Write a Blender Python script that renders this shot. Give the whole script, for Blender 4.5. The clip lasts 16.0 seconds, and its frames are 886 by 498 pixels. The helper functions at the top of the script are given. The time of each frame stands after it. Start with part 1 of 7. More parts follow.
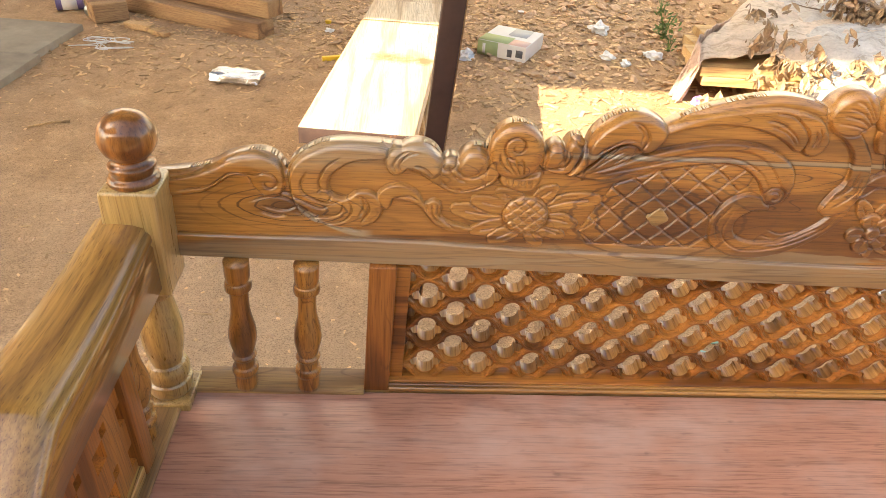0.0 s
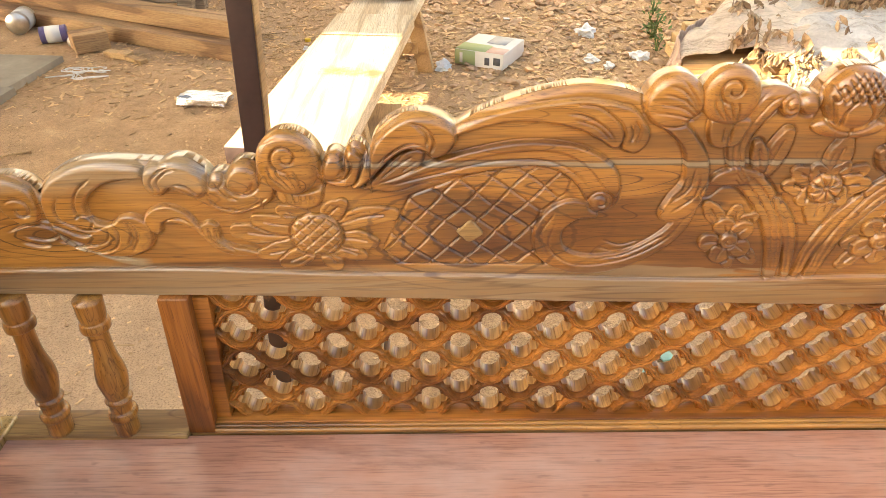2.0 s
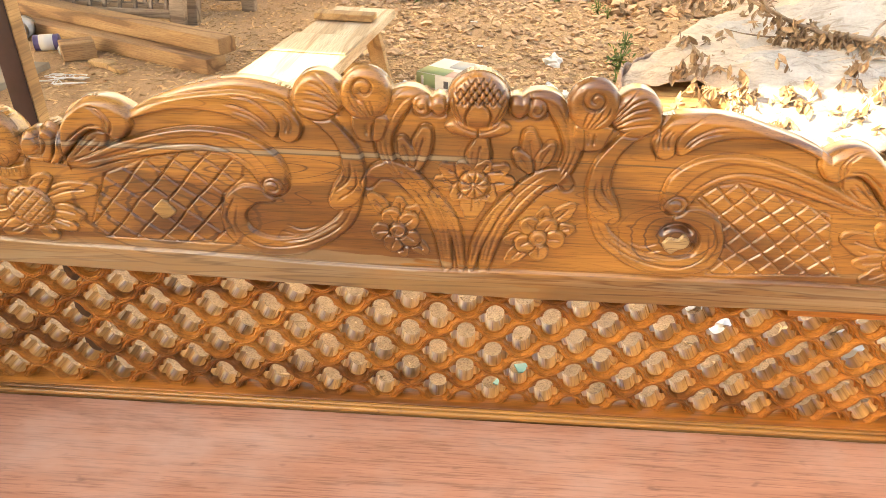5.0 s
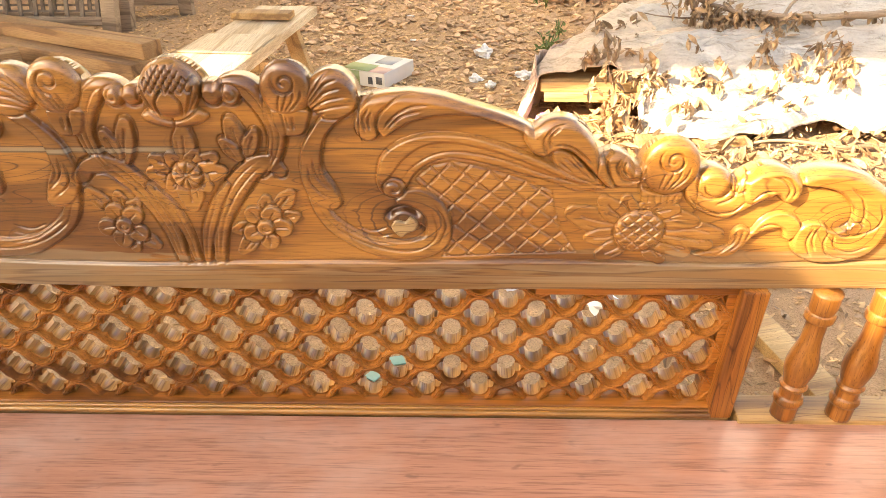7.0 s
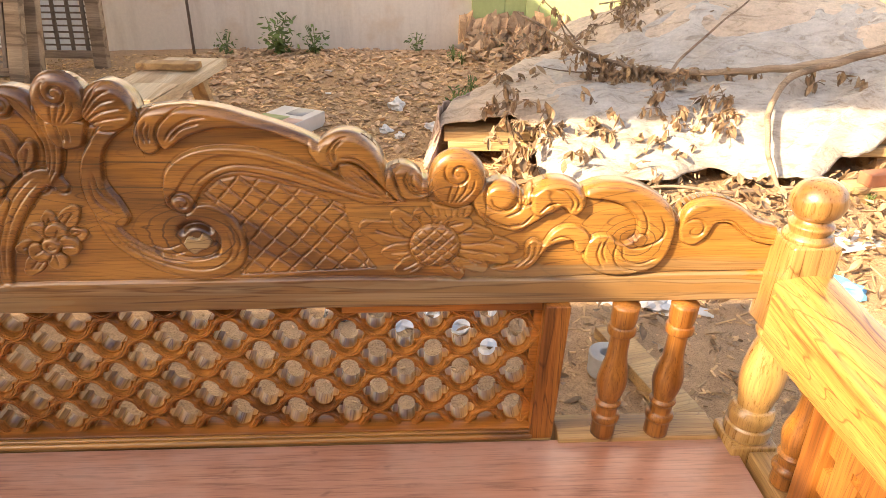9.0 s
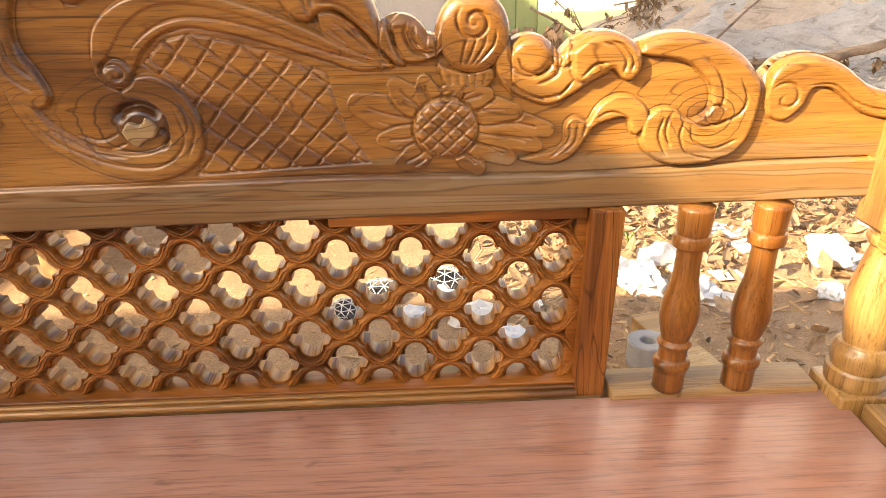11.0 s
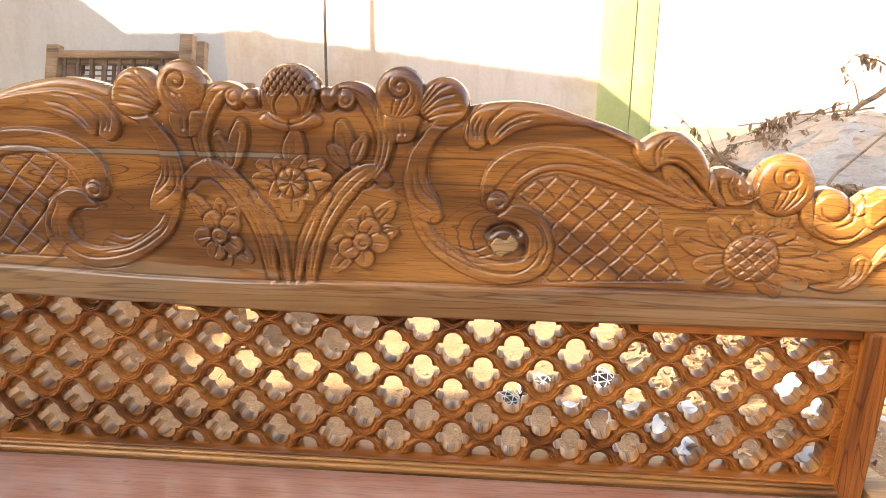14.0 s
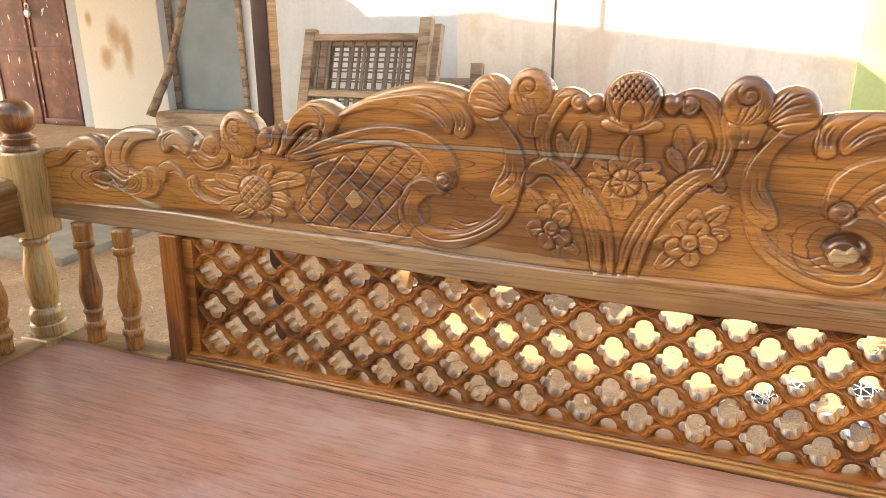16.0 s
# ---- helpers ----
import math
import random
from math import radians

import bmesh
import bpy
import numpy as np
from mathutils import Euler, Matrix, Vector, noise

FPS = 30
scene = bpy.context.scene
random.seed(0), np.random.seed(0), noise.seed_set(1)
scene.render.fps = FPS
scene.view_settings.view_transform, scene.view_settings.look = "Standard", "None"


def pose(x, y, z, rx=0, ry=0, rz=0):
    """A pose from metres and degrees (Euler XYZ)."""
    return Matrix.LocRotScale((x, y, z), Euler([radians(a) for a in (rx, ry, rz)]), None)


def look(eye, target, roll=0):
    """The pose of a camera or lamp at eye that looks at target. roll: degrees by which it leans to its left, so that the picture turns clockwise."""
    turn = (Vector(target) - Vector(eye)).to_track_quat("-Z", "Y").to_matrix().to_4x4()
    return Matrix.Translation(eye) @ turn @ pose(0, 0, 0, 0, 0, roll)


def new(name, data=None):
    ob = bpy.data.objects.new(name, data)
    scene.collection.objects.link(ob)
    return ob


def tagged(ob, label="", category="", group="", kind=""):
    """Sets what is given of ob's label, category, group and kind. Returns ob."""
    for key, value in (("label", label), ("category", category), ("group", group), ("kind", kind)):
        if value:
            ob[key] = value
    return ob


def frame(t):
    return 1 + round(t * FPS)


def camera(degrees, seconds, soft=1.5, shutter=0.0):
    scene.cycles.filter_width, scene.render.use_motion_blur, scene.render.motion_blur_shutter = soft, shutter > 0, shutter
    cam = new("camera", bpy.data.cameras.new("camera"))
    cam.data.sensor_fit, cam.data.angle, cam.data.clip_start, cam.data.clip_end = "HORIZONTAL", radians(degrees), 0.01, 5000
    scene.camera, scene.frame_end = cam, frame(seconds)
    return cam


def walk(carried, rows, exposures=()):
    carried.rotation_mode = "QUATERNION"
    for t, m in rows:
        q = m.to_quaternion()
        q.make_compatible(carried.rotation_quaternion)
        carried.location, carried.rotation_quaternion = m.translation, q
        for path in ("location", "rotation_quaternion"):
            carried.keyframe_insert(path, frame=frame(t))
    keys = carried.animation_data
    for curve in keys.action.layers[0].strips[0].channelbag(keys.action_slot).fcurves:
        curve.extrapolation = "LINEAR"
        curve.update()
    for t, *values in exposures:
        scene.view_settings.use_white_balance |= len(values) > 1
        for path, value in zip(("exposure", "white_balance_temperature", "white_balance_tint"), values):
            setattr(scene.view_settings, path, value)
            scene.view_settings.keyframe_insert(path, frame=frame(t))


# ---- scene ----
cam = camera(65.4, 16.0, soft=0.6)
PATH = [
    (0, (-0.617, -0.694, 1.163), (-0.506, 0.944, 0.02), 3.8),
    (0.5, (-0.541, -0.674, 1.147), (-0.467, 0.984, 0.03), 2.9),
    (1, (-0.44, -0.641, 1.135), (-0.404, 1.03, 0.038), 2.2),
    (1.5, (-0.381, -0.615, 1.123), (-0.379, 1.039, -0.002), -0.2),
    (2, (-0.337, -0.609, 1.119), (-0.345, 1.054, 0.007), -0.7),
    (2.5, (-0.274, -0.592, 1.115), (-0.272, 1.077, 0.014), 0.5),
    (3, (-0.226, -0.581, 1.104), (-0.26, 1.087, 0.0), 0.0),
    (3.5, (-0.195, -0.613, 1.107), (-0.28, 1.039, -0.019), 0.8),
    (3.7, (-0.163, -0.624, 1.105), (-0.237, 1.053, 0.018), 2.0),
    (5.8, (0.182, -0.695, 1.119), (0.072, 1.009, 0.077), 0.3),
    (6, (0.213, -0.691, 1.115), (0.102, 1.01, 0.069), 0.5),
    (6.5, (0.284, -0.678, 1.106), (0.191, 1.02, 0.054), -1.3),
    (7, (0.354, -0.659, 1.096), (0.273, 1.04, 0.044), -1.4),
    (7.5, (0.425, -0.644, 1.091), (0.334, 1.067, 0.059), -1.3),
    (8, (0.48, -0.666, 1.105), (0.514, 1.075, 0.121), -1.6),
    (8.2, (0.5, -0.682, 1.104), (0.585, 1.051, 0.11), 0.4),
    (10.3, (0.525, -0.627, 0.893), (0.575, 1.24, 0.177), -0.3),
    (10.5, (0.526, -0.604, 0.873), (0.557, 1.253, 0.131), -0.4),
    (11, (0.522, -0.576, 0.848), (0.558, 1.258, 0.05), -1.7),
    (11.5, (0.485, -0.597, 0.862), (0.412, 1.284, 0.187), -1.6),
    (12, (0.431, -0.632, 0.896), (0.389, 1.259, 0.245), -0.7),
    (12.5, (0.39, -0.661, 0.908), (0.31, 1.228, 0.255), -0.6),
    (13, (0.361, -0.681, 0.906), (0.238, 1.209, 0.266), -0.7),
    (13.5, (0.319, -0.699, 0.905), (0.165, 1.202, 0.304), -0.6),
    (14, (0.278, -0.717, 0.911), (0.106, 1.201, 0.372), 0.3),
    (14.5, (0.23, -0.747, 0.913), (0.024, 1.15, 0.314), 0.8),
    (15, (0.176, -0.767, 0.917), (-0.131, 1.119, 0.327), 0.4),
    (15.5, (0.148, -0.779, 0.934), (-0.370, 1.062, 0.348), -1.1),
    (16, (0.143, -0.801, 0.948), (-0.567, 0.969, 0.345), -0.6),
]
EXPOSURES = [(0.0, 2.08, 7000, 8), (1.5, 2.22, 7200, 6), (3.5, 2.42, 7600, 6), (6.0, 2.36, 7900, 9), (7.0, 2.20, 7700, 10), (8.0, 1.68, 7400, 15), (10.5, 1.48, 7100, 13),
             (11.0, 1.56, 7300, 13), (12.5, 1.82, 7400, 14), (14.5, 1.85, 6500, 11), (16.0, 2.12, 6500, 6)]
walk(cam, [(t, look(eye, to, roll)) for t, eye, to, roll in PATH], EXPOSURES)

# ---------------------------------------------------------------- world, sun, exposure
SUN_WAY = Vector((1.32, 0.80, -1.0)).normalized()
world = bpy.data.worlds.new("sky")
scene.world = world
world.use_nodes = True
wn = world.node_tree
sky = wn.nodes.new("ShaderNodeTexSky")
sky.sky_type = "NISHITA"
sky.sun_disc = False
sky.sun_elevation = math.asin(-SUN_WAY.z)
sky.sun_rotation = math.atan2(-SUN_WAY.x, -SUN_WAY.y)
sky.dust_density = 3.0
wn.links.new(sky.outputs[0], wn.nodes["Background"].inputs[0])
wn.nodes["Background"].inputs[1].default_value = 0.15
sun_data = bpy.data.lights.new("sun", "SUN")
sun_data.energy = 5.0
sun_data.angle = radians(0.6)
sun_data.color = (1.0, 0.86, 0.66)
sun = new("sun", sun_data)
sun.matrix_world = Matrix.Translation((-6, -5, 8)) @ SUN_WAY.to_track_quat("-Z", "Y").to_matrix().to_4x4()


# ---------------------------------------------------------------- materials
def mat_new(name):
    m = bpy.data.materials.new(name)
    m.use_nodes = True
    return m, m.node_tree, m.node_tree.nodes["Principled BSDF"]


def node(nt, kind, **inputs):
    n = nt.nodes.new(kind)
    for k, v in inputs.items():
        n.inputs[k.replace("_", " ")].default_value = v
    return n


def ramp(nt, fac, stops):
    r = nt.nodes.new("ShaderNodeValToRGB")
    els = r.color_ramp.elements
    while len(els) < len(stops):
        els.new(0.5)
    for e, (p, c) in zip(els, stops):
        e.position, e.color = p, (*c, 1.0)
    nt.links.new(fac, r.inputs[0])
    return r.outputs[0]


def mixc(nt, fac, a, b, mode="MIX"):
    m = nt.nodes.new("ShaderNodeMix")
    m.data_type, m.blend_type = "RGBA", mode
    for sock, v in ((m.inputs[0], fac), (m.inputs[6], a), (m.inputs[7], b)):
        if hasattr(v, "is_output"):
            nt.links.new(v, sock)
        elif isinstance(v, (int, float)):
            sock.default_value = v
        else:
            sock.default_value = (*v, 1.0)
    return m.outputs[2]


def maths(nt, op, a, b=0.0):
    m = nt.nodes.new("ShaderNodeMath")
    m.operation = op
    for sock, v in ((m.inputs[0], a), (m.inputs[1], b)):
        if hasattr(v, "is_output"):
            nt.links.new(v, sock)
        else:
            sock.default_value = v
    return m.outputs[0]


def spot(nt, vec, scale, detail=4.0, rough=0.6, dist=0.0):
    n = node(nt, "ShaderNodeTexNoise", Scale=scale, Detail=detail, Roughness=rough, Distortion=dist)
    nt.links.new(vec, n.inputs["Vector"])
    return n.outputs[0]


def placed(nt, scale=(1, 1, 1), random_shift=True, ring=0.0):
    """Object coordinates, scaled; with ring the growth layers slope through the depth of the wood."""
    tc = nt.nodes.new("ShaderNodeTexCoord")
    mp = nt.nodes.new("ShaderNodeMapping")
    mp.inputs["Scale"].default_value = scale
    src = tc.outputs["Object"]
    if ring:
        sep, com = nt.nodes.new("ShaderNodeSeparateXYZ"), nt.nodes.new("ShaderNodeCombineXYZ")
        nt.links.new(src, sep.inputs[0])
        nt.links.new(sep.outputs[0], com.inputs[0])
        nt.links.new(sep.outputs[1], com.inputs[1])
        nt.links.new(maths(nt, "ADD", sep.outputs[2], maths(nt, "MULTIPLY", sep.outputs[1], ring)), com.inputs[2])
        src = com.outputs[0]
    if random_shift:
        info = nt.nodes.new("ShaderNodeObjectInfo")
        add = nt.nodes.new("ShaderNodeVectorMath")
        add.operation = "MULTIPLY_ADD"
        nt.links.new(info.outputs["Random"], add.inputs[0])
        add.inputs[1].default_value = (7.3, 11.1, 5.7)
        nt.links.new(src, add.inputs[2])
        src = add.outputs[0]
    nt.links.new(src, mp.inputs[0])
    return mp.outputs[0]


def bump(nt, bsdf, height, strength, distance):
    b = node(nt, "ShaderNodeBump", Strength=strength, Distance=distance)
    nt.links.new(height, b.inputs["Height"])
    nt.links.new(b.outputs[0], bsdf.inputs["Normal"])


def wood(name, axis, light, mid, dark, line=26.0, across=9.0, rough=0.32, coat=0.5, sap=None, fine=0.6, shift=True, marks=None, ring=0.0, glaze=0.12, spec=0.5):
    """Planed wood with long growth lines along an axis: cathedral lines from contours of a stretched noise, fibres, blotches."""
    m, nt, b = mat_new(name)
    k = {"X": (0.12, 1, 1), "Y": (1, 0.12, 1), "Z": (1, 1, 0.12)}[axis]
    long = placed(nt, tuple(across * s for s in k), shift, ring)
    fib = placed(nt, tuple(260 * s * (0.25 if s < 1 else 1) for s in k), shift)
    broad = spot(nt, long, 0.7, 2.0, 0.5, 0.2)
    lines = maths(nt, "SINE", maths(nt, "MULTIPLY", broad, line * 0.9))
    lines = maths(nt, "ADD", maths(nt, "MULTIPLY", lines, 0.5), 0.5)
    soft = tuple(0.6 * d + 0.4 * e for d, e in zip(dark, mid))
    grain = ramp(nt, lines, [(0.0, soft), (0.025, soft), (0.14, mid), (1.0, light)])
    fine_lines = maths(nt, "SINE", maths(nt, "MULTIPLY", spot(nt, long, 1.3, 2.0, 0.5, 0.2), line * 4.0))
    streaks = spot(nt, placed(nt, tuple(across * 0.5 * s for s in k), shift, ring), 1.0, 3.0, 0.5)
    mask = maths(nt, "MULTIPLY", ramp(nt, maths(nt, "ABSOLUTE", fine_lines), [(0.0, (1, 1, 1)), (0.22, (0, 0, 0))]), ramp(nt, streaks, [(0.46, (0, 0, 0)), (0.62, (0.9, 0.9, 0.9))]))
    grain = mixc(nt, mask, grain, dark)
    fibre = spot(nt, fib, 1.0, 3.0, 0.6)
    pores = spot(nt, placed(nt, tuple(900 * s * (0.2 if s < 1 else 1) for s in k), shift), 1.0, 1.0, 0.5)
    grain = mixc(nt, ramp(nt, pores, [(0.60, (0, 0, 0)), (0.70, (0.55, 0.55, 0.55))]), grain, dark)
    blotch = spot(nt, placed(nt, (4, 4, 4), shift), 1.0, 3.0, 0.5)
    col = mixc(nt, fine, grain, ramp(nt, fibre, [(0.3, (0.45, 0.4, 0.35)), (0.62, (1.2, 1.17, 1.12))]), "MULTIPLY")
    col = mixc(nt, 0.3, col, ramp(nt, blotch, [(0.3, (0.72, 0.66, 0.58)), (0.7, (1.2, 1.18, 1.12))]), "MULTIPLY")
    if sap:
        sapn = spot(nt, placed(nt, tuple(2.6 * s for s in k), shift), 1.0, 2.0, 0.5)
        col = mixc(nt, ramp(nt, sapn, [(sap[1], (0, 0, 0)), (sap[1] + 0.06, (1, 1, 1))]), col, mixc(nt, 0.45, sap[0], grain))
    if marks:
        col = marks(nt, col, grain)
    nt.links.new(col, b.inputs["Base Color"])
    nt.links.new(maths(nt, "ADD", maths(nt, "MULTIPLY", fibre, 0.2), rough - 0.1), b.inputs["Roughness"])
    b.inputs["Specular IOR Level"].default_value = spec
    b.inputs["Coat Weight"].default_value = coat
    b.inputs["Coat Roughness"].default_value = glaze
    bump(nt, b, mixc(nt, 0.0 if ring else 0.25, fibre, lines), 0.14, 0.002)
    return m


def crest_marks(nt, col, grain):
    """Sapwood along the lower rail and the thin end, a grey streak, and a dark stain round the knots."""
    tc = nt.nodes.new("ShaderNodeTexCoord")
    sep = nt.nodes.new("ShaderNodeSeparateXYZ")
    nt.links.new(tc.outputs["Object"], sep.inputs[0])
    x, z = sep.outputs[0], sep.outputs[2]
    wav = spot(nt, placed(nt, (2.2, 14, 14), False), 1.0, 4.0, 0.6)
    wave = maths(nt, "MULTIPLY", maths(nt, "SUBTRACT", wav, 0.5), 0.10)
    pale = mixc(nt, 0.5, (0.26, 0.19, 0.10), grain)

    def over(a, b, lo, hi):
        m = nt.nodes.new("ShaderNodeMapRange")
        m.inputs[1].default_value, m.inputs[2].default_value = lo, hi
        nt.links.new(a, m.inputs[0])
        return maths(nt, "MULTIPLY", m.outputs[0], b) if b is not None else m.outputs[0]

    wide = maths(nt, "MULTIPLY", maths(nt, "SUBTRACT", wav, 0.5), 0.32)
    low = over(maths(nt, "ADD", z, wide), None, 0.650, 0.6475)
    low = maths(nt, "MULTIPLY", low, over(z, None, 0.690, 0.680))
    flow = spot(nt, placed(nt, (1.6, 30, 34), False, 1.6), 1.0, 3.0, 0.55, 0.6)
    streaky = ramp(nt, flow, [(0.30, (0.17, 0.08, 0.021)), (0.40, (0.26, 0.16, 0.062)), (0.425, (0.05, 0.02, 0.007)), (0.445, (0.24, 0.15, 0.066)), (0.52, (0.30, 0.22, 0.125)), (0.548, (0.07, 0.033, 0.013)), (0.568, (0.26, 0.155, 0.06)), (0.70, (0.21, 0.10, 0.026))])
    col = mixc(nt, over(z, None, 0.668, 0.660), col, mixc(nt, 0.55, col, streaky))
    col = mixc(nt, maths(nt, "MULTIPLY", low, 0.85), col, mixc(nt, 0.6, pale, streaky))
    west = maths(nt, "MULTIPLY", over(maths(nt, "ADD", z, wave), None, 0.684, 0.676), over(x, None, -0.05, -0.40))
    col = mixc(nt, maths(nt, "MULTIPLY", west, 0.65), col, mixc(nt, 0.45, (0.34, 0.245, 0.135), streaky))
    end = over(maths(nt, "ADD", z, wave), over(x, None, -0.52, -0.60), 0.774, 0.790)
    col = mixc(nt, maths(nt, "MULTIPLY", end, 0.7), col, mixc(nt, 0.65, (0.46, 0.38, 0.24), streaky))
    # a pale streak that bends from the worm-eaten knot down to the rail
    bend = maths(nt, "ADD", maths(nt, "MULTIPLY", maths(nt, "POWER", maths(nt, "ADD", x, 0.6650), 2.0), 6.355), 0.6921)
    off = maths(nt, "ABSOLUTE", maths(nt, "SUBTRACT", maths(nt, "ADD", z, maths(nt, "MULTIPLY", wave, 0.05)), bend))
    streak = maths(nt, "MULTIPLY", over(off, None, 0.0060, 0.0035), maths(nt, "MULTIPLY", over(x, None, -0.750, -0.742), over(x, None, -0.655, -0.668)))
    col = mixc(nt, maths(nt, "MULTIPLY", streak, 0.85), col, (0.40, 0.31, 0.18))
    bandz = maths(nt, "ABSOLUTE", maths(nt, "SUBTRACT", maths(nt, "ADD", z, maths(nt, "MULTIPLY", wave, 0.12)), maths(nt, "ADD", 0.806, maths(nt, "MULTIPLY", x, -0.012))))
    streak = maths(nt, "MULTIPLY", over(bandz, None, 0.0035, 0.002), maths(nt, "MULTIPLY", over(x, None, -0.46, -0.40), over(x, None, 0.06, 0.02)))
    col = mixc(nt, maths(nt, "MULTIPLY", streak, 0.75), col, (0.24, 0.21, 0.15))
    for z0, lo, hi in ((0.8095, -0.48, 0.30), (0.7815, -0.14, 0.28), (0.8035, -0.46, 0.06)):
        e = maths(nt, "ABSOLUTE", maths(nt, "SUBTRACT", maths(nt, "ADD", z, maths(nt, "MULTIPLY", wave, 0.05)), maths(nt, "ADD", z0, maths(nt, "MULTIPLY", x, -0.012))))
        joint = maths(nt, "MULTIPLY", over(e, None, 0.0011, 0.0005), maths(nt, "MULTIPLY", over(x, None, lo, lo + 0.03), over(x, None, hi, hi - 0.03)))
        col = mixc(nt, maths(nt, "MULTIPLY", joint, 0.7), col, (0.05, 0.025, 0.012))
    for cx, cz, rx, rz in ((-0.313, 0.729, 0.075, 0.040), (0.279, 0.722, 0.036, 0.026), (-0.755, 0.728, 0.055, 0.018), (0.762, 0.712, 0.022, 0.016)):
        d = maths(nt, "SQRT", maths(nt, "ADD", maths(nt, "POWER", maths(nt, "DIVIDE", maths(nt, "SUBTRACT", x, cx), rx), 2.0), maths(nt, "POWER", maths(nt, "DIVIDE", maths(nt, "SUBTRACT", z, cz), rz), 2.0)))
        blot = over(maths(nt, "ADD", d, maths(nt, "MULTIPLY", wave, 6.0)), None, 1.1, 0.2)
        col = mixc(nt, maths(nt, "MULTIPLY", blot, 0.7), col, (0.055, 0.02, 0.008))
        # growth lines that swirl round the knot
        swirl = maths(nt, "SINE", maths(nt, "ADD", maths(nt, "MULTIPLY", d, 15.0), maths(nt, "MULTIPLY", wav, 22.0)))
        thin = maths(nt, "MULTIPLY", over(swirl, None, 0.80, 0.97), over(d, None, 2.2, 1.2))
        col = mixc(nt, maths(nt, "MULTIPLY", thin, 0.75), col, (0.05, 0.018, 0.007))
    return col


TEAK = dict(light=(0.40, 0.193, 0.042), mid=(0.315, 0.138, 0.026), dark=(0.07, 0.023, 0.006))
SAP = (0.33, 0.235, 0.115)
teak_x = wood("varnished_teak_along", "X", **TEAK, coat=0.75, rough=0.34, shift=False, marks=crest_marks, ring=1.6, glaze=0.10)
teak_rail = wood("varnished_teak_rail", "X", **TEAK, coat=0.6, rough=0.35, sap=(SAP, 0.50), line=34, shift=False)
teak_y = wood("varnished_teak_arm", "Y", light=(0.46, 0.255, 0.068), mid=(0.36, 0.175, 0.038), dark=(0.09, 0.032, 0.008), coat=1.0, rough=0.36, line=20, glaze=0.04, spec=0.25)
teak_z = wood("varnished_teak_upright", "Z", light=(0.40, 0.165, 0.036), mid=(0.30, 0.108, 0.022), dark=(0.08, 0.025, 0.007), coat=0.45, rough=0.36, spec=0.25)
teak_turned = wood("varnished_teak_turned", "Z", light=(0.40, 0.182, 0.038), mid=(0.30, 0.120, 0.023), dark=(0.065, 0.021, 0.006), coat=0.8, rough=0.36, line=40, glaze=0.05, spec=0.2)
# Darker copy of teak_turned: the right balusters' shade is put into its colour.
teak_shaded = wood("shaded_teak_turned", "Z", light=(0.31, 0.128, 0.026), mid=(0.23, 0.084, 0.016), dark=(0.055, 0.018, 0.005), coat=0.8, rough=0.36, line=40, glaze=0.05, spec=0.2)
teak_pale = wood("pale_sapwood_upright", "Z", light=(0.43, 0.285, 0.098), mid=(0.37, 0.222, 0.068), dark=(0.16, 0.08, 0.022), coat=0.7, rough=0.3)
teak_gold = wood("golden_teak_upright", "Z", light=(0.42, 0.255, 0.085), mid=(0.35, 0.19, 0.055), dark=(0.15, 0.065, 0.018), coat=0.8, rough=0.3, line=44, glaze=0.06)
teak_jali = wood("varnished_teak_fretwork", "X", light=(0.41, 0.160, 0.028), mid=(0.33, 0.114, 0.017), dark=(0.07, 0.020, 0.004), coat=0.12, rough=0.38, shift=False)
pale_rail = wood("pale_sapwood_rail", "X", light=(0.44, 0.285, 0.118), mid=(0.365, 0.215, 0.076), dark=(0.16, 0.075, 0.026), coat=0.2, rough=0.5)
pale_side = wood("pale_sapwood_side", "Y", light=(0.44, 0.285, 0.118), mid=(0.365, 0.215, 0.076), dark=(0.16, 0.075, 0.026), coat=0.2, rough=0.5)
knot_wood = wood("pale_knot_wood", "X", light=(0.36, 0.25, 0.12), mid=(0.29, 0.18, 0.075), dark=(0.09, 0.04, 0.015), coat=0.5, rough=0.35, line=60)
# Paler teak for the hole walls: their bright gloss is put into the colour.
bright_hole_teak = wood("brightened_teak_in_holes", "Y", light=(0.50, 0.275, 0.098), mid=(0.41, 0.205, 0.062), dark=(0.16, 0.07, 0.022), coat=0.5, rough=0.3, shift=False, glaze=0.08)
knot_dim = wood("dull_knot_wood", "X", light=(0.28, 0.175, 0.065), mid=(0.21, 0.12, 0.040), dark=(0.07, 0.03, 0.010), coat=0.4, rough=0.35, line=60)
rough_y = wood("rough_sawn_timber", "Y", light=(0.50, 0.33, 0.16), mid=(0.42, 0.26, 0.11), dark=(0.2, 0.11, 0.05), coat=0.0, rough=0.7)
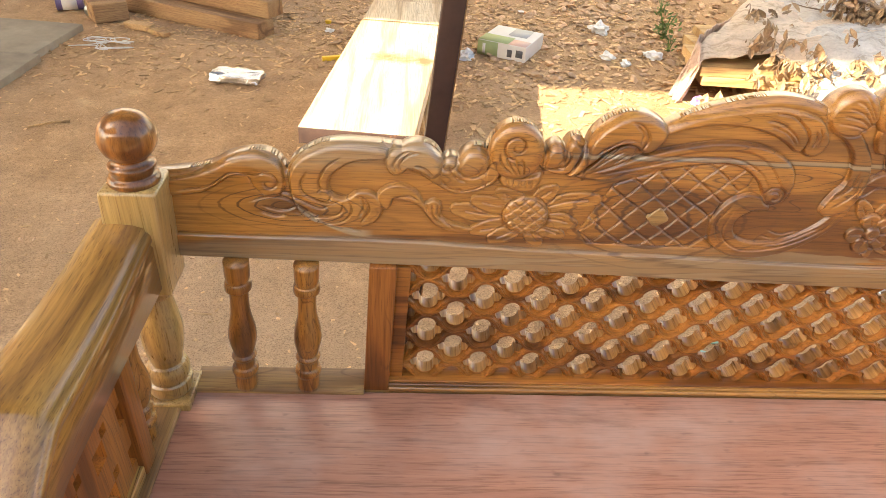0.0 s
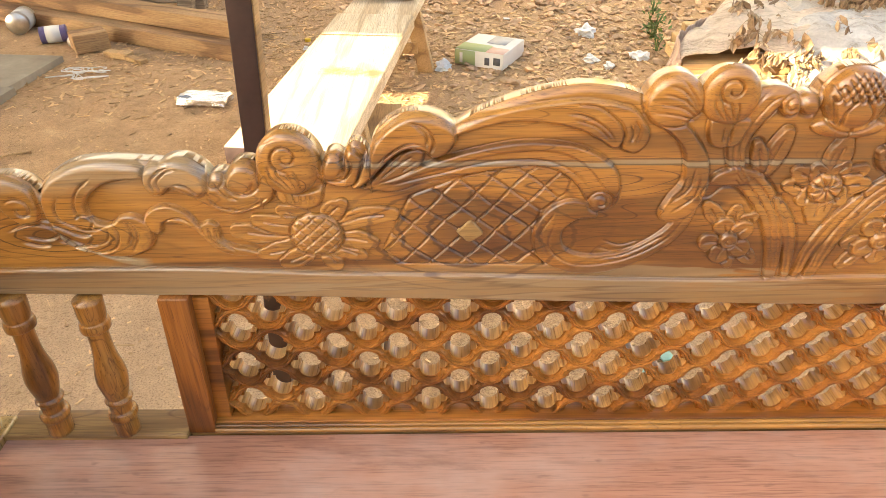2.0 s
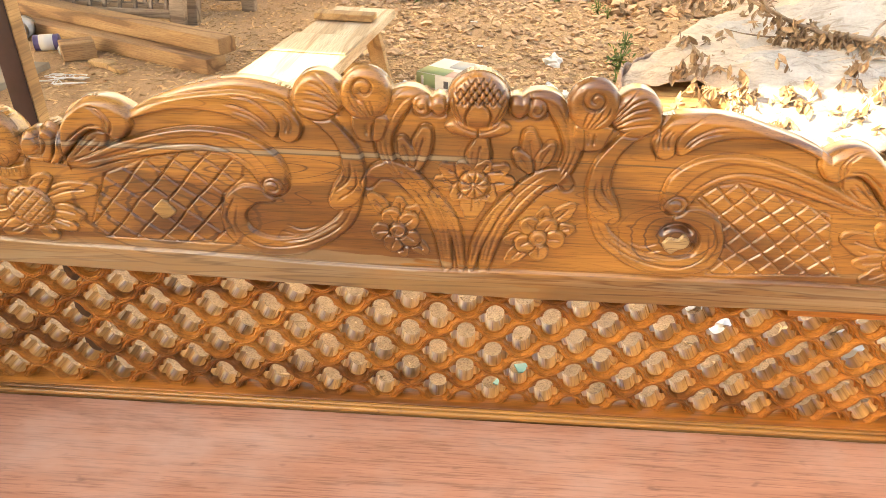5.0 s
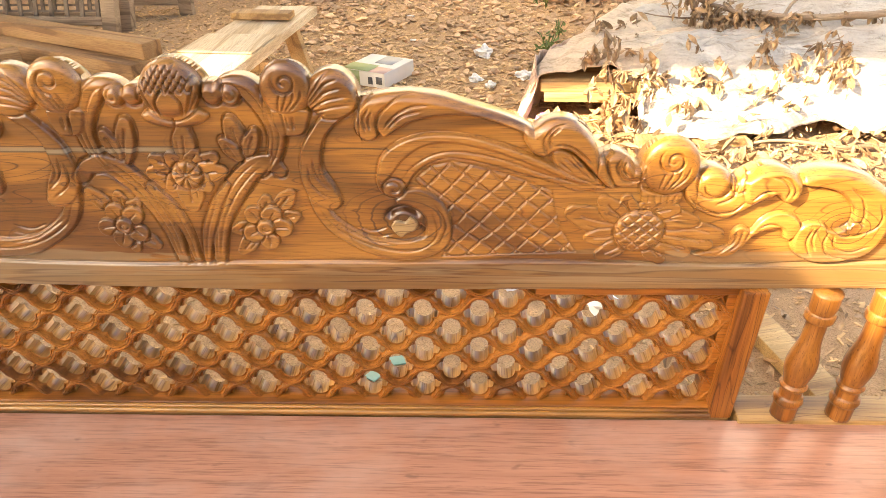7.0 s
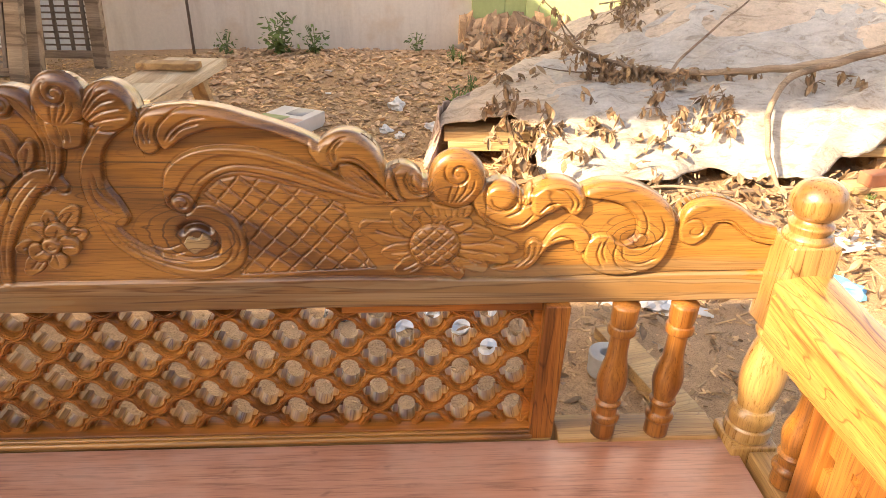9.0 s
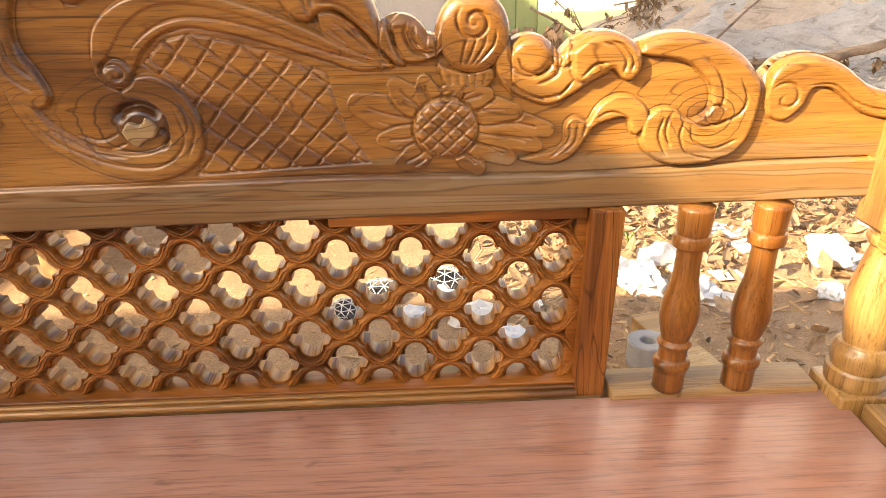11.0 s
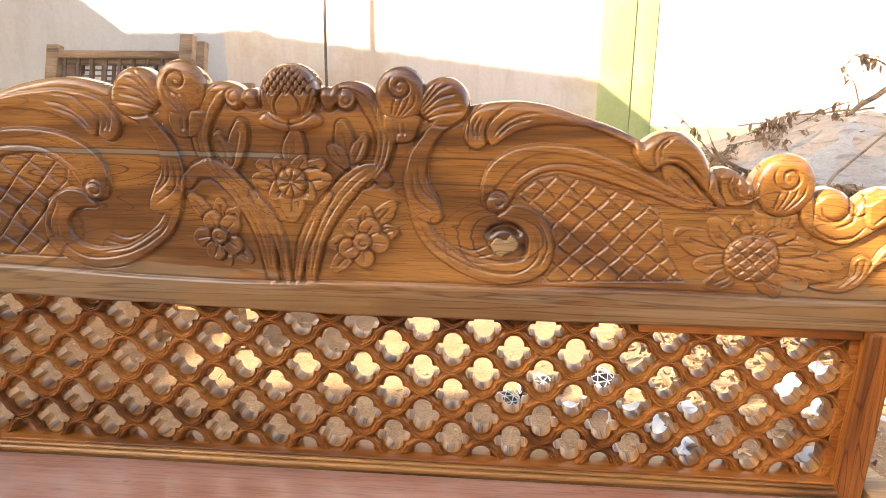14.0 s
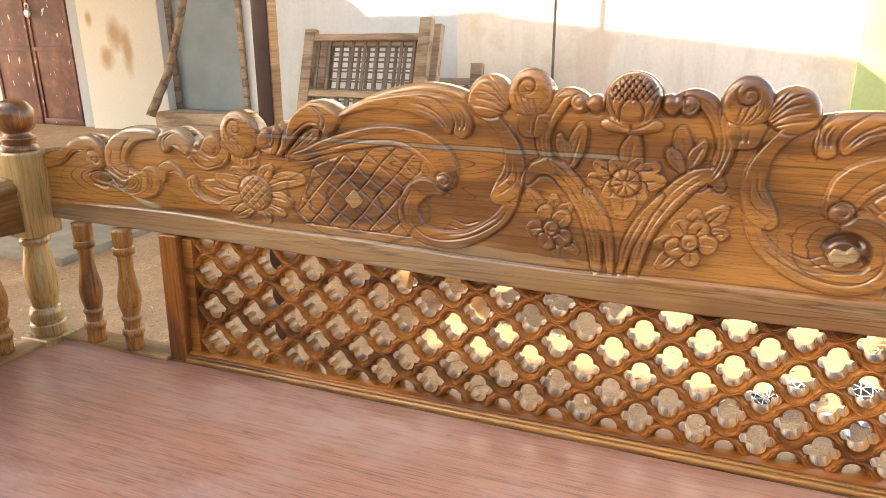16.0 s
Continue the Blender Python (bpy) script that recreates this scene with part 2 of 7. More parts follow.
def bench_marks(nt, col, grain):
    """A rusty stain across the plank."""
    tc = nt.nodes.new("ShaderNodeTexCoord")
    sep = nt.nodes.new("ShaderNodeSeparateXYZ")
    nt.links.new(tc.outputs["Object"], sep.inputs[0])
    n = spot(nt, placed(nt, (1, 1, 1), False), 22.0, 5.0, 0.65)
    for cx, cy, rx, ry in ((-0.655, 1.60, 0.13, 0.055), (-0.70, 1.62, 0.05, 0.05), (-0.57, 1.585, 0.05, 0.04)):
        d = maths(nt, "SQRT", maths(nt, "ADD", maths(nt, "POWER", maths(nt, "DIVIDE", maths(nt, "SUBTRACT", sep.outputs[0], cx), rx), 2.0), maths(nt, "POWER", maths(nt, "DIVIDE", maths(nt, "SUBTRACT", sep.outputs[1], cy), ry), 2.0)))
        d = maths(nt, "ADD", d, maths(nt, "MULTIPLY", maths(nt, "SUBTRACT", n, 0.5), 2.2))
        col = mixc(nt, ramp(nt, d, [(0.25, (0.8, 0.8, 0.8)), (1.0, (0, 0, 0))]), col, (0.26, 0.13, 0.05))
    return col


bench_wood = wood("dusty_pale_plank", "Y", light=(0.70, 0.60, 0.44), mid=(0.63, 0.51, 0.35), dark=(0.42, 0.29, 0.16), coat=0.0, rough=0.75, shift=False, marks=bench_marks)
beam_x = wood("old_brown_beam", "X", light=(0.40, 0.25, 0.12), mid=(0.32, 0.18, 0.08), dark=(0.12, 0.06, 0.028), coat=0.0, rough=0.7)
grey_wood = wood("weathered_grey_wood", "X", light=(0.47, 0.36, 0.25), mid=(0.37, 0.27, 0.18), dark=(0.16, 0.11, 0.07), coat=0.0, rough=0.8)
bark = wood("dry_bark", "X", light=(0.40, 0.30, 0.20), mid=(0.31, 0.22, 0.145), dark=(0.13, 0.09, 0.06), coat=0.0, rough=0.9)


def plain(name, stops, scale=12.0, rough=0.7, metal=0.0, relief=0.3, depth=0.003, detail=6.0, per_island=0.0, coat=0.0, rand=0.0):
    m, nt, b = mat_new(name)
    vec = placed(nt)
    n = spot(nt, vec, scale, detail, 0.65)
    col = ramp(nt, n, stops)
    big = spot(nt, vec, scale * 0.17, 3.0, 0.5)
    col = mixc(nt, 0.4, col, ramp(nt, big, [(0.3, (0.7, 0.68, 0.64)), (0.7, (1.15, 1.13, 1.1))]), "MULTIPLY")
    if per_island:
        geo = nt.nodes.new("ShaderNodeNewGeometry")
        col = mixc(nt, per_island, col, ramp(nt, geo.outputs["Random Per Island"], [(0.0, (0.4, 0.35, 0.3)), (0.5, (0.95, 0.9, 0.85)), (1.0, (1.5, 1.45, 1.35))]), "MULTIPLY")
    if rand:
        info = nt.nodes.new("ShaderNodeObjectInfo")
        col = mixc(nt, rand, col, ramp(nt, info.outputs["Random"], [(0.0, (0.6, 0.56, 0.5)), (1.0, (1.25, 1.22, 1.15))]), "MULTIPLY")
    nt.links.new(col, b.inputs["Base Color"])
    b.inputs["Roughness"].default_value = rough
    b.inputs["Metallic"].default_value = metal
    b.inputs["Coat Weight"].default_value = coat
    bump(nt, b, n, relief, depth)
    return m


def ply_material():
    m, nt, b = mat_new("reddish_plywood")
    vec = placed(nt, (3.0, 40.0, 40.0), False)
    n = spot(nt, vec, 3.0, 5.0, 0.6, 0.4)
    fine = spot(nt, placed(nt, (16.0, 420.0, 420.0), False), 1.0, 3.0, 0.6)
    dust = spot(nt, placed(nt, (3, 5, 5), False), 1.4, 5.0, 0.62)
    col = ramp(nt, n, [(0.3, (0.385, 0.175, 0.104)), (0.5, (0.445, 0.210, 0.128)), (0.72, (0.505, 0.250, 0.158))])
    col = mixc(nt, 0.5, col, ramp(nt, fine, [(0.36, (0.34, 0.28, 0.25)), (0.50, (1.08, 1.08, 1.08))]), "MULTIPLY")
    col = mixc(nt, ramp(nt, dust, [(0.46, (0, 0, 0)), (0.72, (0.65, 0.65, 0.65))]), col, (0.55, 0.375, 0.295))
    scuff = spot(nt, placed(nt, (1.3, 4.5, 4.5), False), 2.2, 6.0, 0.7, 0.8)
    col = mixc(nt, ramp(nt, scuff, [(0.57, (0, 0, 0)), (0.66, (0.40, 0.40, 0.40))]), col, (0.20, 0.085, 0.055))
    dark = spot(nt, placed(nt, (30, 75, 30), False), 1.0, 2.0, 0.5)
    col = mixc(nt, ramp(nt, dark, [(0.68, (0, 0, 0)), (0.76, (0.45, 0.45, 0.45))]), col, (0.12, 0.05, 0.035))
    nt.links.new(col, b.inputs["Base Color"])
    nt.links.new(maths(nt, "ADD", maths(nt, "MULTIPLY", dust, 0.40), 0.20), b.inputs["Roughness"])
    b.inputs["Coat Weight"].default_value = 0.25
    b.inputs["Coat Roughness"].default_value = 0.30
    bump(nt, b, fine, 0.15, 0.001)
    return m


def ground_material():
    m, nt, b = mat_new("dry_red_earth")
    vec = placed(nt, (1, 1, 1), False)
    fine = spot(nt, vec, 60.0, 8.0, 0.7)
    mid = spot(nt, vec, 7.0, 6.0, 0.6)
    big = spot(nt, vec, 0.8, 4.0, 0.55)
    col = ramp(nt, mid, [(0.3, (0.37, 0.225, 0.11)), (0.55, (0.475, 0.30, 0.155)), (0.75, (0.57, 0.385, 0.215))])
    col = mixc(nt, 0.55, col, ramp(nt, fine, [(0.3, (0.55, 0.5, 0.45)), (0.65, (1.2, 1.18, 1.15))]), "MULTIPLY")
    col = mixc(nt, ramp(nt, big, [(0.45, (0, 0, 0)), (0.62, (0.5, 0.5, 0.5))]), col, (0.42, 0.30, 0.19))
    grit = spot(nt, vec, 230.0, 3.0, 0.7)
    col = mixc(nt, 0.7, col, ramp(nt, grit, [(0.34, (0.45, 0.4, 0.36)), (0.48, (1, 1, 1)), (0.64, (1.3, 1.28, 1.22))]), "MULTIPLY")
    nt.links.new(col, b.inputs["Base Color"])
    b.inputs["Roughness"].default_value = 0.95
    bump(nt, b, mixc(nt, 0.5, fine, grit), 0.8, 0.012)
    return m


def wall_material(name, base, stain, low):
    m, nt, b = mat_new(name)
    vec = placed(nt, (1, 1, 1), False)
    fine = spot(nt, vec, 40.0, 6.0, 0.65)
    streak = spot(nt, placed(nt, (6.0, 1.0, 0.8), False), 1.3, 6.0, 0.7)
    patch = spot(nt, vec, 1.7, 6.0, 0.62)
    col = mixc(nt, ramp(nt, streak, [(0.48, (0, 0, 0)), (0.7, (0.6, 0.6, 0.6))]), base, stain)
    col = mixc(nt, ramp(nt, patch, [(0.55, (0, 0, 0)), (0.63, (0.7, 0.7, 0.7))]), col, low)
    col = mixc(nt, 0.25, col, ramp(nt, fine, [(0.3, (0.7, 0.7, 0.7)), (0.7, (1.1, 1.1, 1.1))]), "MULTIPLY")
    nt.links.new(col, b.inputs["Base Color"])
    b.inputs["Roughness"].default_value = 0.9
    bump(nt, b, fine, 0.3, 0.006)
    return m


plywood = ply_material()
earth = ground_material()
plaster = wall_material("limewashed_plaster", (0.80, 0.73, 0.63), (0.62, 0.54, 0.44), (0.70, 0.58, 0.44))
plaster_blue = wall_material("bluish_plaster", (0.46, 0.49, 0.52), (0.36, 0.38, 0.4), (0.5, 0.48, 0.46))
green_paint = wall_material("pale_green_paint", (0.45, 0.52, 0.22), (0.38, 0.45, 0.19), (0.48, 0.51, 0.28))
white_wall = wall_material("whitewash", (0.78, 0.76, 0.70), (0.7, 0.67, 0.6), (0.72, 0.7, 0.62))
def pier_material():
    m, nt, b = mat_new("rust_stained_whitewash")
    tc = nt.nodes.new("ShaderNodeTexCoord")
    sep = nt.nodes.new("ShaderNodeSeparateXYZ")
    nt.links.new(tc.outputs["Object"], sep.inputs[0])
    x, z = sep.outputs[0], sep.outputs[2]
    vec = placed(nt, (1, 1, 1), False)
    n1, fine = spot(nt, vec, 6.0, 5.0, 0.6), spot(nt, vec, 50.0, 4.0, 0.6)
    col = mixc(nt, 0.25, (0.70, 0.66, 0.58), ramp(nt, fine, [(0.3, (0.75, 0.75, 0.75)), (0.7, (1.1, 1.1, 1.1))]), "MULTIPLY")
    for cx, cz, rx, rz in ((-5.88, 1.10, 0.06, 0.10), (-5.56, 0.95, 0.13, 0.22), (-5.42, 0.80, 0.09, 0.28), (-5.70, 0.72, 0.12, 0.14)):
        d = maths(nt, "SQRT", maths(nt, "ADD", maths(nt, "POWER", maths(nt, "DIVIDE", maths(nt, "SUBTRACT", x, cx), rx), 2.0), maths(nt, "POWER", maths(nt, "DIVIDE", maths(nt, "SUBTRACT", z, cz), rz), 2.0)))
        d = maths(nt, "ADD", d, maths(nt, "SUBTRACT", n1, 0.5))
        col = mixc(nt, ramp(nt, d, [(0.3, (0.75, 0.75, 0.75)), (1.0, (0, 0, 0))]), col, (0.40, 0.22, 0.07))
    nt.links.new(col, b.inputs["Base Color"])
    b.inputs["Roughness"].default_value = 0.9
    bump(nt, b, fine, 0.3, 0.006)
    return m


pier_paint = pier_material()
slab_mat = plain("grey_stone_slab", [(0.3, (0.20, 0.165, 0.12)), (0.6, (0.31, 0.26, 0.19)), (0.8, (0.40, 0.34, 0.255))], 5, 0.85)
pole_paint = plain("chipped_dark_paint", [(0.3, (0.045, 0.026, 0.022)), (0.62, (0.075, 0.042, 0.034)), (0.70, (0.26, 0.13, 0.06))], 16, 0.5)

# ---------------------------------------------------------------- mesh helpers
def part(name, bm, material, parent=None, label="", smooth=True):
    me = bpy.data.meshes.new(name)
    bm.to_mesh(me)
    bm.free()
    return part_mesh(name, me, material, parent, label, smooth)


def part_mesh(name, me, material, parent=None, label="", smooth=True):
    if smooth:
        me.shade_smooth()
    me.materials.append(material)
    ob = new(name, me)
    if parent is not None:
        ob.parent = parent
    return tagged(ob, label)


def thing(name, loc, label, category, group="", rz=0.0):
    ob = new(name)
    ob.empty_display_size = 0.05
    ob.matrix_world = pose(*loc, 0, 0, rz)
    return tagged(ob, label, category, group)


def box(bm, x0, x1, y0, y1, z0, z1, bevel=0.0, m=None):
    r = bmesh.ops.create_cube(bm, size=1.0)
    mat = Matrix.Translation(((x0 + x1) / 2, (y0 + y1) / 2, (z0 + z1) / 2)) @ Matrix.Diagonal((x1 - x0, y1 - y0, z1 - z0, 1))
    bmesh.ops.transform(bm, matrix=(m @ mat) if m else mat, verts=r["verts"])
    if bevel:
        edges = {e for v in r["verts"] for e in v.link_edges}
        bmesh.ops.bevel(bm, geom=list(edges), offset=bevel, segments=2, affect="EDGES", profile=0.6)
    return bm


def boxed(x0, x1, y0, y1, z0, z1, bevel=0.002, m=None):
    return box(bmesh.new(), x0, x1, y0, y1, z0, z1, bevel, m)


def spline(pts, n=12):
    """Catmull-Rom through a few points."""
    p = np.array(pts, float)
    p = np.vstack([2 * p[0] - p[1], p, 2 * p[-1] - p[-2]])
    out = []
    for i in range(1, len(p) - 2):
        for s in np.linspace(0, 1, n, endpoint=False):
            a, b, c, d = p[i - 1], p[i], p[i + 1], p[i + 2]
            out.append(0.5 * (2 * b + (c - a) * s + (2 * a - 5 * b + 4 * c - d) * s * s + (3 * b - a - 3 * c + d) * s ** 3))
    out.append(p[-2])
    return np.array(out)


def lathe(profile, n=28, m=None, bm=None):
    """Turned work: (radius, height) pairs spun round z."""
    bm = bm or bmesh.new()
    rings = []
    for r, z in profile:
        ring = []
        for i in range(n):
            a = 2 * math.pi * i / n
            v = Vector((r * math.cos(a), r * math.sin(a), z))
            ring.append(bm.verts.new(m @ v if m else v))
        rings.append(ring)
    for a, b in zip(rings, rings[1:]):
        for i in range(n):
            bm.faces.new((a[i], a[(i + 1) % n], b[(i + 1) % n], b[i]))
    bm.faces.new(list(reversed(rings[0])))
    bm.faces.new(rings[-1])
    return bm


def turned(pairs, n=7):
    """A smooth turned profile through (height, radius) pairs; a repeated height makes a crisp shoulder."""
    out = []
    run = [pairs[0]]
    for q in pairs[1:]:
        if q[0] == run[-1][0]:
            out += list(spline(run, n)) if len(run) > 1 else [np.array(run[0])]
            run = [q]
        else:
            run.append(q)
    out += list(spline(run, n)) if len(run) > 1 else [np.array(run[0])]
    return [(max(float(r), 0.0006), float(z)) for z, r in out]


def tube(bm, path, radii, n=8):
    path = [Vector(p) for p in path]
    rings = []
    for i, p in enumerate(path):
        d = (path[min(i + 1, len(path) - 1)] - path[max(i - 1, 0)]).normalized()
        a = d.orthogonal().normalized()
        b = d.cross(a)
        r = float(radii[i] if hasattr(radii, "__len__") else radii)
        rings.append([bm.verts.new(p + r * (math.cos(t) * a + math.sin(t) * b)) for t in [2 * math.pi * k / n for k in range(n)]])
    for i in range(1, len(rings)):
        # keep the seam from twisting
        k = min(range(n), key=lambda s: sum((rings[i][(j + s) % n].co - rings[i - 1][j].co).length for j in range(n)))
        rings[i] = rings[i][k:] + rings[i][:k]
    for a, b in zip(rings, rings[1:]):
        for i in range(n):
            bm.faces.new((a[i], a[(i + 1) % n], b[(i + 1) % n], b[i]))
    bm.faces.new(list(reversed(rings[0])))
    bm.faces.new(rings[-1])
    return bm


def grid_mesh(name, co, loop_cols=False):
    """A mesh from an array of rows x columns x 3."""
    rows, cols = co.shape[:2]
    i = np.arange(rows * cols).reshape(rows, cols)
    f = np.stack([i[:-1, :-1], i[:-1, 1:], i[1:, 1:], i[1:, :-1]], -1).reshape(-1, 4)
    me = bpy.data.meshes.new(name)
    me.vertices.add(rows * cols)
    me.vertices.foreach_set("co", np.ascontiguousarray(co, np.float32).ravel())
    me.loops.add(4 * len(f))
    me.loops.foreach_set("vertex_index", f.astype(np.int32).ravel())
    me.polygons.add(len(f))
    me.polygons.foreach_set("loop_start", np.arange(0, 4 * len(f), 4, dtype=np.int32))
    me.update(calc_edges=True)
    return me


# ---------------------------------------------------------------- the carved crest board of the backrest
SEAT = 0.43
FOOT = ((-0.95, 0.653), (-0.55, 0.645), (-0.20, 0.633), (0.10, 0.625), (0.95, 0.630))      # lower edge of the board
RAIL = ((-0.95, 0.686), (-0.59, 0.681), (-0.24, 0.667), (0.0, 0.661), (0.28, 0.666), (0.65, 0.662), (0.95, 0.666))


def curve_at(pts, x):
    return np.interp(x, *zip(*pts))


SWEEPS = (
    ((-0.96, 0.760), (-0.87, 0.771), (-0.84, 0.779), (-0.82, 0.790), (-0.80, 0.796), (-0.78, 0.797), (-0.765, 0.790), (-0.754, 0.774)),
    ((-0.754, 0.776), (-0.747, 0.789), (-0.73, 0.802), (-0.709, 0.811), (-0.68, 0.814), (-0.633, 0.811), (-0.60, 0.806)),
    ((-0.335, 0.843), (-0.311, 0.857), (-0.284, 0.869), (-0.257, 0.878), (-0.23, 0.884), (-0.203, 0.887), (-0.175, 0.884), (-0.152, 0.877), (-0.13, 0.866)),
    ((0.236, 0.860), (0.265, 0.865), (0.292, 0.866), (0.322, 0.862), (0.354, 0.852), (0.385, 0.842), (0.41, 0.831), (0.43, 0.818)),
    ((0.69, 0.768), (0.715, 0.778), (0.735, 0.780), (0.755, 0.777), (0.775, 0.769), (0.795, 0.755), (0.812, 0.735)),
    ((0.808, 0.733), (0.818, 0.750), (0.832, 0.758), (0.853, 0.759), (0.876, 0.751), (0.895, 0.738), (0.914, 0.727), (0.96, 0.716)),
)
NOTCHES = ((-0.96, 0.755), (-0.754, 0.772), (-0.578, 0.788), (-0.52, 0.798), (-0.46, 0.808), (-0.41, 0.817), (-0.33, 0.843), (-0.145, 0.866),
           (-0.04, 0.867), (0.02, 0.866), (0.15, 0.868), (0.24, 0.860), (0.41, 0.822), (0.48, 0.796), (0.535, 0.783), (0.595, 0.774),
           (0.64, 0.764), (0.695, 0.768), (0.81, 0.733), (0.96, 0.712))
# lobes along the top: centre x, half width, top, height
LOBES = ((-0.605, 0.030, 0.816, 0.030), (-0.566, 0.012, 0.800, 0.012), (-0.538, 0.023, 0.813, 0.030), (-0.493, 0.033, 0.844, 0.040),
         (-0.447, 0.012, 0.822, 0.016), (-0.425, 0.013, 0.831, 0.022), (-0.362, 0.050, 0.862, 0.048), (-0.119, 0.029, 0.898, 0.030),
         (-0.068, 0.029, 0.901, 0.032), (-0.024, 0.028, 0.884, 0.022), (0.008, 0.011, 0.877, 0.012), (0.050, 0.034, 0.903, 0.034),
         (0.089, 0.011, 0.879, 0.012), (0.115, 0.028, 0.885, 0.022), (0.168, 0.026, 0.896, 0.030), (0.213, 0.027, 0.890, 0.028),
         (0.446, 0.042, 0.838, 0.050), (0.503, 0.026, 0.801, 0.030), (0.563, 0.032, 0.813, 0.036), (0.610, 0.027, 0.782, 0.030), (0.670, 0.037, 0.783, 0.030))


def top_at(x):
    z = curve_at(NOTCHES, x)
    for s in SWEEPS:
        p = spline(s, 8)
        inside = (x >= p[0, 0]) & (x <= p[-1, 0])
        z = np.where(inside, np.maximum(z, np.interp(x, p[:, 0], p[:, 1])), z)
    for cx, a, top, h in LOBES:
        q = np.clip(1 - ((x - cx) / a) ** 2, 0, None)
        z = np.where(q > 0, np.maximum(z, top - h + h * q ** 0.5), z)
    return z


class Relief:
    """Carving as heights over a grid of places (x, z); heights stand towards the seat."""

    def __init__(self, X, Z):
        self.X, self.Z = X, Z
        self.H = np.zeros_like(X)

    def near(self, path, reach):
        """Cells near a path: their index, distance across it, side, and place along it (0 to 1)."""
        lo, hi = path.min(0) - reach, path.max(0) + reach
        idx = np.nonzero((self.X > lo[0]) & (self.X < hi[0]) & (self.Z > lo[1]) & (self.Z < hi[1]))
        if not len(idx[0]):
            return None
        px, pz = self.X[idx], self.Z[idx]
        best = np.full(px.shape, 9.0)
        side = np.zeros_like(best)
        along = np.zeros_like(best)
        seg = np.linalg.norm(np.diff(path, axis=0), axis=1)
        run = np.concatenate([[0], np.cumsum(seg)]) / max(seg.sum(), 1e-9)
        for (ax, az), (bx, bz), s0, s1, ln in zip(path[:-1], path[1:], run[:-1], run[1:], seg):
            if ln < 1e-9:
                continue
            dx, dz = (bx - ax) / ln, (bz - az) / ln
            t = np.clip((px - ax) * dx + (pz - az) * dz, 0, ln)
            ex, ez = px - ax - t * dx, pz - az - t * dz
            d = np.hypot(ex, ez)
            m = d < best
            best[m] = d[m]
            side[m] = np.sign(dx * ez - dz * ex)[m]
            along[m] = (s0 + (s1 - s0) * t / ln)[m]
        return idx, best, side, along

    def band(self, pts, width, h, flutes=2, sharp=7.0, sink=0.0034, cut=0.0030):
        """A raised fluted band along a spline; width is one half-width, or several along it."""
        path = spline(pts, 10)
        w = np.atleast_1d(np.array(width, float))
        got = self.near(path, w.max() + 0.006)
        if got is None:
            return
        idx, d, side, s = got
        ww = 1.08 * np.interp(s, np.linspace(0, 1, len(w)), w)
        q = d / ww
        ends = np.clip(np.minimum(s, 1 - s) * 14, 0.35, 1)
        up = 0.72 * h * ends * np.clip(1 - q ** sharp, 0, 1) ** 0.5 * (0.85 + 0.15 * side * q)
        if flutes:
            # laminae: each strip slopes down to a thin cut line
            u = side * q
            here = np.clip(np.minimum(s - 0.12, 0.98 - s) * 8, 0, 1) * (q < 0.97)
            step = 1.9 / (flutes + 1)
            up -= 0.0013 * (((u + 0.95) / step) % 1.0) * here
            for k in range(flutes):
                c = -0.95 + step * (k + 1)
                up -= cut * 0.7 * np.exp(-((u - c) * ww / 0.0008) ** 2) * here
        cur = self.H[idx]
        new_h = np.where(q < 1, np.maximum(cur, up), cur)
        # a cut line set in along the edge of the band
        new_h -= sink * np.exp(-((d - ww - 0.0010) / 0.0011) ** 2) * (q >= 0.98) * (cur < h)
        self.H[idx] = new_h

    def plate(self, outline, h, soft=0.0045, sink=0.0022, crown=0.0012):
        """A broad raised shape inside a closed outline, its edge rounded over and set in by a cut line."""
        p = np.array(outline, float)
        path = spline(np.vstack([p, p[:1]]), 6)
        got = self.near(path, 0.005)
        if got is None:
            return
        idx, d, _, _ = got
        px, pz = self.X[idx], self.Z[idx]
        inside = np.zeros(px.shape, bool)
        j = len(path) - 1
        for i in range(len(path)):
            (xi, zi), (xj, zj) = path[i], path[j]
            if zi != zj:
                inside ^= ((zi > pz) != (zj > pz)) & (px < (xj - xi) * (pz - zi) / (zj - zi) + xi)
            j = i
        q = np.clip(1 - d / (0.62 * soft), 0, 1)
        up = h * np.sqrt(1 - q * q) + crown * np.clip(d / 0.02, 0, 1)
        cur = self.H[idx]
        res = np.where(inside, np.maximum(cur, up), cur)
        res -= sink * np.exp(-((d - 0.0004) / 0.0008) ** 2) * (~inside) * (cur < h)
        self.H[idx] = res

    def groove(self, pts, w=0.0011, depth=0.0030, smooth=True, taper=True):
        path = spline(pts, 8) if smooth and len(pts) > 2 else np.array(pts, float)
        got = self.near(path, 4 * w)
        if got is None:
            return
        idx, d, _, s = got
        k = np.clip(np.minimum(s, 1 - s) * 6, 0.15, 1) if taper else 1.0
        self.H[idx] -= 1.5 * depth * k * np.exp(-(d / w) ** 2)

    def leaf(self, a, b, w, h=0.006, bend=0.0, veins=2):
        a, b = np.array(a), np.array(b)
        mid = (a + b) / 2 + bend * np.array([-(b - a)[1], (b - a)[0]])
        path = spline([a, mid, b], 10)
        got = self.near(path, w + 0.005)
        if got is None:
            return
        idx, d, side, s = got
        ww = w * np.clip(np.sin(np.pi * np.clip(0.14 + 0.72 * s, 0, 1)), 0.02, 1) ** 0.55
        q = d / ww
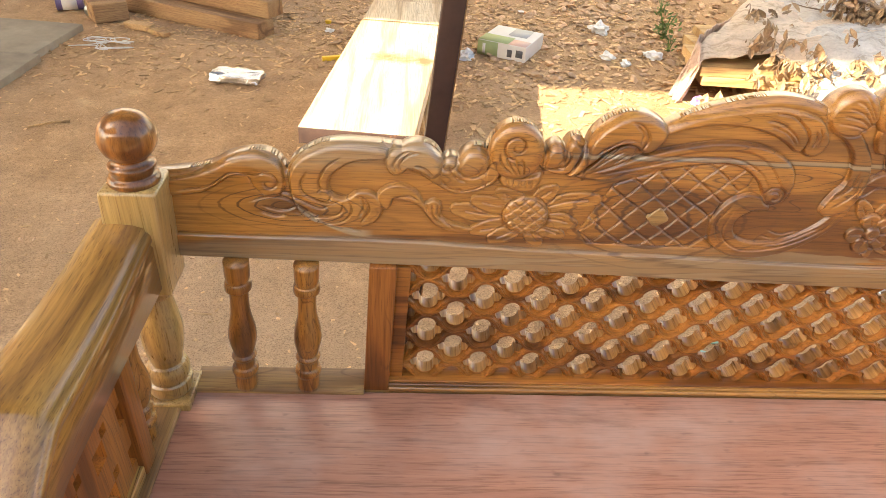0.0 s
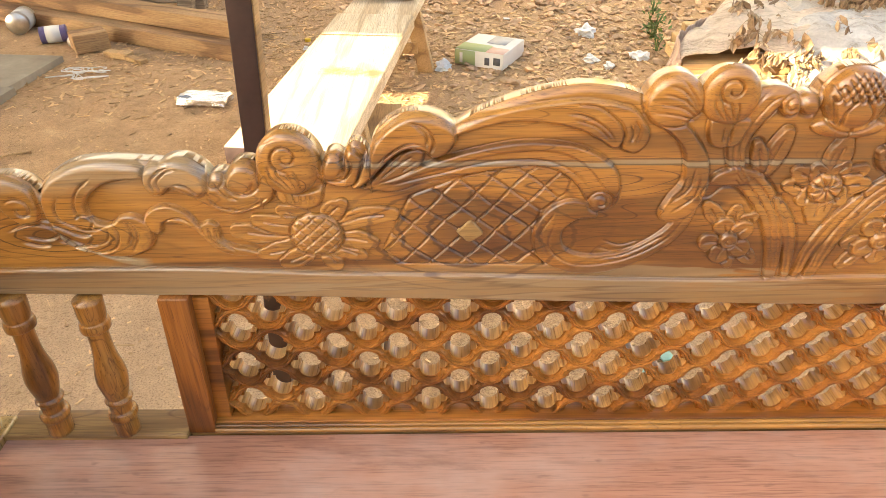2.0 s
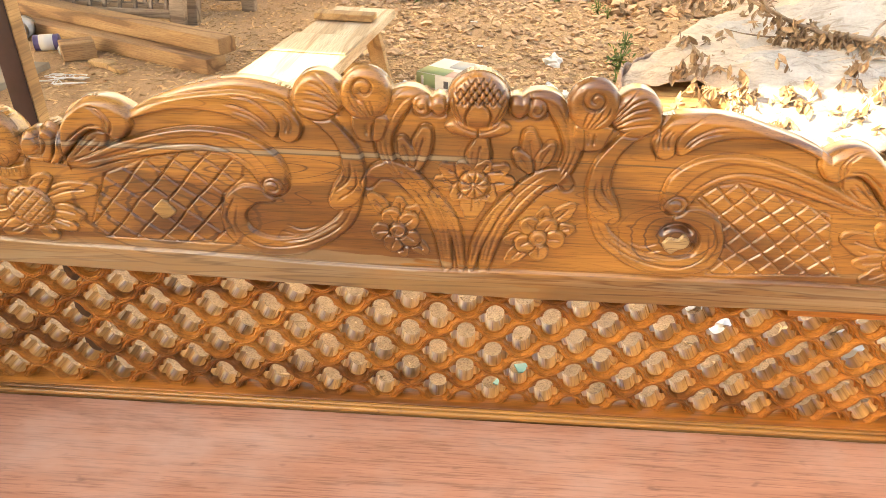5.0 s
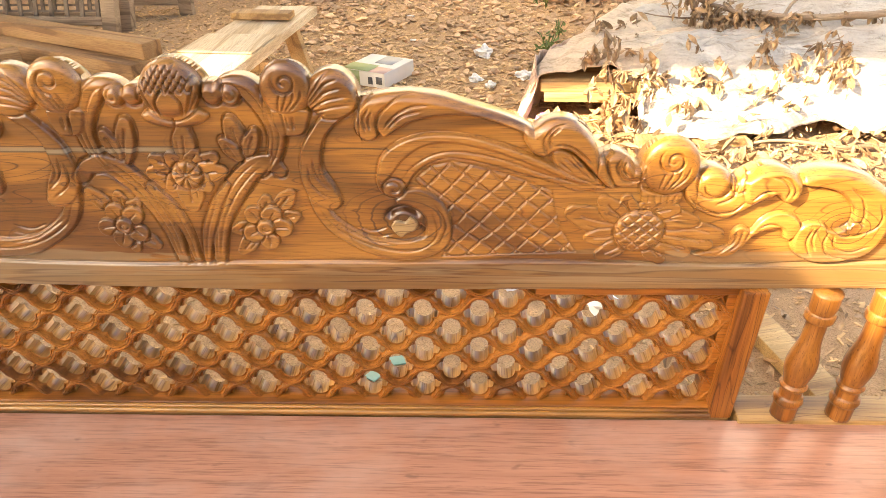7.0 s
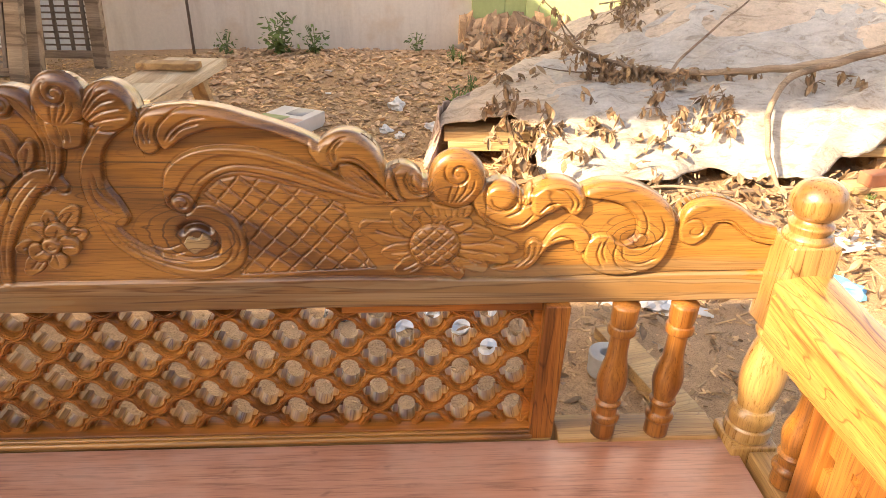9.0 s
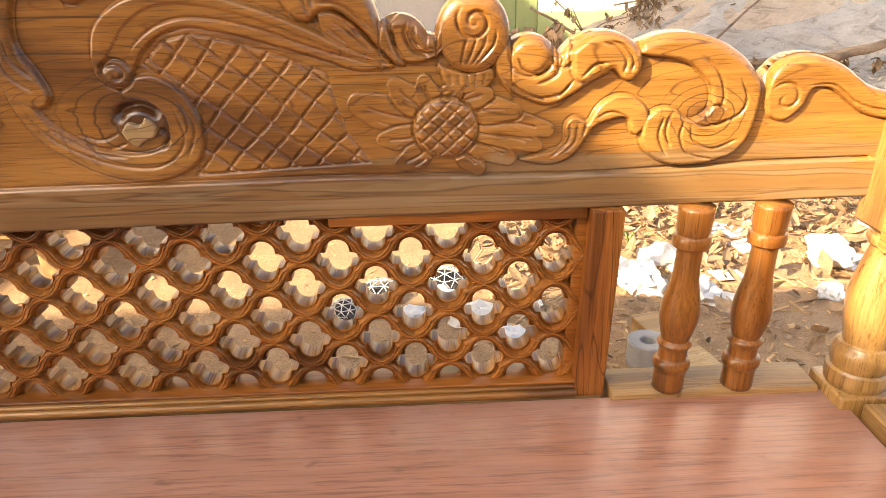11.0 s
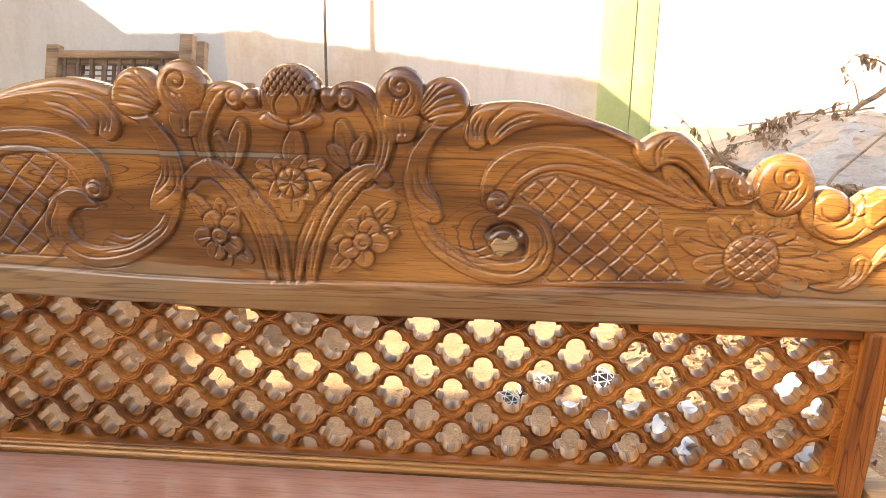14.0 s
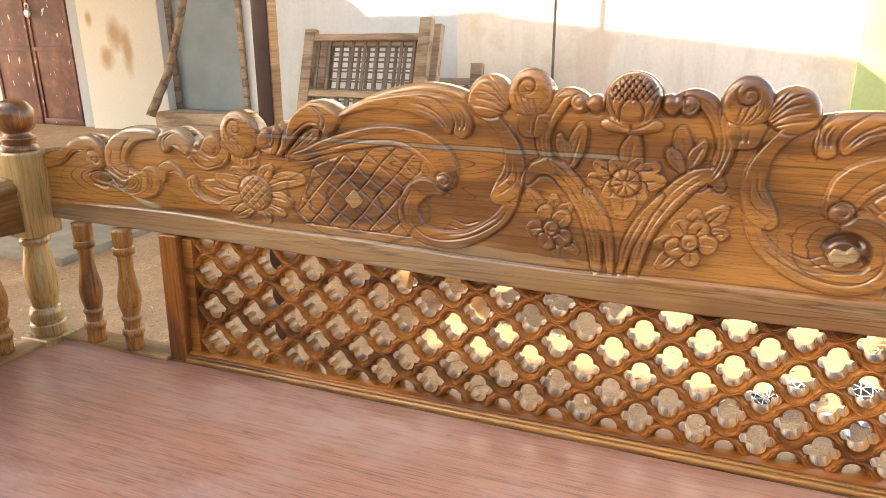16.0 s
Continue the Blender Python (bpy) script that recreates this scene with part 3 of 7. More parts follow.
        up = (h * np.clip(1 - q ** 9, 0, 1) ** 0.5 - 0.0016 * np.clip(1 - q * q, 0, 1)) * (0.70 + 0.30 * s)
        up -= 0.0028 * np.exp(-(d / 0.0010) ** 2) * (s > 0.05) * (s < 0.85)
        if veins > 1:
            up -= 0.0014 * np.exp(-((q - 0.5) * ww / 0.0008) ** 2) * (s > 0.25) * (s < 0.65) * (q < 1) * (side > 0)
        cur = self.H[idx]
        res = np.where(q < 1, np.maximum(cur, up), cur)
        res -= 0.0030 * np.exp(-((d - ww - 0.001) / 0.001) ** 2) * (q >= 0.98) * (cur < h * 0.8)
        self.H[idx] = res

    def dome(self, c, r, h, flat=2.2, rz=None, dish=0.0):
        rz = rz or r
        flat *= 1.5
        idx = np.nonzero((abs(self.X - c[0]) < r + 0.005) & (abs(self.Z - c[1]) < rz + 0.005))
        if not len(idx[0]):
            return
        q = np.hypot((self.X[idx] - c[0]) / r, (self.Z[idx] - c[1]) / rz)
        cur = self.H[idx]
        res = np.where(q < 1, np.maximum(cur, h * np.clip(1 - q ** flat, 0, 1) ** 0.5 - dish * np.clip(1 - q * q, 0, 1)), cur)
        res -= 0.0032 * np.exp(-((q - 1.0) * r / 0.0013 - 0.6) ** 2) * (q >= 0.99) * (cur < h)
        self.H[idx] = res

    def curl(self, c, r, turns=1.2, start=0.0, way=1, w=0.0013, depth=0.0024):
        """A spiral line cut into a boss."""
        t = np.linspace(0.08, 1, 26)
        a = start + way * 2 * math.pi * turns * t
        path = np.stack([c[0] + r * t * np.cos(a), c[1] + r * t * np.sin(a)], 1)
        self.groove(path, w, depth, smooth=False)

    def hatch(self, poly, step, slopes, depth=0.0040):
        """Crossed cuts inside an outline, which is set in by a cut line itself."""
        poly = np.array(poly)
        x0, z0 = poly.min(0)
        x1, z1 = poly.max(0)
        idx = np.nonzero((self.X > x0) & (self.X < x1) & (self.Z > z0) & (self.Z < z1))
        px, pz = self.X[idx], self.Z[idx]
        inside = np.zeros(px.shape, bool)
        j = len(poly) - 1
        for i in range(len(poly)):
            (xi, zi), (xj, zj) = poly[i], poly[j]
            inside ^= ((zi > pz) != (zj > pz)) & (px < (xj - xi) * (pz - zi) / (zj - zi + 1e-12) + xi)
            j = i
        cut = np.zeros_like(px)
        for a in slopes:
            d = px * math.sin(a) - pz * math.cos(a)
            wob = 0.0006 * np.sin(px * 90 + a) + 0.0006 * np.sin(pz * 130)
            e = np.abs((d + wob + step / 2) % step - step / 2)
            cut = np.maximum(cut, np.exp(-(e / 0.0010) ** 2))
        pillow = 0.0012
        self.H[idx] += np.where(inside, pillow - depth * cut, 0)
        self.groove(np.vstack([poly, poly[:1]]), 0.0011, 0.0015, smooth=False, taper=False)

FACE = 0.009      # depth of the carved ground of the board


def wing(r, f):
    """One half of the crest, drawn for the right; f carries a place to where it stands."""
    def plate(h, *pts, **kw):
        r.plate([f(*p) for p in pts], h, **kw)

    def cuts(w, depth, *lines):
        for ln in lines:
            r.groove([f(*p) for p in ln], w, depth)

    def dome(c, q, h, flat=2.4, rz=None):
        r.dome(f(*c), q, h, flat, rz)

    # upright band beside the fan
    plate(0.0075, (0.243, 0.864), (0.227, 0.863), (0.205, 0.848), (0.184, 0.823), (0.175, 0.805), (0.171, 0.781), (0.175, 0.757), (0.185, 0.742), (0.203, 0.735), (0.213, 0.744),
          (0.207, 0.764), (0.197, 0.783), (0.197, 0.802), (0.203, 0.821), (0.218, 0.837), (0.235, 0.848))
    cuts(0.0009, 0.0022, [(0.187, 0.797), (0.189, 0.776), (0.206, 0.758)], [(0.181, 0.790), (0.183, 0.766), (0.203, 0.748)], [(0.193, 0.790), (0.195, 0.774), (0.205, 0.763)])
    # low scroll round the knot
    plate(0.0055, (0.176, 0.778), (0.178, 0.742), (0.192, 0.712), (0.220, 0.688), (0.255, 0.672), (0.295, 0.670), (0.326, 0.686), (0.333, 0.715), (0.322, 0.744), (0.300, 0.760), (0.276, 0.755),
          (0.272, 0.742), (0.290, 0.738), (0.304, 0.722), (0.300, 0.702), (0.276, 0.694), (0.240, 0.700), (0.208, 0.722), (0.190, 0.752))
    cuts(0.0009, 0.0022, [(0.186, 0.742), (0.204, 0.712), (0.245, 0.688), (0.290, 0.682), (0.316, 0.702), (0.312, 0.735)], [(0.200, 0.722), (0.238, 0.697), (0.270, 0.690)], [(0.318, 0.690), (0.326, 0.715), (0.314, 0.744)],
         [(0.225, 0.712), (0.245, 0.706), (0.262, 0.712)], [(0.228, 0.704), (0.248, 0.698), (0.268, 0.703)])
    # long sweep under the top edge, with a folded tip
    plate(0.0080, (0.274, 0.869), (0.252, 0.862), (0.240, 0.849), (0.234, 0.836), (0.237, 0.823), (0.247, 0.816), (0.258, 0.822), (0.257, 0.837), (0.266, 0.852), (0.288, 0.864))
    plate(0.0075, (0.272, 0.868), (0.30, 0.869), (0.354, 0.856), (0.41, 0.834), (0.412, 0.822), (0.388, 0.832), (0.360, 0.841), (0.325, 0.843), (0.297, 0.838), (0.278, 0.829), (0.266, 0.821), (0.259, 0.825), (0.257, 0.838), (0.262, 0.850), sink=0.0008)
    cuts(0.0010, 0.0026, [(0.250, 0.851), (0.244, 0.841), (0.246, 0.827)], [(0.304, 0.864), (0.282, 0.863), (0.263, 0.848), (0.257, 0.836)], [(0.312, 0.855), (0.293, 0.853), (0.274, 0.842), (0.265, 0.830)],
         [(0.304, 0.849), (0.283, 0.843), (0.269, 0.830)], [(0.253, 0.848), (0.249, 0.838), (0.251, 0.828)])
    # broad band over the hatching: three strips
    plate(0.0050, (0.253, 0.776), (0.259, 0.797), (0.277, 0.814), (0.305, 0.823), (0.342, 0.823), (0.376, 0.815), (0.427, 0.795), (0.470, 0.772), (0.499, 0.761), (0.470, 0.757), (0.440, 0.767), (0.416, 0.775),
          (0.370, 0.789), (0.335, 0.796), (0.312, 0.791), (0.295, 0.778), (0.286, 0.764), (0.278, 0.752), (0.264, 0.750), (0.254, 0.760))
    plate(0.0082, (0.253, 0.776), (0.259, 0.797), (0.277, 0.814), (0.305, 0.823), (0.342, 0.823), (0.376, 0.815), (0.427, 0.795), (0.470, 0.772), (0.498, 0.762), (0.460, 0.770), (0.420, 0.787), (0.376, 0.804), (0.340, 0.812), (0.309, 0.811), (0.286, 0.797), (0.270, 0.777), (0.258, 0.766), soft=0.0055, sink=0.0)
    cuts(0.0009, 0.0022, [(0.281, 0.772), (0.294, 0.788), (0.318, 0.801), (0.346, 0.803), (0.388, 0.794), (0.430, 0.778), (0.480, 0.762)])
    dome((0.271, 0.761), 0.0115, 0.0085)
    r.curl(f(0.271, 0.761), 0.009, 1.1, 2.0)
    # rounded lobe with an inner leaf
    plate(0.0105, (0.409, 0.815), (0.409, 0.828), (0.416, 0.838), (0.429, 0.843), (0.452, 0.840), (0.470, 0.828), (0.484, 0.813), (0.494, 0.794), (0.500, 0.775), (0.508, 0.762), (0.499, 0.762), (0.484, 0.777), (0.469, 0.794), (0.453, 0.805),
          (0.439, 0.803), (0.430, 0.797), (0.418, 0.802), soft=0.008)
    plate(0.0060, (0.437, 0.804), (0.450, 0.805), (0.467, 0.794), (0.483, 0.776), (0.495, 0.763), (0.470, 0.771), (0.443, 0.787), soft=0.005)
    cuts(0.0011, 0.0030, [(0.452, 0.834), (0.438, 0.830), (0.429, 0.817), (0.434, 0.800)], [(0.446, 0.832), (0.436, 0.822), (0.436, 0.808)], [(0.440, 0.812), (0.455, 0.811), (0.469, 0.802), (0.480, 0.792)])
    cuts(0.0009, 0.0020, [(0.449, 0.798), (0.462, 0.788), (0.480, 0.772)], [(0.458, 0.800), (0.470, 0.786)], [(0.446, 0.792), (0.460, 0.780)])
    # small volute
    plate(0.0080, (0.495, 0.794), (0.505, 0.803), (0.520, 0.806), (0.538, 0.797), (0.542, 0.783), (0.537, 0.770), (0.522, 0.763), (0.507, 0.764), (0.500, 0.776))
    dome((0.526, 0.785), 0.0140, 0.0110, 3.0)
    cuts(0.0011, 0.0030, [(0.511, 0.797), (0.507, 0.785), (0.514, 0.772), (0.528, 0.769)], [(0.516, 0.793), (0.514, 0.783), (0.520, 0.775)])
    # cup of the bud
    plate(0.0055, (0.533, 0.763), (0.545, 0.757), (0.560, 0.753), (0.577, 0.757), (0.581, 0.750), (0.575, 0.741), (0.556, 0.735), (0.540, 0.741))
    cuts(0.0008, 0.0018, *[[(0.543 + 0.0075 * k, 0.753), (0.545 + 0.0065 * k, 0.742)] for k in range(5)])
    # belly with a ball, and the hook
    plate(0.0070, (0.581, 0.770), (0.580, 0.760), (0.586, 0.744), (0.600, 0.733), (0.626, 0.724), (0.644, 0.731), (0.661, 0.742), (0.679, 0.751), (0.670, 0.758), (0.655, 0.761), (0.645, 0.770), (0.635, 0.777), (0.600, 0.780), soft=0.006)
    dome((0.611, 0.767), 0.0175, 0.0115, 2.8)
    dome((0.637, 0.767), 0.009, 0.0085, 2.6, 0.011)
    cuts(0.0010, 0.0030, [(0.599, 0.767), (0.605, 0.755), (0.617, 0.750), (0.629, 0.758)], [(0.616, 0.742), (0.631, 0.749), (0.637, 0.762)], [(0.619, 0.731), (0.635, 0.733), (0.646, 0.744)], [(0.588, 0.748), (0.604, 0.736), (0.626, 0.728)])
    plate(0.0105, (0.643, 0.768), (0.659, 0.781), (0.676, 0.784), (0.695, 0.777), (0.703, 0.765), (0.703, 0.752), (0.696, 0.743), (0.688, 0.744), (0.679, 0.752), (0.668, 0.748), (0.655, 0.742), (0.645, 0.750), soft=0.008)
    cuts(0.0010, 0.0028, [(0.668, 0.775), (0.680, 0.771), (0.689, 0.760), (0.687, 0.748)], [(0.653, 0.747), (0.663, 0.757), (0.674, 0.758)], [(0.674, 0.776), (0.687, 0.771), (0.695, 0.760), (0.693, 0.749)])
    # end scroll: one broad curl
    plate(0.0080, (0.702, 0.774), (0.715, 0.780), (0.735, 0.782), (0.755, 0.779), (0.775, 0.771), (0.795, 0.757), (0.807, 0.735), (0.805, 0.702), (0.796, 0.682), (0.783, 0.673), (0.755, 0.667), (0.731, 0.669), (0.714, 0.679), (0.707, 0.694), (0.710, 0.710),
          (0.721, 0.719), (0.735, 0.718), (0.743, 0.711), (0.752, 0.708), (0.763, 0.715), (0.765, 0.728), (0.760, 0.740), (0.744, 0.754), (0.725, 0.760), (0.704, 0.763), soft=0.006)
    cuts(0.0010, 0.0028, [(0.752, 0.762), (0.767, 0.749), (0.775, 0.730), (0.773, 0.714)], [(0.788, 0.742), (0.795, 0.725), (0.789, 0.711), (0.765, 0.702), (0.752, 0.706)], [(0.726, 0.712), (0.722, 0.695), (0.731, 0.676)], [(0.744, 0.708), (0.741, 0.693), (0.750, 0.678), (0.772, 0.672)],
         [(0.731, 0.714), (0.728, 0.698), (0.734, 0.684)], [(0.750, 0.704), (0.753, 0.690), (0.770, 0.682), (0.792, 0.690)])
    dome((0.771, 0.711), 0.0075, 0.0088, 2.0)
    # vine with a bent leaf
    plate(0.0068, (0.661, 0.708), (0.670, 0.723), (0.685, 0.731), (0.701, 0.728), (0.712, 0.717), (0.711, 0.705), (0.704, 0.696), (0.698, 0.700), (0.694, 0.711), (0.678, 0.709), (0.666, 0.703), (0.660, 0.694), (0.647, 0.678), (0.628, 0.672), (0.602, 0.677),
          (0.615, 0.682), (0.632, 0.685), (0.641, 0.692), (0.642, 0.708), (0.650, 0.714))
    cuts(0.0009, 0.0024, [(0.645, 0.709), (0.644, 0.692), (0.628, 0.678)], [(0.652, 0.708), (0.650, 0.692), (0.640, 0.682)], [(0.668, 0.712), (0.680, 0.717), (0.695, 0.712)], [(0.660, 0.710), (0.657, 0.696)])
    # thin end by the post
    plate(0.0050, (0.812, 0.722), (0.816, 0.745), (0.832, 0.757), (0.853, 0.758), (0.880, 0.748), (0.905, 0.731), (0.940, 0.720), (0.940, 0.702), (0.905, 0.706), (0.885, 0.718), (0.868, 0.730), (0.852, 0.730), (0.846, 0.716), (0.832, 0.704), (0.818, 0.708))
    r.curl(f(0.830, 0.723), 0.015, 1.25, 1.0)
    cuts(0.0009, 0.0022, [(0.846, 0.733), (0.870, 0.733), (0.895, 0.716), (0.930, 0.708)])


def mirrored(x, z):
    """The same place on the other half, which is a little longer and rises towards its end."""
    return 0.054 - 1.07 * (x - 0.054), z + float(np.interp(x, (0.17, 0.27, 0.44, 0.56, 0.67, 0.85), (0.004, 0.003, 0.020, 0.024, 0.033, 0.038)))


def carve_board(r):
    r.hatch([(-0.405, 0.705), (-0.373, 0.772), (-0.339, 0.785), (-0.311, 0.797), (-0.255, 0.806), (-0.221, 0.801), (-0.209, 0.790), (-0.213, 0.774),
             (-0.239, 0.751), (-0.243, 0.728), (-0.233, 0.692), (-0.227, 0.684), (-0.392, 0.688)], 0.0235, (radians(-38), radians(47)))
    r.hatch([(0.293, 0.769), (0.312, 0.786), (0.335, 0.791), (0.37, 0.783), (0.416, 0.767), (0.44, 0.756), (0.453, 0.708), (0.472, 0.679), (0.322, 0.673), (0.324, 0.707), (0.315, 0.749)],
            0.0182, (radians(-40), radians(46)))
    wing(r, lambda x, z: (x, z))
    wing(r, mirrored)
    # middle: fans, scrolls, stems and leaves
    for cx, cz, way in ((-0.119, 0.870, -1), (0.213, 0.864, 1)):
        r.dome((cx, cz + 0.003), 0.029, 0.009, 3.0, 0.026)
        for k in range(5):
            r.groove([(cx - way * 0.024, cz - 0.020 + 0.004 * k), (cx - way * 0.006, cz - 0.012 + 0.008 * k), (cx + way * (0.022 - 0.004 * k), cz - 0.008 + 0.009 * k)], 0.0010, 0.0020)
    for cx, cz in ((-0.065, 0.842), (0.169, 0.840)):
        r.plate([(cx - 0.019, cz + 0.012), (cx + 0.019, cz + 0.012), (cx + 0.018, cz - 0.004), (cx + 0.011, cz - 0.016), (cx - 0.010, cz - 0.017), (cx - 0.018, cz - 0.004)], 0.0085)
        for k in (-0.0035, 0.0035):
            r.groove([(cx + k, cz + 0.004), (cx + k * 0.8, cz - 0.010)], 0.0011, 0.0024)
    # scrolls beside the lotus: a curled head and a long tail
    for sx, c in ((-1, 0.049), (1, 0.052)):
        r.band([(c + sx * 0.046, 0.872), (c + sx * 0.060, 0.880), (c + sx * 0.078, 0.876), (c + sx * 0.092, 0.856), (c + sx * 0.100, 0.828), (c + sx * 0.094, 0.800), (c + sx * 0.078, 0.778)], (0.008, 0.0135, 0.0135, 0.011, 0.0085, 0.007, 0.004), 0.0100, 2)
        r.dome((c + sx * 0.058, 0.866), 0.0105, 0.0100)
        r.curl((c + sx * 0.058, 0.866), 0.008, 1.0, 1.2, sx)
        r.dome((c + sx * 0.040, 0.872), 0.0110, 0.0095, 2.6, 0.016)
    for a, b, w in (((-0.016, 0.797), (-0.005, 0.838), 0.0110), ((-0.022, 0.800), (-0.031, 0.826), 0.0085), ((0.112, 0.800), (0.105, 0.838), 0.0115),
                    ((0.118, 0.802), (0.129, 0.826), 0.0085), ((0.107, 0.798), (0.094, 0.816), 0.0085), ((0.050, 0.796), (0.054, 0.828), 0.0130)):
        r.leaf(a, b, w, 0.0075)
    # stems that part from one foot
    r.band([(-0.070, 0.774), (-0.058, 0.788), (-0.036, 0.789), (-0.014, 0.770), (0.004, 0.742), (0.015, 0.708), (0.020, 0.668)], (0.006, 0.010, 0.012, 0.012, 0.010, 0.008, 0.006), 0.0080, 2)
    r.band([(0.150, 0.780), (0.138, 0.792), (0.120, 0.784), (0.097, 0.760), (0.080, 0.732), (0.070, 0.704), (0.063, 0.668)], (0.006, 0.010, 0.012, 0.012, 0.010, 0.008, 0.006), 0.0080, 2)
    r.band([(0.004, 0.764), (0.022, 0.736), (0.032, 0.704), (0.037, 0.667)], (0.004, 0.0065, 0.006, 0.004), 0.0058, 1)
    r.band([(0.088, 0.764), (0.070, 0.736), (0.056, 0.704), (0.048, 0.667)], (0.004, 0.0065, 0.006, 0.004), 0.0058, 1)
    knot_cavity(r)
    # worm-eaten knot
    for ln in ([(-0.80, 0.733), (-0.775, 0.741), (-0.755, 0.737), (-0.735, 0.726)], [(-0.785, 0.727), (-0.765, 0.722), (-0.748, 0.727), (-0.742, 0.736)], [(-0.77, 0.747), (-0.748, 0.744), (-0.72, 0.731), (-0.705, 0.735)],
               [(-0.752, 0.722), (-0.73, 0.715), (-0.71, 0.722)], [(-0.742, 0.731), (-0.722, 0.712), (-0.700, 0.700), (-0.672, 0.695)], [(-0.79, 0.719), (-0.772, 0.714), (-0.758, 0.716)]):
        r.groove(ln, 0.0014, 0.0026)


def knot_cavity(r):
    r.groove([(0.260, 0.720), (0.268, 0.731), (0.284, 0.734), (0.300, 0.724)], 0.0042, 0.0060)
    r.groove([(0.296, 0.716), (0.303, 0.706), (0.296, 0.697)], 0.0020, 0.0030)


def crest_board(parent):
    cols, rows = 2240, 320
    x = np.linspace(-0.925, 0.925, cols)
    foot, top = curve_at(FOOT, x), top_at(x)
    v = np.linspace(0, 1, rows)[:, None]
    X = np.repeat(x[None, :], rows, 0)
    Z = foot + v * (top - foot)
    r = Relief(X, Z)
    carve_board(r)
    rail = curve_at(RAIL, x)[None, :] + 0.0012 * np.sin(X * 17)
    t = np.clip((rail - Z) / 0.004 + 0.5, 0, 1)
    t = t * t * (3 - 2 * t)
    r.H = np.where(Z < rail + 0.002, r.H * (1 - t) + 0.0030 * t, r.H)
    r.groove([(q, float(curve_at(RAIL, q)) + 0.0012 * math.sin(q * 17) + 0.0022) for q in np.linspace(-0.915, 0.915, 60)], 0.0009, 0.0022, False, False)
    # rounded upper and lower arrises
    slope = np.gradient(top, x)
    d = (top - Z) / np.sqrt(1 + slope ** 2)
    q = np.clip(1 - d / 0.009, 0, 1)
    r.H = 0.80 * np.minimum(r.H, 0.0115)
    r.H[1:-1] = 0.25 * r.H[:-2] + 0.5 * r.H[1:-1] + 0.25 * r.H[2:]
    r.H[:, 1:-1] = 0.25 * r.H[:, :-2] + 0.5 * r.H[:, 1:-1] + 0.25 * r.H[:, 2:]
    r.H -= 0.007 * q ** 2.2
    q = np.clip(1 - (Z - foot) / 0.003, 0, 1)
    r.H -= 0.003 * q ** 2
    r.H += 0.0004 * np.sin(X * 61 + Z * 40) * np.sin(Z * 83)
    front = np.stack([X, FACE - r.H, Z], -1)
    # over the top, down the back and under, in a few rows
    back = []
    for y, dz in ((0.016, 0.0), (0.030, 0.0), (0.036, -0.004)):
        back.append(np.stack([x, np.full(cols, y), top + dz], -1))
    back.append(np.stack([x, np.full(cols, 0.036), foot + 0.002], -1))
    back.append(np.stack([x, np.full(cols, 0.033), foot], -1))
    back.append(front[0])
    return part_mesh("crest_board", grid_mesh("crest_board", np.concatenate([front, np.stack(back)], 0)), teak_x, parent, "carved varnished teak crest board with scrolls and leaves")


def ornament(name, x0, x1, z0, z1, carve, parent, label, material=None, step=0.0008):
    """A boss of the carving as a mesh of its own, sunk a little into the board."""
    xs, zs = np.arange(x0, x1, step), np.arange(z0, z1, step)
    X, Z = np.meshgrid(xs, zs)
    r = Relief(X, Z)
    r.H -= 0.003
    carve(r)
    r.H = np.where(r.H > 0, 0.78 * r.H, r.H)
    keep = r.H > -0.0015
    co = np.stack([X, FACE - np.maximum(r.H, -0.003), Z], -1)
    i = np.arange(X.size).reshape(X.shape)
    quad = np.stack([i[:-1, :-1], i[:-1, 1:], i[1:, 1:], i[1:, :-1]], -1).reshape(-1, 4)
    any_up = keep.reshape(-1)[quad].any(1)
    quad = quad[any_up]
    used, inv = np.unique(quad, return_inverse=True)
    me = bpy.data.meshes.new(name)
    me.from_pydata(co.reshape(-1, 3)[used].tolist(), [], inv.reshape(-1, 4).tolist())
    me.update()
    return part_mesh(name, me, material or teak_x, parent, label)


def sunflower(cx, cz, leaves):
    def carve(r):
        for a, b, w in leaves:
            r.leaf(a, b, 1.08 * w, 0.0068, 0.05)
        r.dome((cx, cz), 0.0275, 0.0095, 4.5, 0.0262)
        idx = np.nonzero(np.hypot((r.X - cx) / 0.0255, (r.Z - cz) / 0.0235) < 1)
        for a in (radians(-42), radians(42)):
            d = r.X[idx] * math.sin(a) - r.Z[idx] * math.cos(a)
            e = np.abs((d + 0.004) % 0.0095 - 0.00475)
            r.H[idx] -= 0.0026 * np.exp(-(e / 0.0010) ** 2)
    return carve


def blossom(cx, cz, petals, size, extra=()):
    def carve(r):
        for a, b, w in extra:
            r.leaf(a, b, w, 0.006)
        for px, pz in petals:
            r.dome((cx + px, cz + pz), size, 0.0085, 7.0, dish=0.0030)
            r.groove([(cx + 0.5 * px, cz + 0.5 * pz), (cx + 1.35 * px, cz + 1.35 * pz)], 0.0009, 0.0015)
        r.dome((cx, cz), size * 0.82, 0.0112, 5.0, dish=0.0015)
        r.curl((cx, cz), size * 0.5, 1.0, 0, 1, 0.0009, 0.0015)
    return carve


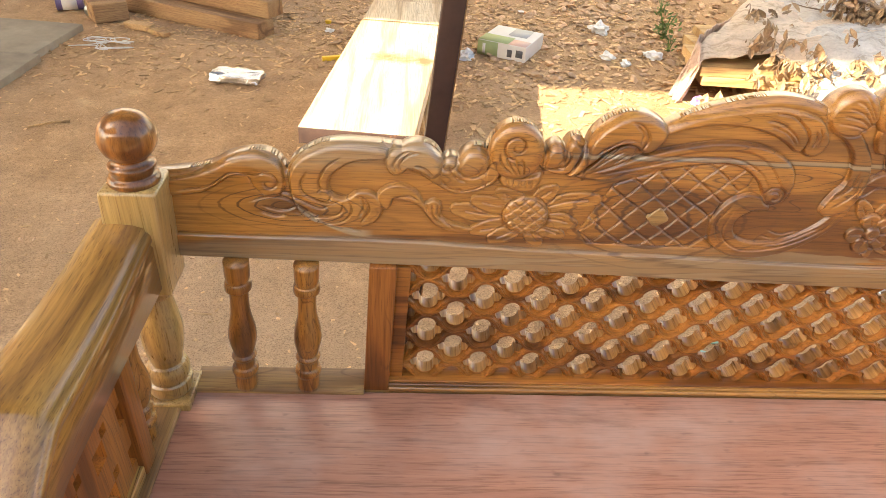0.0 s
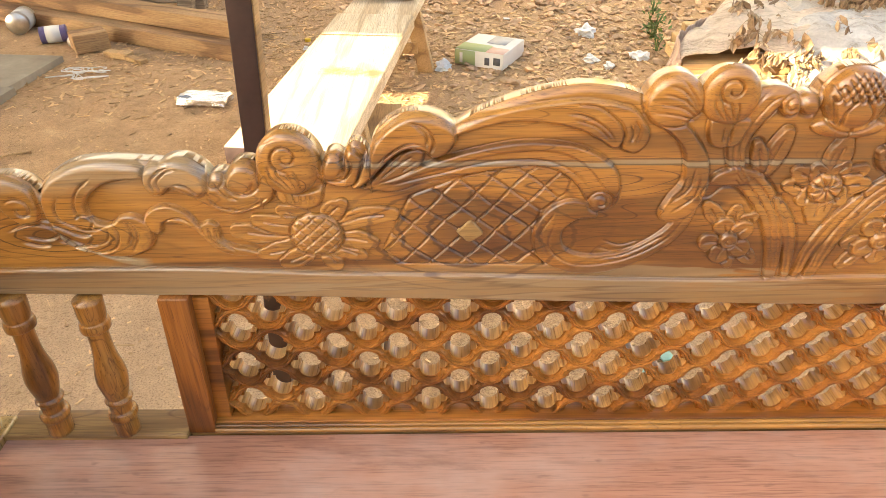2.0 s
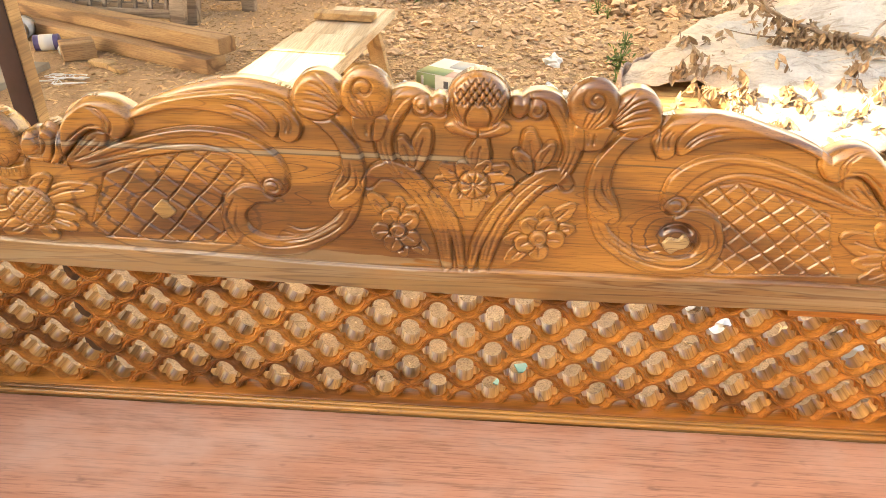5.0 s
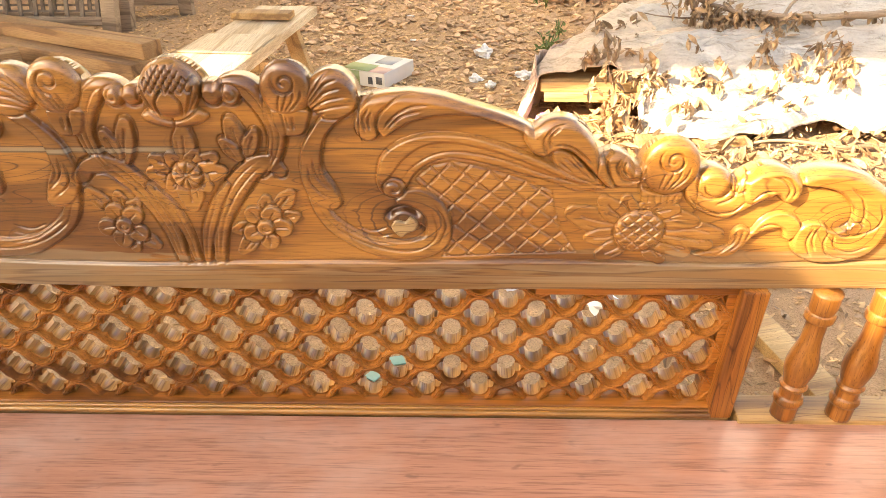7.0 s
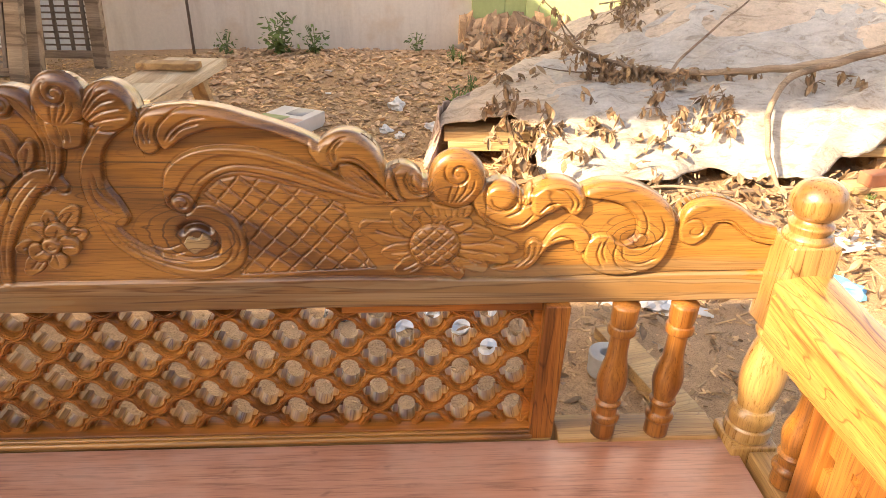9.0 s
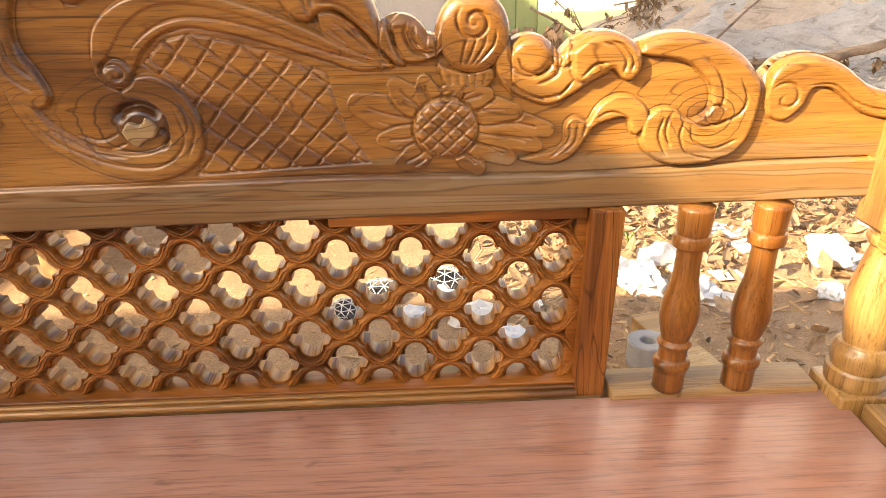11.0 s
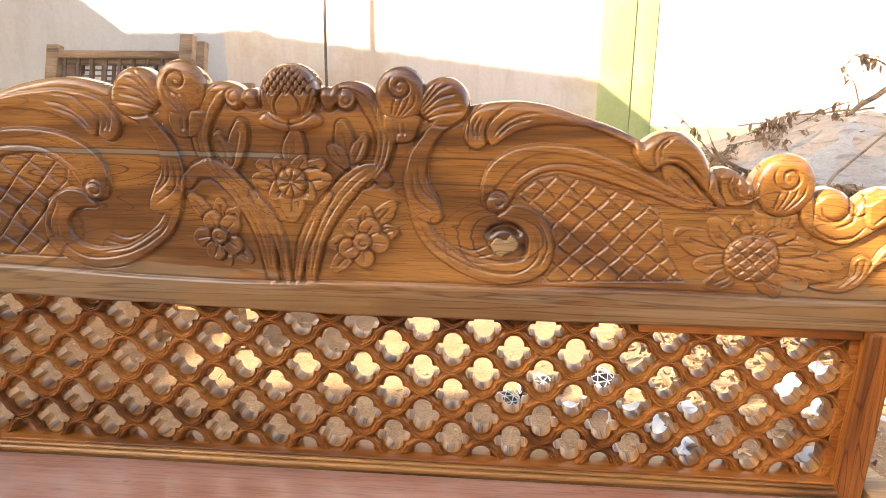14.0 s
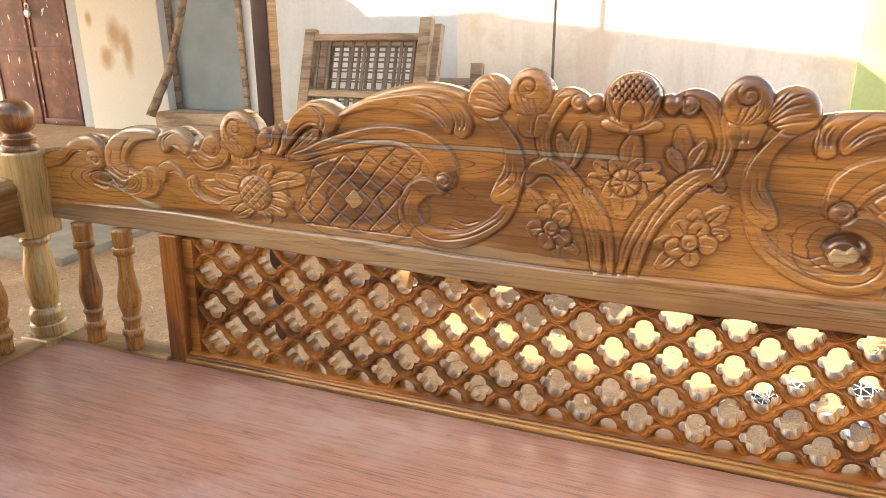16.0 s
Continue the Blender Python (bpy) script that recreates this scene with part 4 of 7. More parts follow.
def daisy(cx, cz):
    """Broad petals round a fluted centre, longer to the sides and below."""
    tips = ((176, 0.037, 0.0125), (150, 0.037, 0.0115), (122, 0.026, 0.0105), (62, 0.028, 0.0105), (32, 0.038, 0.0115), (6, 0.038, 0.0125), (-36, 0.024, 0.0120), (-144, 0.024, 0.0120), (-92, 0.036, 0.0155))

    def carve(r):
        for a, ln, w in tips:
            u, v = math.cos(radians(a)), math.sin(radians(a))
            r.leaf((cx + 0.010 * u, cz + 0.010 * v), (cx + ln * u, cz + ln * v), w, 0.0075)
        r.dome((cx, cz), 0.0165, 0.0108, 5.0)
        for k in range(9):
            a = 2 * math.pi * k / 9
            r.groove([(cx + 0.003 * math.cos(a), cz + 0.003 * math.sin(a)), (cx + 0.0155 * math.cos(a), cz + 0.0155 * math.sin(a))], 0.0011, 0.0028, smooth=False, taper=False)
    return carve


def bud_ball(cx, cz, rr, way):
    def carve(r):
        r.dome((cx, cz), rr, 0.0135, 2.6, rr * 1.08)
        r.curl((cx - way * 0.001, cz + rr * 0.30), rr * 0.52, 1.7, 0.5, way, 0.0013, 0.0028)
        for k in range(4):
            o = rr * (-0.62 + 0.26 * k)
            r.groove([(cx + way * o, cz + rr * (0.05 - 0.06 * k)), (cx + way * (o + 0.10 * rr), cz - rr * 0.35), (cx + way * (o * 0.55 + 0.25 * rr), cz - rr * 0.82)], 0.0010, 0.0020)
    return carve


def lotus(cx, cz):
    def carve(r):
        r.dome((cx, cz - 0.027), 0.036, 0.013, 3.0, 0.0125)
        r.groove([(cx, cz - 0.018), (cx, cz - 0.038)], 0.0011, 0.003)
        r.dome((cx, cz), 0.031, 0.020, 2.4, 0.030)
        for row in range(5):
            for k in range(-3, 4):
                u = cx + 0.0075 * (k + 0.5 * (row % 2))
                w = cz + 0.002 + 0.0052 * row
                if math.hypot((u - cx) / 0.028, (w - cz) / 0.027) < 0.93:
                    r.groove([(u - 0.0035, w + 0.003), (u, w - 0.002), (u + 0.0035, w + 0.003)], 0.0009, 0.0024, taper=False)
        for sx in (-1, 1):
            r.groove([(cx + sx * 0.011, cz - 0.026), (cx + sx * 0.013, cz - 0.010), (cx + sx * 0.006, cz + 0.001), (cx, cz + 0.003)], 0.0012, 0.0032)
            r.groove([(cx + sx * 0.015, cz - 0.024), (cx + sx * 0.021, cz - 0.010), (cx + sx * 0.026, cz + 0.004)], 0.0012, 0.0028)
            r.groove([(cx + sx * 0.019, cz - 0.020), (cx + sx * 0.025, cz - 0.010), (cx + sx * 0.029, cz - 0.002)], 0.0010, 0.0024)
    return carve


# ---------------------------------------------------------------- sofa
LEAN = Matrix(((1, 0, 0.042, -0.042 * 0.54), (0, 1, 0, 0), (0, 0, 1, 0), (0, 0, 0, 1)))     # the uprights stand a little out of plumb


def fret_panel(parent):
    """Pierced fretwork: staggered four-lobed holes, each in a terrace between waving ribs."""
    x0, x1, z0, z1 = -0.632, 0.666, 0.440, 0.650
    n = 24
    px, pz = 0.0706, 0.0292

    def laid(u, w):
        """From even cells to the hand-cut pattern, whose pitch grows a little towards one end."""
        k = (0.640 - u) / px
        x = 0.640 - 0.0679 * k - 0.00024 * k * k
        return x, 0.4385 + w * (1.0 - 0.045 * x)

    def edge(a, b, way):
        a, b = np.array(a), np.array(b)
        t = np.linspace(0, 1, n, endpoint=False)[:, None]
        nrm = np.array([-(b - a)[1], (b - a)[0]])
        nrm = nrm / np.linalg.norm(nrm)
        return a + (b - a) * t + nrm * 0.0027 * way * np.sin(2 * math.pi * t)

    rim = np.vstack([edge((px / 2, 0), (0, pz), 1), edge((0, pz), (-px / 2, 0), -1), edge((-px / 2, 0), (0, -pz), 1), edge((0, -pz), (px / 2, 0), -1)])
    far = np.hypot(rim[:, 0], rim[:, 1])
    ux, uz = rim[:, 0] / far, rim[:, 1] / far

    def out_of(cz, r):
        """How far a ray from the middle runs before it leaves a disc above or below."""
        along = uz * cz
        return along + np.sqrt(np.clip(r * r - cz * cz + along ** 2, 0, None))

    stem = np.minimum(0.0110 / np.maximum(abs(ux), 1e-6), 0.0090 / np.maximum(abs(uz), 1e-6))
    tab = 0.0205 / np.maximum(abs(ux) + 0.42 * abs(uz), 1e-6)
    flank = np.minimum(tab, 0.0070 / np.maximum(abs(uz), 1e-6))
    lobe = np.minimum(np.max([out_of(0.0092, 0.0112), out_of(-0.0088, 0.0114), stem, flank], 0), far - 0.0042)
    ray = np.stack([ux, uz], 1)

    def ring(dist):
        return ray * np.minimum(dist, far)[:, None]

    gap = np.maximum(far - lobe, 0.0004)
    rib = np.clip(gap * 0.42, 0.0003, 0.0036)
    lip = np.clip(gap * 0.20, 0.0002, 0.0022)
    rings = [(rim, 0.0145), (ring(far - 0.40 * rib), 0.0146), (ring(far - 0.55 * rib), 0.0166), (ring(far - 0.70 * rib), 0.0150), (ring(far - rib), 0.0154), (ring(far - 1.25 * rib), 0.0188), (ring(lobe + 1.7 * lip), 0.0222),
             (ring(lobe + 1.15 * lip), 0.0226), (ring(lobe + 0.95 * lip), 0.0208), (ring(lobe + 0.3 * lip), 0.0208), (ring(lobe), 0.0216), (ring(lobe * 0.998), 0.0410), (rim, 0.0410)]
    m = len(rim)
    verts, faces, cut = [], [], []
    for row in range(-1, 8):
        for col in range(-1, 20):
            cx, cz = 0.640 - px * (col + 0.5 * (row % 2 == 0)), pz * row
            base = len(verts)
            for loop, y in rings:
                for u, w in loop:
                    x, z = laid(cx + u, cz + w)
                    verts.append((min(max(x, x0), x1), y, min(max(z, z0), z1)))
            for k in range(len(rings) - 1):
                for i in range(m):
                    j = (i + 1) % m
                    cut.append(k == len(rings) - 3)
                    faces.append((base + (k + 1) * m + i, base + (k + 1) * m + j, base + k * m + j, base + k * m + i))
    # cells share their edges
    V, same = np.unique(np.round(np.array(verts), 5), axis=0, return_inverse=True)
    F = same.reshape(-1)[np.array(faces)]
    Q = V[F]
    spread = Q.max(1) - Q.min(1)
    off = (Q[:, :, 0] <= x0).all(1) | (Q[:, :, 0] >= x1).all(1) | (Q[:, :, 2] <= z0).all(1) | (Q[:, :, 2] >= z1).all(1)
    stays = ~off & (spread.sum(1) > 1e-5)
    F, cut = F[stays], np.array(cut)[stays]
    used, inv = np.unique(F, return_inverse=True)
    me = bpy.data.meshes.new("fretwork_panel")
    me.from_pydata(V[used].tolist(), [], inv.reshape(-1, 4).tolist())
    me.update()
    ob = part_mesh("fretwork_panel", me, teak_jali, parent, "pierced varnished fretwork of four-lobed holes")
    me.materials.append(bright_hole_teak)
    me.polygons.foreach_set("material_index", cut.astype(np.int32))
    me.set_sharp_from_angle(angle=radians(40))
    # plain margins where the fretwork meets its frame
    part("margin", boxed(-0.633, -0.612, 0.0120, 0.0435, 0.4450, 0.6400, 0.001, LEAN), teak_jali, ob)
    part("margin", boxed(0.655, 0.666, 0.0160, 0.0435, 0.4450, 0.6280, 0.001, LEAN), teak_jali, ob)
    return ob


def baluster(parent, x, y, z0, z1, r=0.0165, material=None):
    h = z1 - z0
    prof = turned([(0.0, 0.92), (0.13, 0.92), (0.13, 1.05), (0.155, 1.10), (0.18, 1.0), (0.18, 0.82), (0.24, 0.85), (0.27, 1.02), (0.29, 0.86), (0.29, 0.80), (0.34, 0.95), (0.42, 1.12), (0.50, 1.06),
                   (0.62, 0.78), (0.74, 0.72), (0.80, 0.74), (0.80, 1.02), (0.83, 1.05), (0.855, 0.98), (0.855, 0.85), (0.90, 0.95), (1.0, 0.98)], 5)
    bm = lathe([(q * r, z0 + t * h) for q, t in prof], 20, LEAN @ Matrix.Translation((x, y, 0)))
    return part("baluster", bm, material or teak_turned, parent)


def corner_post(parent, x, sign, pale):
    """The two posts differ: one is taller, with a larger ball."""
    at = LEAN @ Matrix.Translation((x, -0.010, 0))
    hw, k, foot, head, squash = (0.0315, 0.95, 0.626, 0.768, 0.88) if sign < 0 else (0.027, 0.90, 0.606, 0.720, 0.73)
    post = part("corner_post", boxed(-hw, hw, -hw, hw, foot, head, 0.004, at), pale, parent, "turned corner post with a square block")
    bw = 0.033 if sign < 0 else 0.029
    part("base_block", boxed(-bw, bw, -bw - 0.001, bw, 0.405, 0.442, 0.003, at), pale, post)
    turn = turned([(0.440, 0.033), (0.448, 0.037), (0.462, 0.037), (0.462, 0.032), (0.470, 0.035), (0.480, 0.036), (0.490, 0.031), (0.490, 0.026), (0.500, 0.028), (0.520, 0.033), (0.545, 0.0345),
                   (0.570, 0.030), (0.590, 0.025), (0.598, 0.024), (0.598, 0.029), (0.604, 0.031), (0.609, 0.029), (0.609, 0.026), (0.616, 0.027)])
    rise = (foot + 0.002 - 0.440) / 0.176
    part("turned_shaft", lathe([(0.78 * q, 0.440 + rise * (z - 0.440)) for q, z in turn], 32, at), pale, post)
    fin = turned([(0.754, 0.029), (0.760, 0.030), (0.766, 0.027), (0.766, 0.023), (0.772, 0.025), (0.779, 0.027), (0.784, 0.022), (0.789, 0.020), (0.792, 0.023), (0.800, 0.029), (0.813, 0.0325), (0.827, 0.031),
                  (0.840, 0.024), (0.847, 0.014), (0.850, 0.001)])
    part("finial", lathe([(k * q, head - 0.001 + squash * (z - 0.754)) for q, z in fin], 32, at), teak_turned if sign < 0 else teak_gold, post, "glossy turned ball finial")
    part("leg", lathe(turned([(0.0, 0.020), (0.03, 0.024), (0.10, 0.030), (0.25, 0.034), (0.33, 0.036), (0.405, 0.038)]), 20, at), teak_turned, post)
    return post


def arm_lines(sign, y):
    """Height of an armrest's top and underside along its length."""
    base = 0.730 if sign < 0 else 0.686
    back = -y - 0.026
    top = base - 0.010 * np.sin(math.pi * np.clip(back / 0.30, 0, 1)) - 1.6 * np.clip(back - 0.28, 0, 1) ** 1.35
    under = base - 0.092 + 0.07 * np.clip(back, 0, 0.28) - 1.3 * np.clip(back - 0.30, 0, 1) ** 1.35
    return top, under


def arm(parent, x, s):
    """A waved armrest from the back post to the front, both edges moulded."""
    ys = np.linspace(-0.028, -0.44, 44)
    top, under = arm_lines(s, ys)
    half = 0.035 + 0.012 * np.clip((-ys - 0.026) / 0.3, 0, 1)
    sec = [(-0.97, None), (-0.97, -0.030), (-0.90, -0.026), (-0.99, -0.021), (-0.99, -0.014), (-0.90, -0.009), (-0.86, -0.0105), (-0.80, -0.004), (-0.5, -0.0005), (0, 0.001), (0.5, -0.0005), (0.80, -0.004), (0.86, -0.0105),
           (0.90, -0.009), (0.99, -0.014), (0.99, -0.021), (0.90, -0.026), (0.97, -0.030), (0.97, None), (0.5, None), (-0.5, None)]
    co = np.array([[(x + u * hw, y, zu if w is None else z + w) for u, w in sec + sec[:1]] for y, z, zu, hw in zip(ys, top, under, half)])
    rest = part_mesh("armrest", grid_mesh("armrest", co), teak_y, parent, "glossy waved teak armrest")
    t, u = arm_lines(s, np.array([-0.44]))
    part("arm_end", box(bmesh.new(), x - 0.045, x + 0.045, -0.446, -0.4385, float(u[0]) + 0.001, float(t[0]) - 0.002, 0.003), teak_y, rest)
    t, u = arm_lines(s, np.array([-0.028]))
    part("arm_root", boxed(x - 0.033, x + 0.033, -0.034, -0.029, float(u[0]) + 0.002, float(t[0]) - 0.012, 0.002), teak_y, rest)
    return rest


def side_panel(parent, x, s, head):
    """Pierced side below the armrest: stiles, rails and a plate with square cut-outs."""
    frame = part("side_frame", boxed(x - 0.018, x + 0.018, -0.155, -0.125, 0.440, head, 0.003), teak_z, parent)
    part("stile", boxed(x - 0.018, x + 0.018, -0.40, -0.375, 0.440, head, 0.003), teak_z, frame)
    part("rail", boxed(x - 0.016, x + 0.016, -0.375, -0.155, 0.440, 0.458, 0.002), teak_y, frame)
    bm = bmesh.new()
    nY, nZ = 17, 14
    y0, y1, z0, z1 = -0.375, -0.155, 0.458, head
    vs = {}

    def vert(i, j, side):
        k = (i, j, side)
        if k not in vs:
            vs[k] = bm.verts.new((x + side * 0.009, y0 + (y1 - y0) * i / nY, z0 + (z1 - z0) * j / nZ))
        return vs[k]

    def solid(i, j):
        if not (0 <= i < nY and 0 <= j < nZ):
            return False
        u, w = i % 5, j % 5
        return not ((u in (1, 2) and w in (1, 2)) or (u == 3 and w == 3))
    for i in range(nY):
        for j in range(nZ):
            if not solid(i, j):
                continue
            for side in (-1, 1):
                q = [vert(i, j, side), vert(i + 1, j, side), vert(i + 1, j + 1, side), vert(i, j + 1, side)]
                bm.faces.new(q if side > 0 else q[::-1])
            for di, dj, a, b in ((-1, 0, (i, j), (i, j + 1)), (1, 0, (i + 1, j + 1), (i + 1, j)), (0, -1, (i + 1, j), (i, j)), (0, 1, (i, j + 1), (i + 1, j + 1))):
                if not solid(i + di, j + dj):
                    bm.faces.new([vert(*a, -1), vert(*b, -1), vert(*b, 1), vert(*a, 1)])
    part("pierced_plate", bm, teak_z, frame, smooth=False)


def sofa():
    s = thing("sofa", (0, 0, 0), "carved varnished teak sofa frame with bare plywood seat on earth", "sofa")
    board = crest_board(s)
    L = [((-0.488, 0.728), (-0.556, 0.733), 0.0130), ((-0.486, 0.716), (-0.533, 0.703), 0.0115), ((-0.480, 0.708), (-0.510, 0.692), 0.0110), ((-0.466, 0.704), (-0.455, 0.689), 0.0120), ((-0.456, 0.710), (-0.428, 0.700), 0.0105),
         ((-0.452, 0.722), (-0.415, 0.717), 0.0110), ((-0.452, 0.738), (-0.392, 0.752), 0.0115), ((-0.462, 0.746), (-0.444, 0.764), 0.0110), ((-0.478, 0.748), (-0.506, 0.758), 0.0105), ((-0.486, 0.738), (-0.534, 0.746), 0.0110)]
    R = [((0.520, 0.716), (0.466, 0.730), 0.0155), ((0.518, 0.702), (0.486, 0.699), 0.0105), ((0.524, 0.690), (0.500, 0.677), 0.0110), ((0.550, 0.688), (0.566, 0.672), 0.0120), ((0.556, 0.696), (0.592, 0.680), 0.0125),
         ((0.560, 0.704), (0.616, 0.690), 0.0105), ((0.560, 0.712), (0.626, 0.703), 0.0105), ((0.556, 0.720), (0.596, 0.720), 0.0115), ((0.548, 0.726), (0.574, 0.735), 0.0100), ((0.538, 0.728), (0.548, 0.739), 0.0100),
         ((0.528, 0.726), (0.522, 0.747), 0.0105), ((0.522, 0.722), (0.498, 0.745), 0.0115)]
    ornament("carved_sunflower", -0.575, -0.37, 0.674, 0.780, sunflower(-0.473, 0.727, L), board, "crosshatched sunflower boss with leaves")
    ornament("carved_sunflower", 0.44, 0.645, 0.658, 0.765, sunflower(0.539, 0.707, R), board, "crosshatched sunflower boss with leaves")
    ornament("carved_blossom", -0.090, 0.02, 0.668, 0.775, blossom(-0.037, 0.716, ((-0.007, 0.016), (-0.020, -0.003), (-0.006, -0.018), (0.014, -0.010), (0.013, 0.012)), 0.0118, [((-0.048, 0.735), (-0.066, 0.758), 0.010), ((-0.034, 0.736), (-0.035, 0.753), 0.010), ((-0.026, 0.734), (-0.016, 0.744), 0.009), ((-0.022, 0.702), (-0.006, 0.689), 0.010), ((-0.036, 0.700), (-0.031, 0.685), 0.010)]), board, "five-petalled carved blossom")
    ornament("carved_blossom", 0.070, 0.180, 0.665, 0.775, blossom(0.124, 0.713, ((-0.011, 0.016), (0.009, 0.015), (0.019, -0.001), (0.002, -0.018), (-0.015, -0.008)), 0.0118, [((0.138, 0.732), (0.157, 0.754), 0.011), ((0.126, 0.732), (0.129, 0.748), 0.010), ((0.146, 0.722), (0.160, 0.727), 0.009), ((0.108, 0.712), (0.090, 0.709), 0.010), ((0.110, 0.700), (0.093, 0.682), 0.0105)]), board, "five-petalled carved blossom")
    ornament("carved_daisy", -0.006, 0.106, 0.722, 0.812, daisy(0.048, 0.778), board, "carved daisy with a fluted centre")
    ornament("carved_lotus", 0.006, 0.096, 0.828, 0.910, lotus(0.050, 0.872), board, "carved lotus bud with scaled top")
    for cx, cz, rr, way in ((-0.493, 0.810, 0.032, 1), (-0.068, 0.876, 0.0275, 1), (0.168, 0.872, 0.0265, -1), (0.563, 0.785, 0.030, -1)):
        ornament("carved_bud", cx - 0.035, cx + 0.035, cz - 0.037, cz + 0.037, bud_ball(cx, cz, rr, way), board, "round carved bud with a spiral")
    ornament("pale_knot", 0.255, 0.305, 0.69, 0.735, lambda r: r.plate(((0.264, 0.713), (0.271, 0.721), (0.281, 0.719), (0.287, 0.725), (0.295, 0.717), (0.292, 0.708), (0.283, 0.704), (0.276, 0.699), (0.268, 0.705)), 0.0044, 0.004), board, "pale split knot left in the scroll", knot_wood)
    ornament("pale_knot", -0.335, -0.290, 0.710, 0.750, lambda r: r.plate(((-0.326, 0.729), (-0.319, 0.736), (-0.311, 0.743), (-0.303, 0.736), (-0.297, 0.727), (-0.304, 0.720), (-0.313, 0.716), (-0.320, 0.722)), 0.0046, 0.003), board, "pale knot left in the crosshatching", knot_dim)
    fret_panel(s)
    low = part("fret_rail", boxed(-0.636, 0.664, -0.004, 0.042, 0.431, 0.4385, 0.003), teak_rail, s)
    part("fret_bead", boxed(-0.636, 0.664, 0.000, 0.042, 0.4385, 0.4425, 0.0018), teak_rail, low)
    part("fret_bead", boxed(-0.636, 0.664, 0.004, 0.042, 0.4425, 0.4455, 0.0012), teak_jali, low)
    part("stile", boxed(-0.665, -0.630, -0.001, 0.042, 0.430, 0.6475, 0.002, LEAN), teak_z, s)
    part("stile", boxed(0.665, 0.695, -0.001, 0.042, 0.430, 0.6285, 0.002, LEAN), teak_z, s)
    part("top_fillet", boxed(0.43, 0.667, 0.010, 0.034, 0.618, 0.632, 0.0015), teak_jali, s)
    part("back_rail", boxed(-0.905, -0.669, -0.010, 0.036, 0.380, 0.437, 0.002), pale_rail, s)
    part("back_rail", boxed(0.697, 0.905, -0.010, 0.036, 0.380, 0.437, 0.002), pale_rail, s)
    part("back_rail", boxed(-0.668, 0.689, 0.001, 0.035, 0.380, 0.430, 0.002), pale_rail, s)
    for x, z in ((-0.829, 0.652), (-0.743, 0.649), (0.760, 0.630), (0.830, 0.630)):
        baluster(s, x, 0.002, 0.4362, z, material=None if x < 0 else teak_shaded)
    for x, sg in ((-0.929, -1), (0.943, 1)):
        corner_post(s, x, sg, teak_pale if sg < 0 else teak_gold)
        arm(s, x + sg * 0.008, sg)
        under = lambda y: float(arm_lines(sg, np.array([y]))[1][0])
        baluster(s, x + sg * 0.012, -0.092, 0.436, under(-0.092) + 0.006, 0.0185)
        side_panel(s, x + sg * 0.008, sg, under(-0.15) + 0.004)
        part("side_rail", boxed(x - 0.018 + sg * 0.006, x + 0.022 + sg * 0.006, -0.57, -0.041, 0.370, 0.437, 0.002), pale_side, s)
        fp = part("front_post", lathe(turned([(0.0, 0.022), (0.05, 0.030), (0.18, 0.036), (0.30, 0.038), (0.36, 0.040), (0.44, 0.040), (0.47, 0.034), (0.52, 0.040), (0.54, 0.034), (under(-0.418) + 0.004, 0.032)]), 24, Matrix.Translation((x + sg * 0.008, -0.425, 0))), teak_turned, s)
    part("front_rail", boxed(-0.90, 0.905, -0.60, -0.565, 0.33, 0.418, 0.003), teak_rail, s)
    seat = part("seat", boxed(-0.917, 0.921, -0.60, -0.004, 0.418, 0.430, 0.0015), plywood, s, "bare reddish plywood seat board")
    return s


sofa()

# ---------------------------------------------------------------- ground and walls
def ground_height(x, y):
    r = 0.05 * math.exp(-((x - 0.2) ** 2 / 3 + (y - 3.9) ** 2 / 0.6))
    return r + 0.012 * noise.noise((x * 1.3, y * 1.3, 0)) + 0.006 * noise.noise((x * 5, y * 5, 3)) - 0.004


def ground_sheet():
    ax = np.concatenate([np.array([-900, -250, -80, -30, -15, -10]), np.linspace(-8, 5, 150), np.array([8, 15, 30, 80, 250, 900])])
    ay = np.concatenate([np.array([-900, -250, -80, -30, -12, -5, -2]), np.linspace(-1, 6, 110), np.array([8, 12, 30, 80, 250, 900])])
    co = np.zeros((len(ay), len(ax), 3))
    for j, y in enumerate(ay):
        for i, x in enumerate(ax):
            co[j, i] = (x, y, ground_height(x, y))
    me = grid_mesh("ground", co)
    ob = part_mesh("ground", me, earth)
    return tagged(ob, "dry reddish earth yard", "ground", kind="structure")


ground_sheet()
WALL = 4.8
bounce_plaster = wall_material("ochre_plaster", (0.56, 0.40, 0.24), (0.46, 0.32, 0.2), (0.5, 0.36, 0.22))


def wall_block(name, x0, x1, z0, z1, material, label, y0=WALL, y1=WALL + 0.25, bevel=0.004):
    return tagged(part(name, boxed(x0, x1, y0, y1, z0, z1, bevel), material), label, "wall", kind="structure")


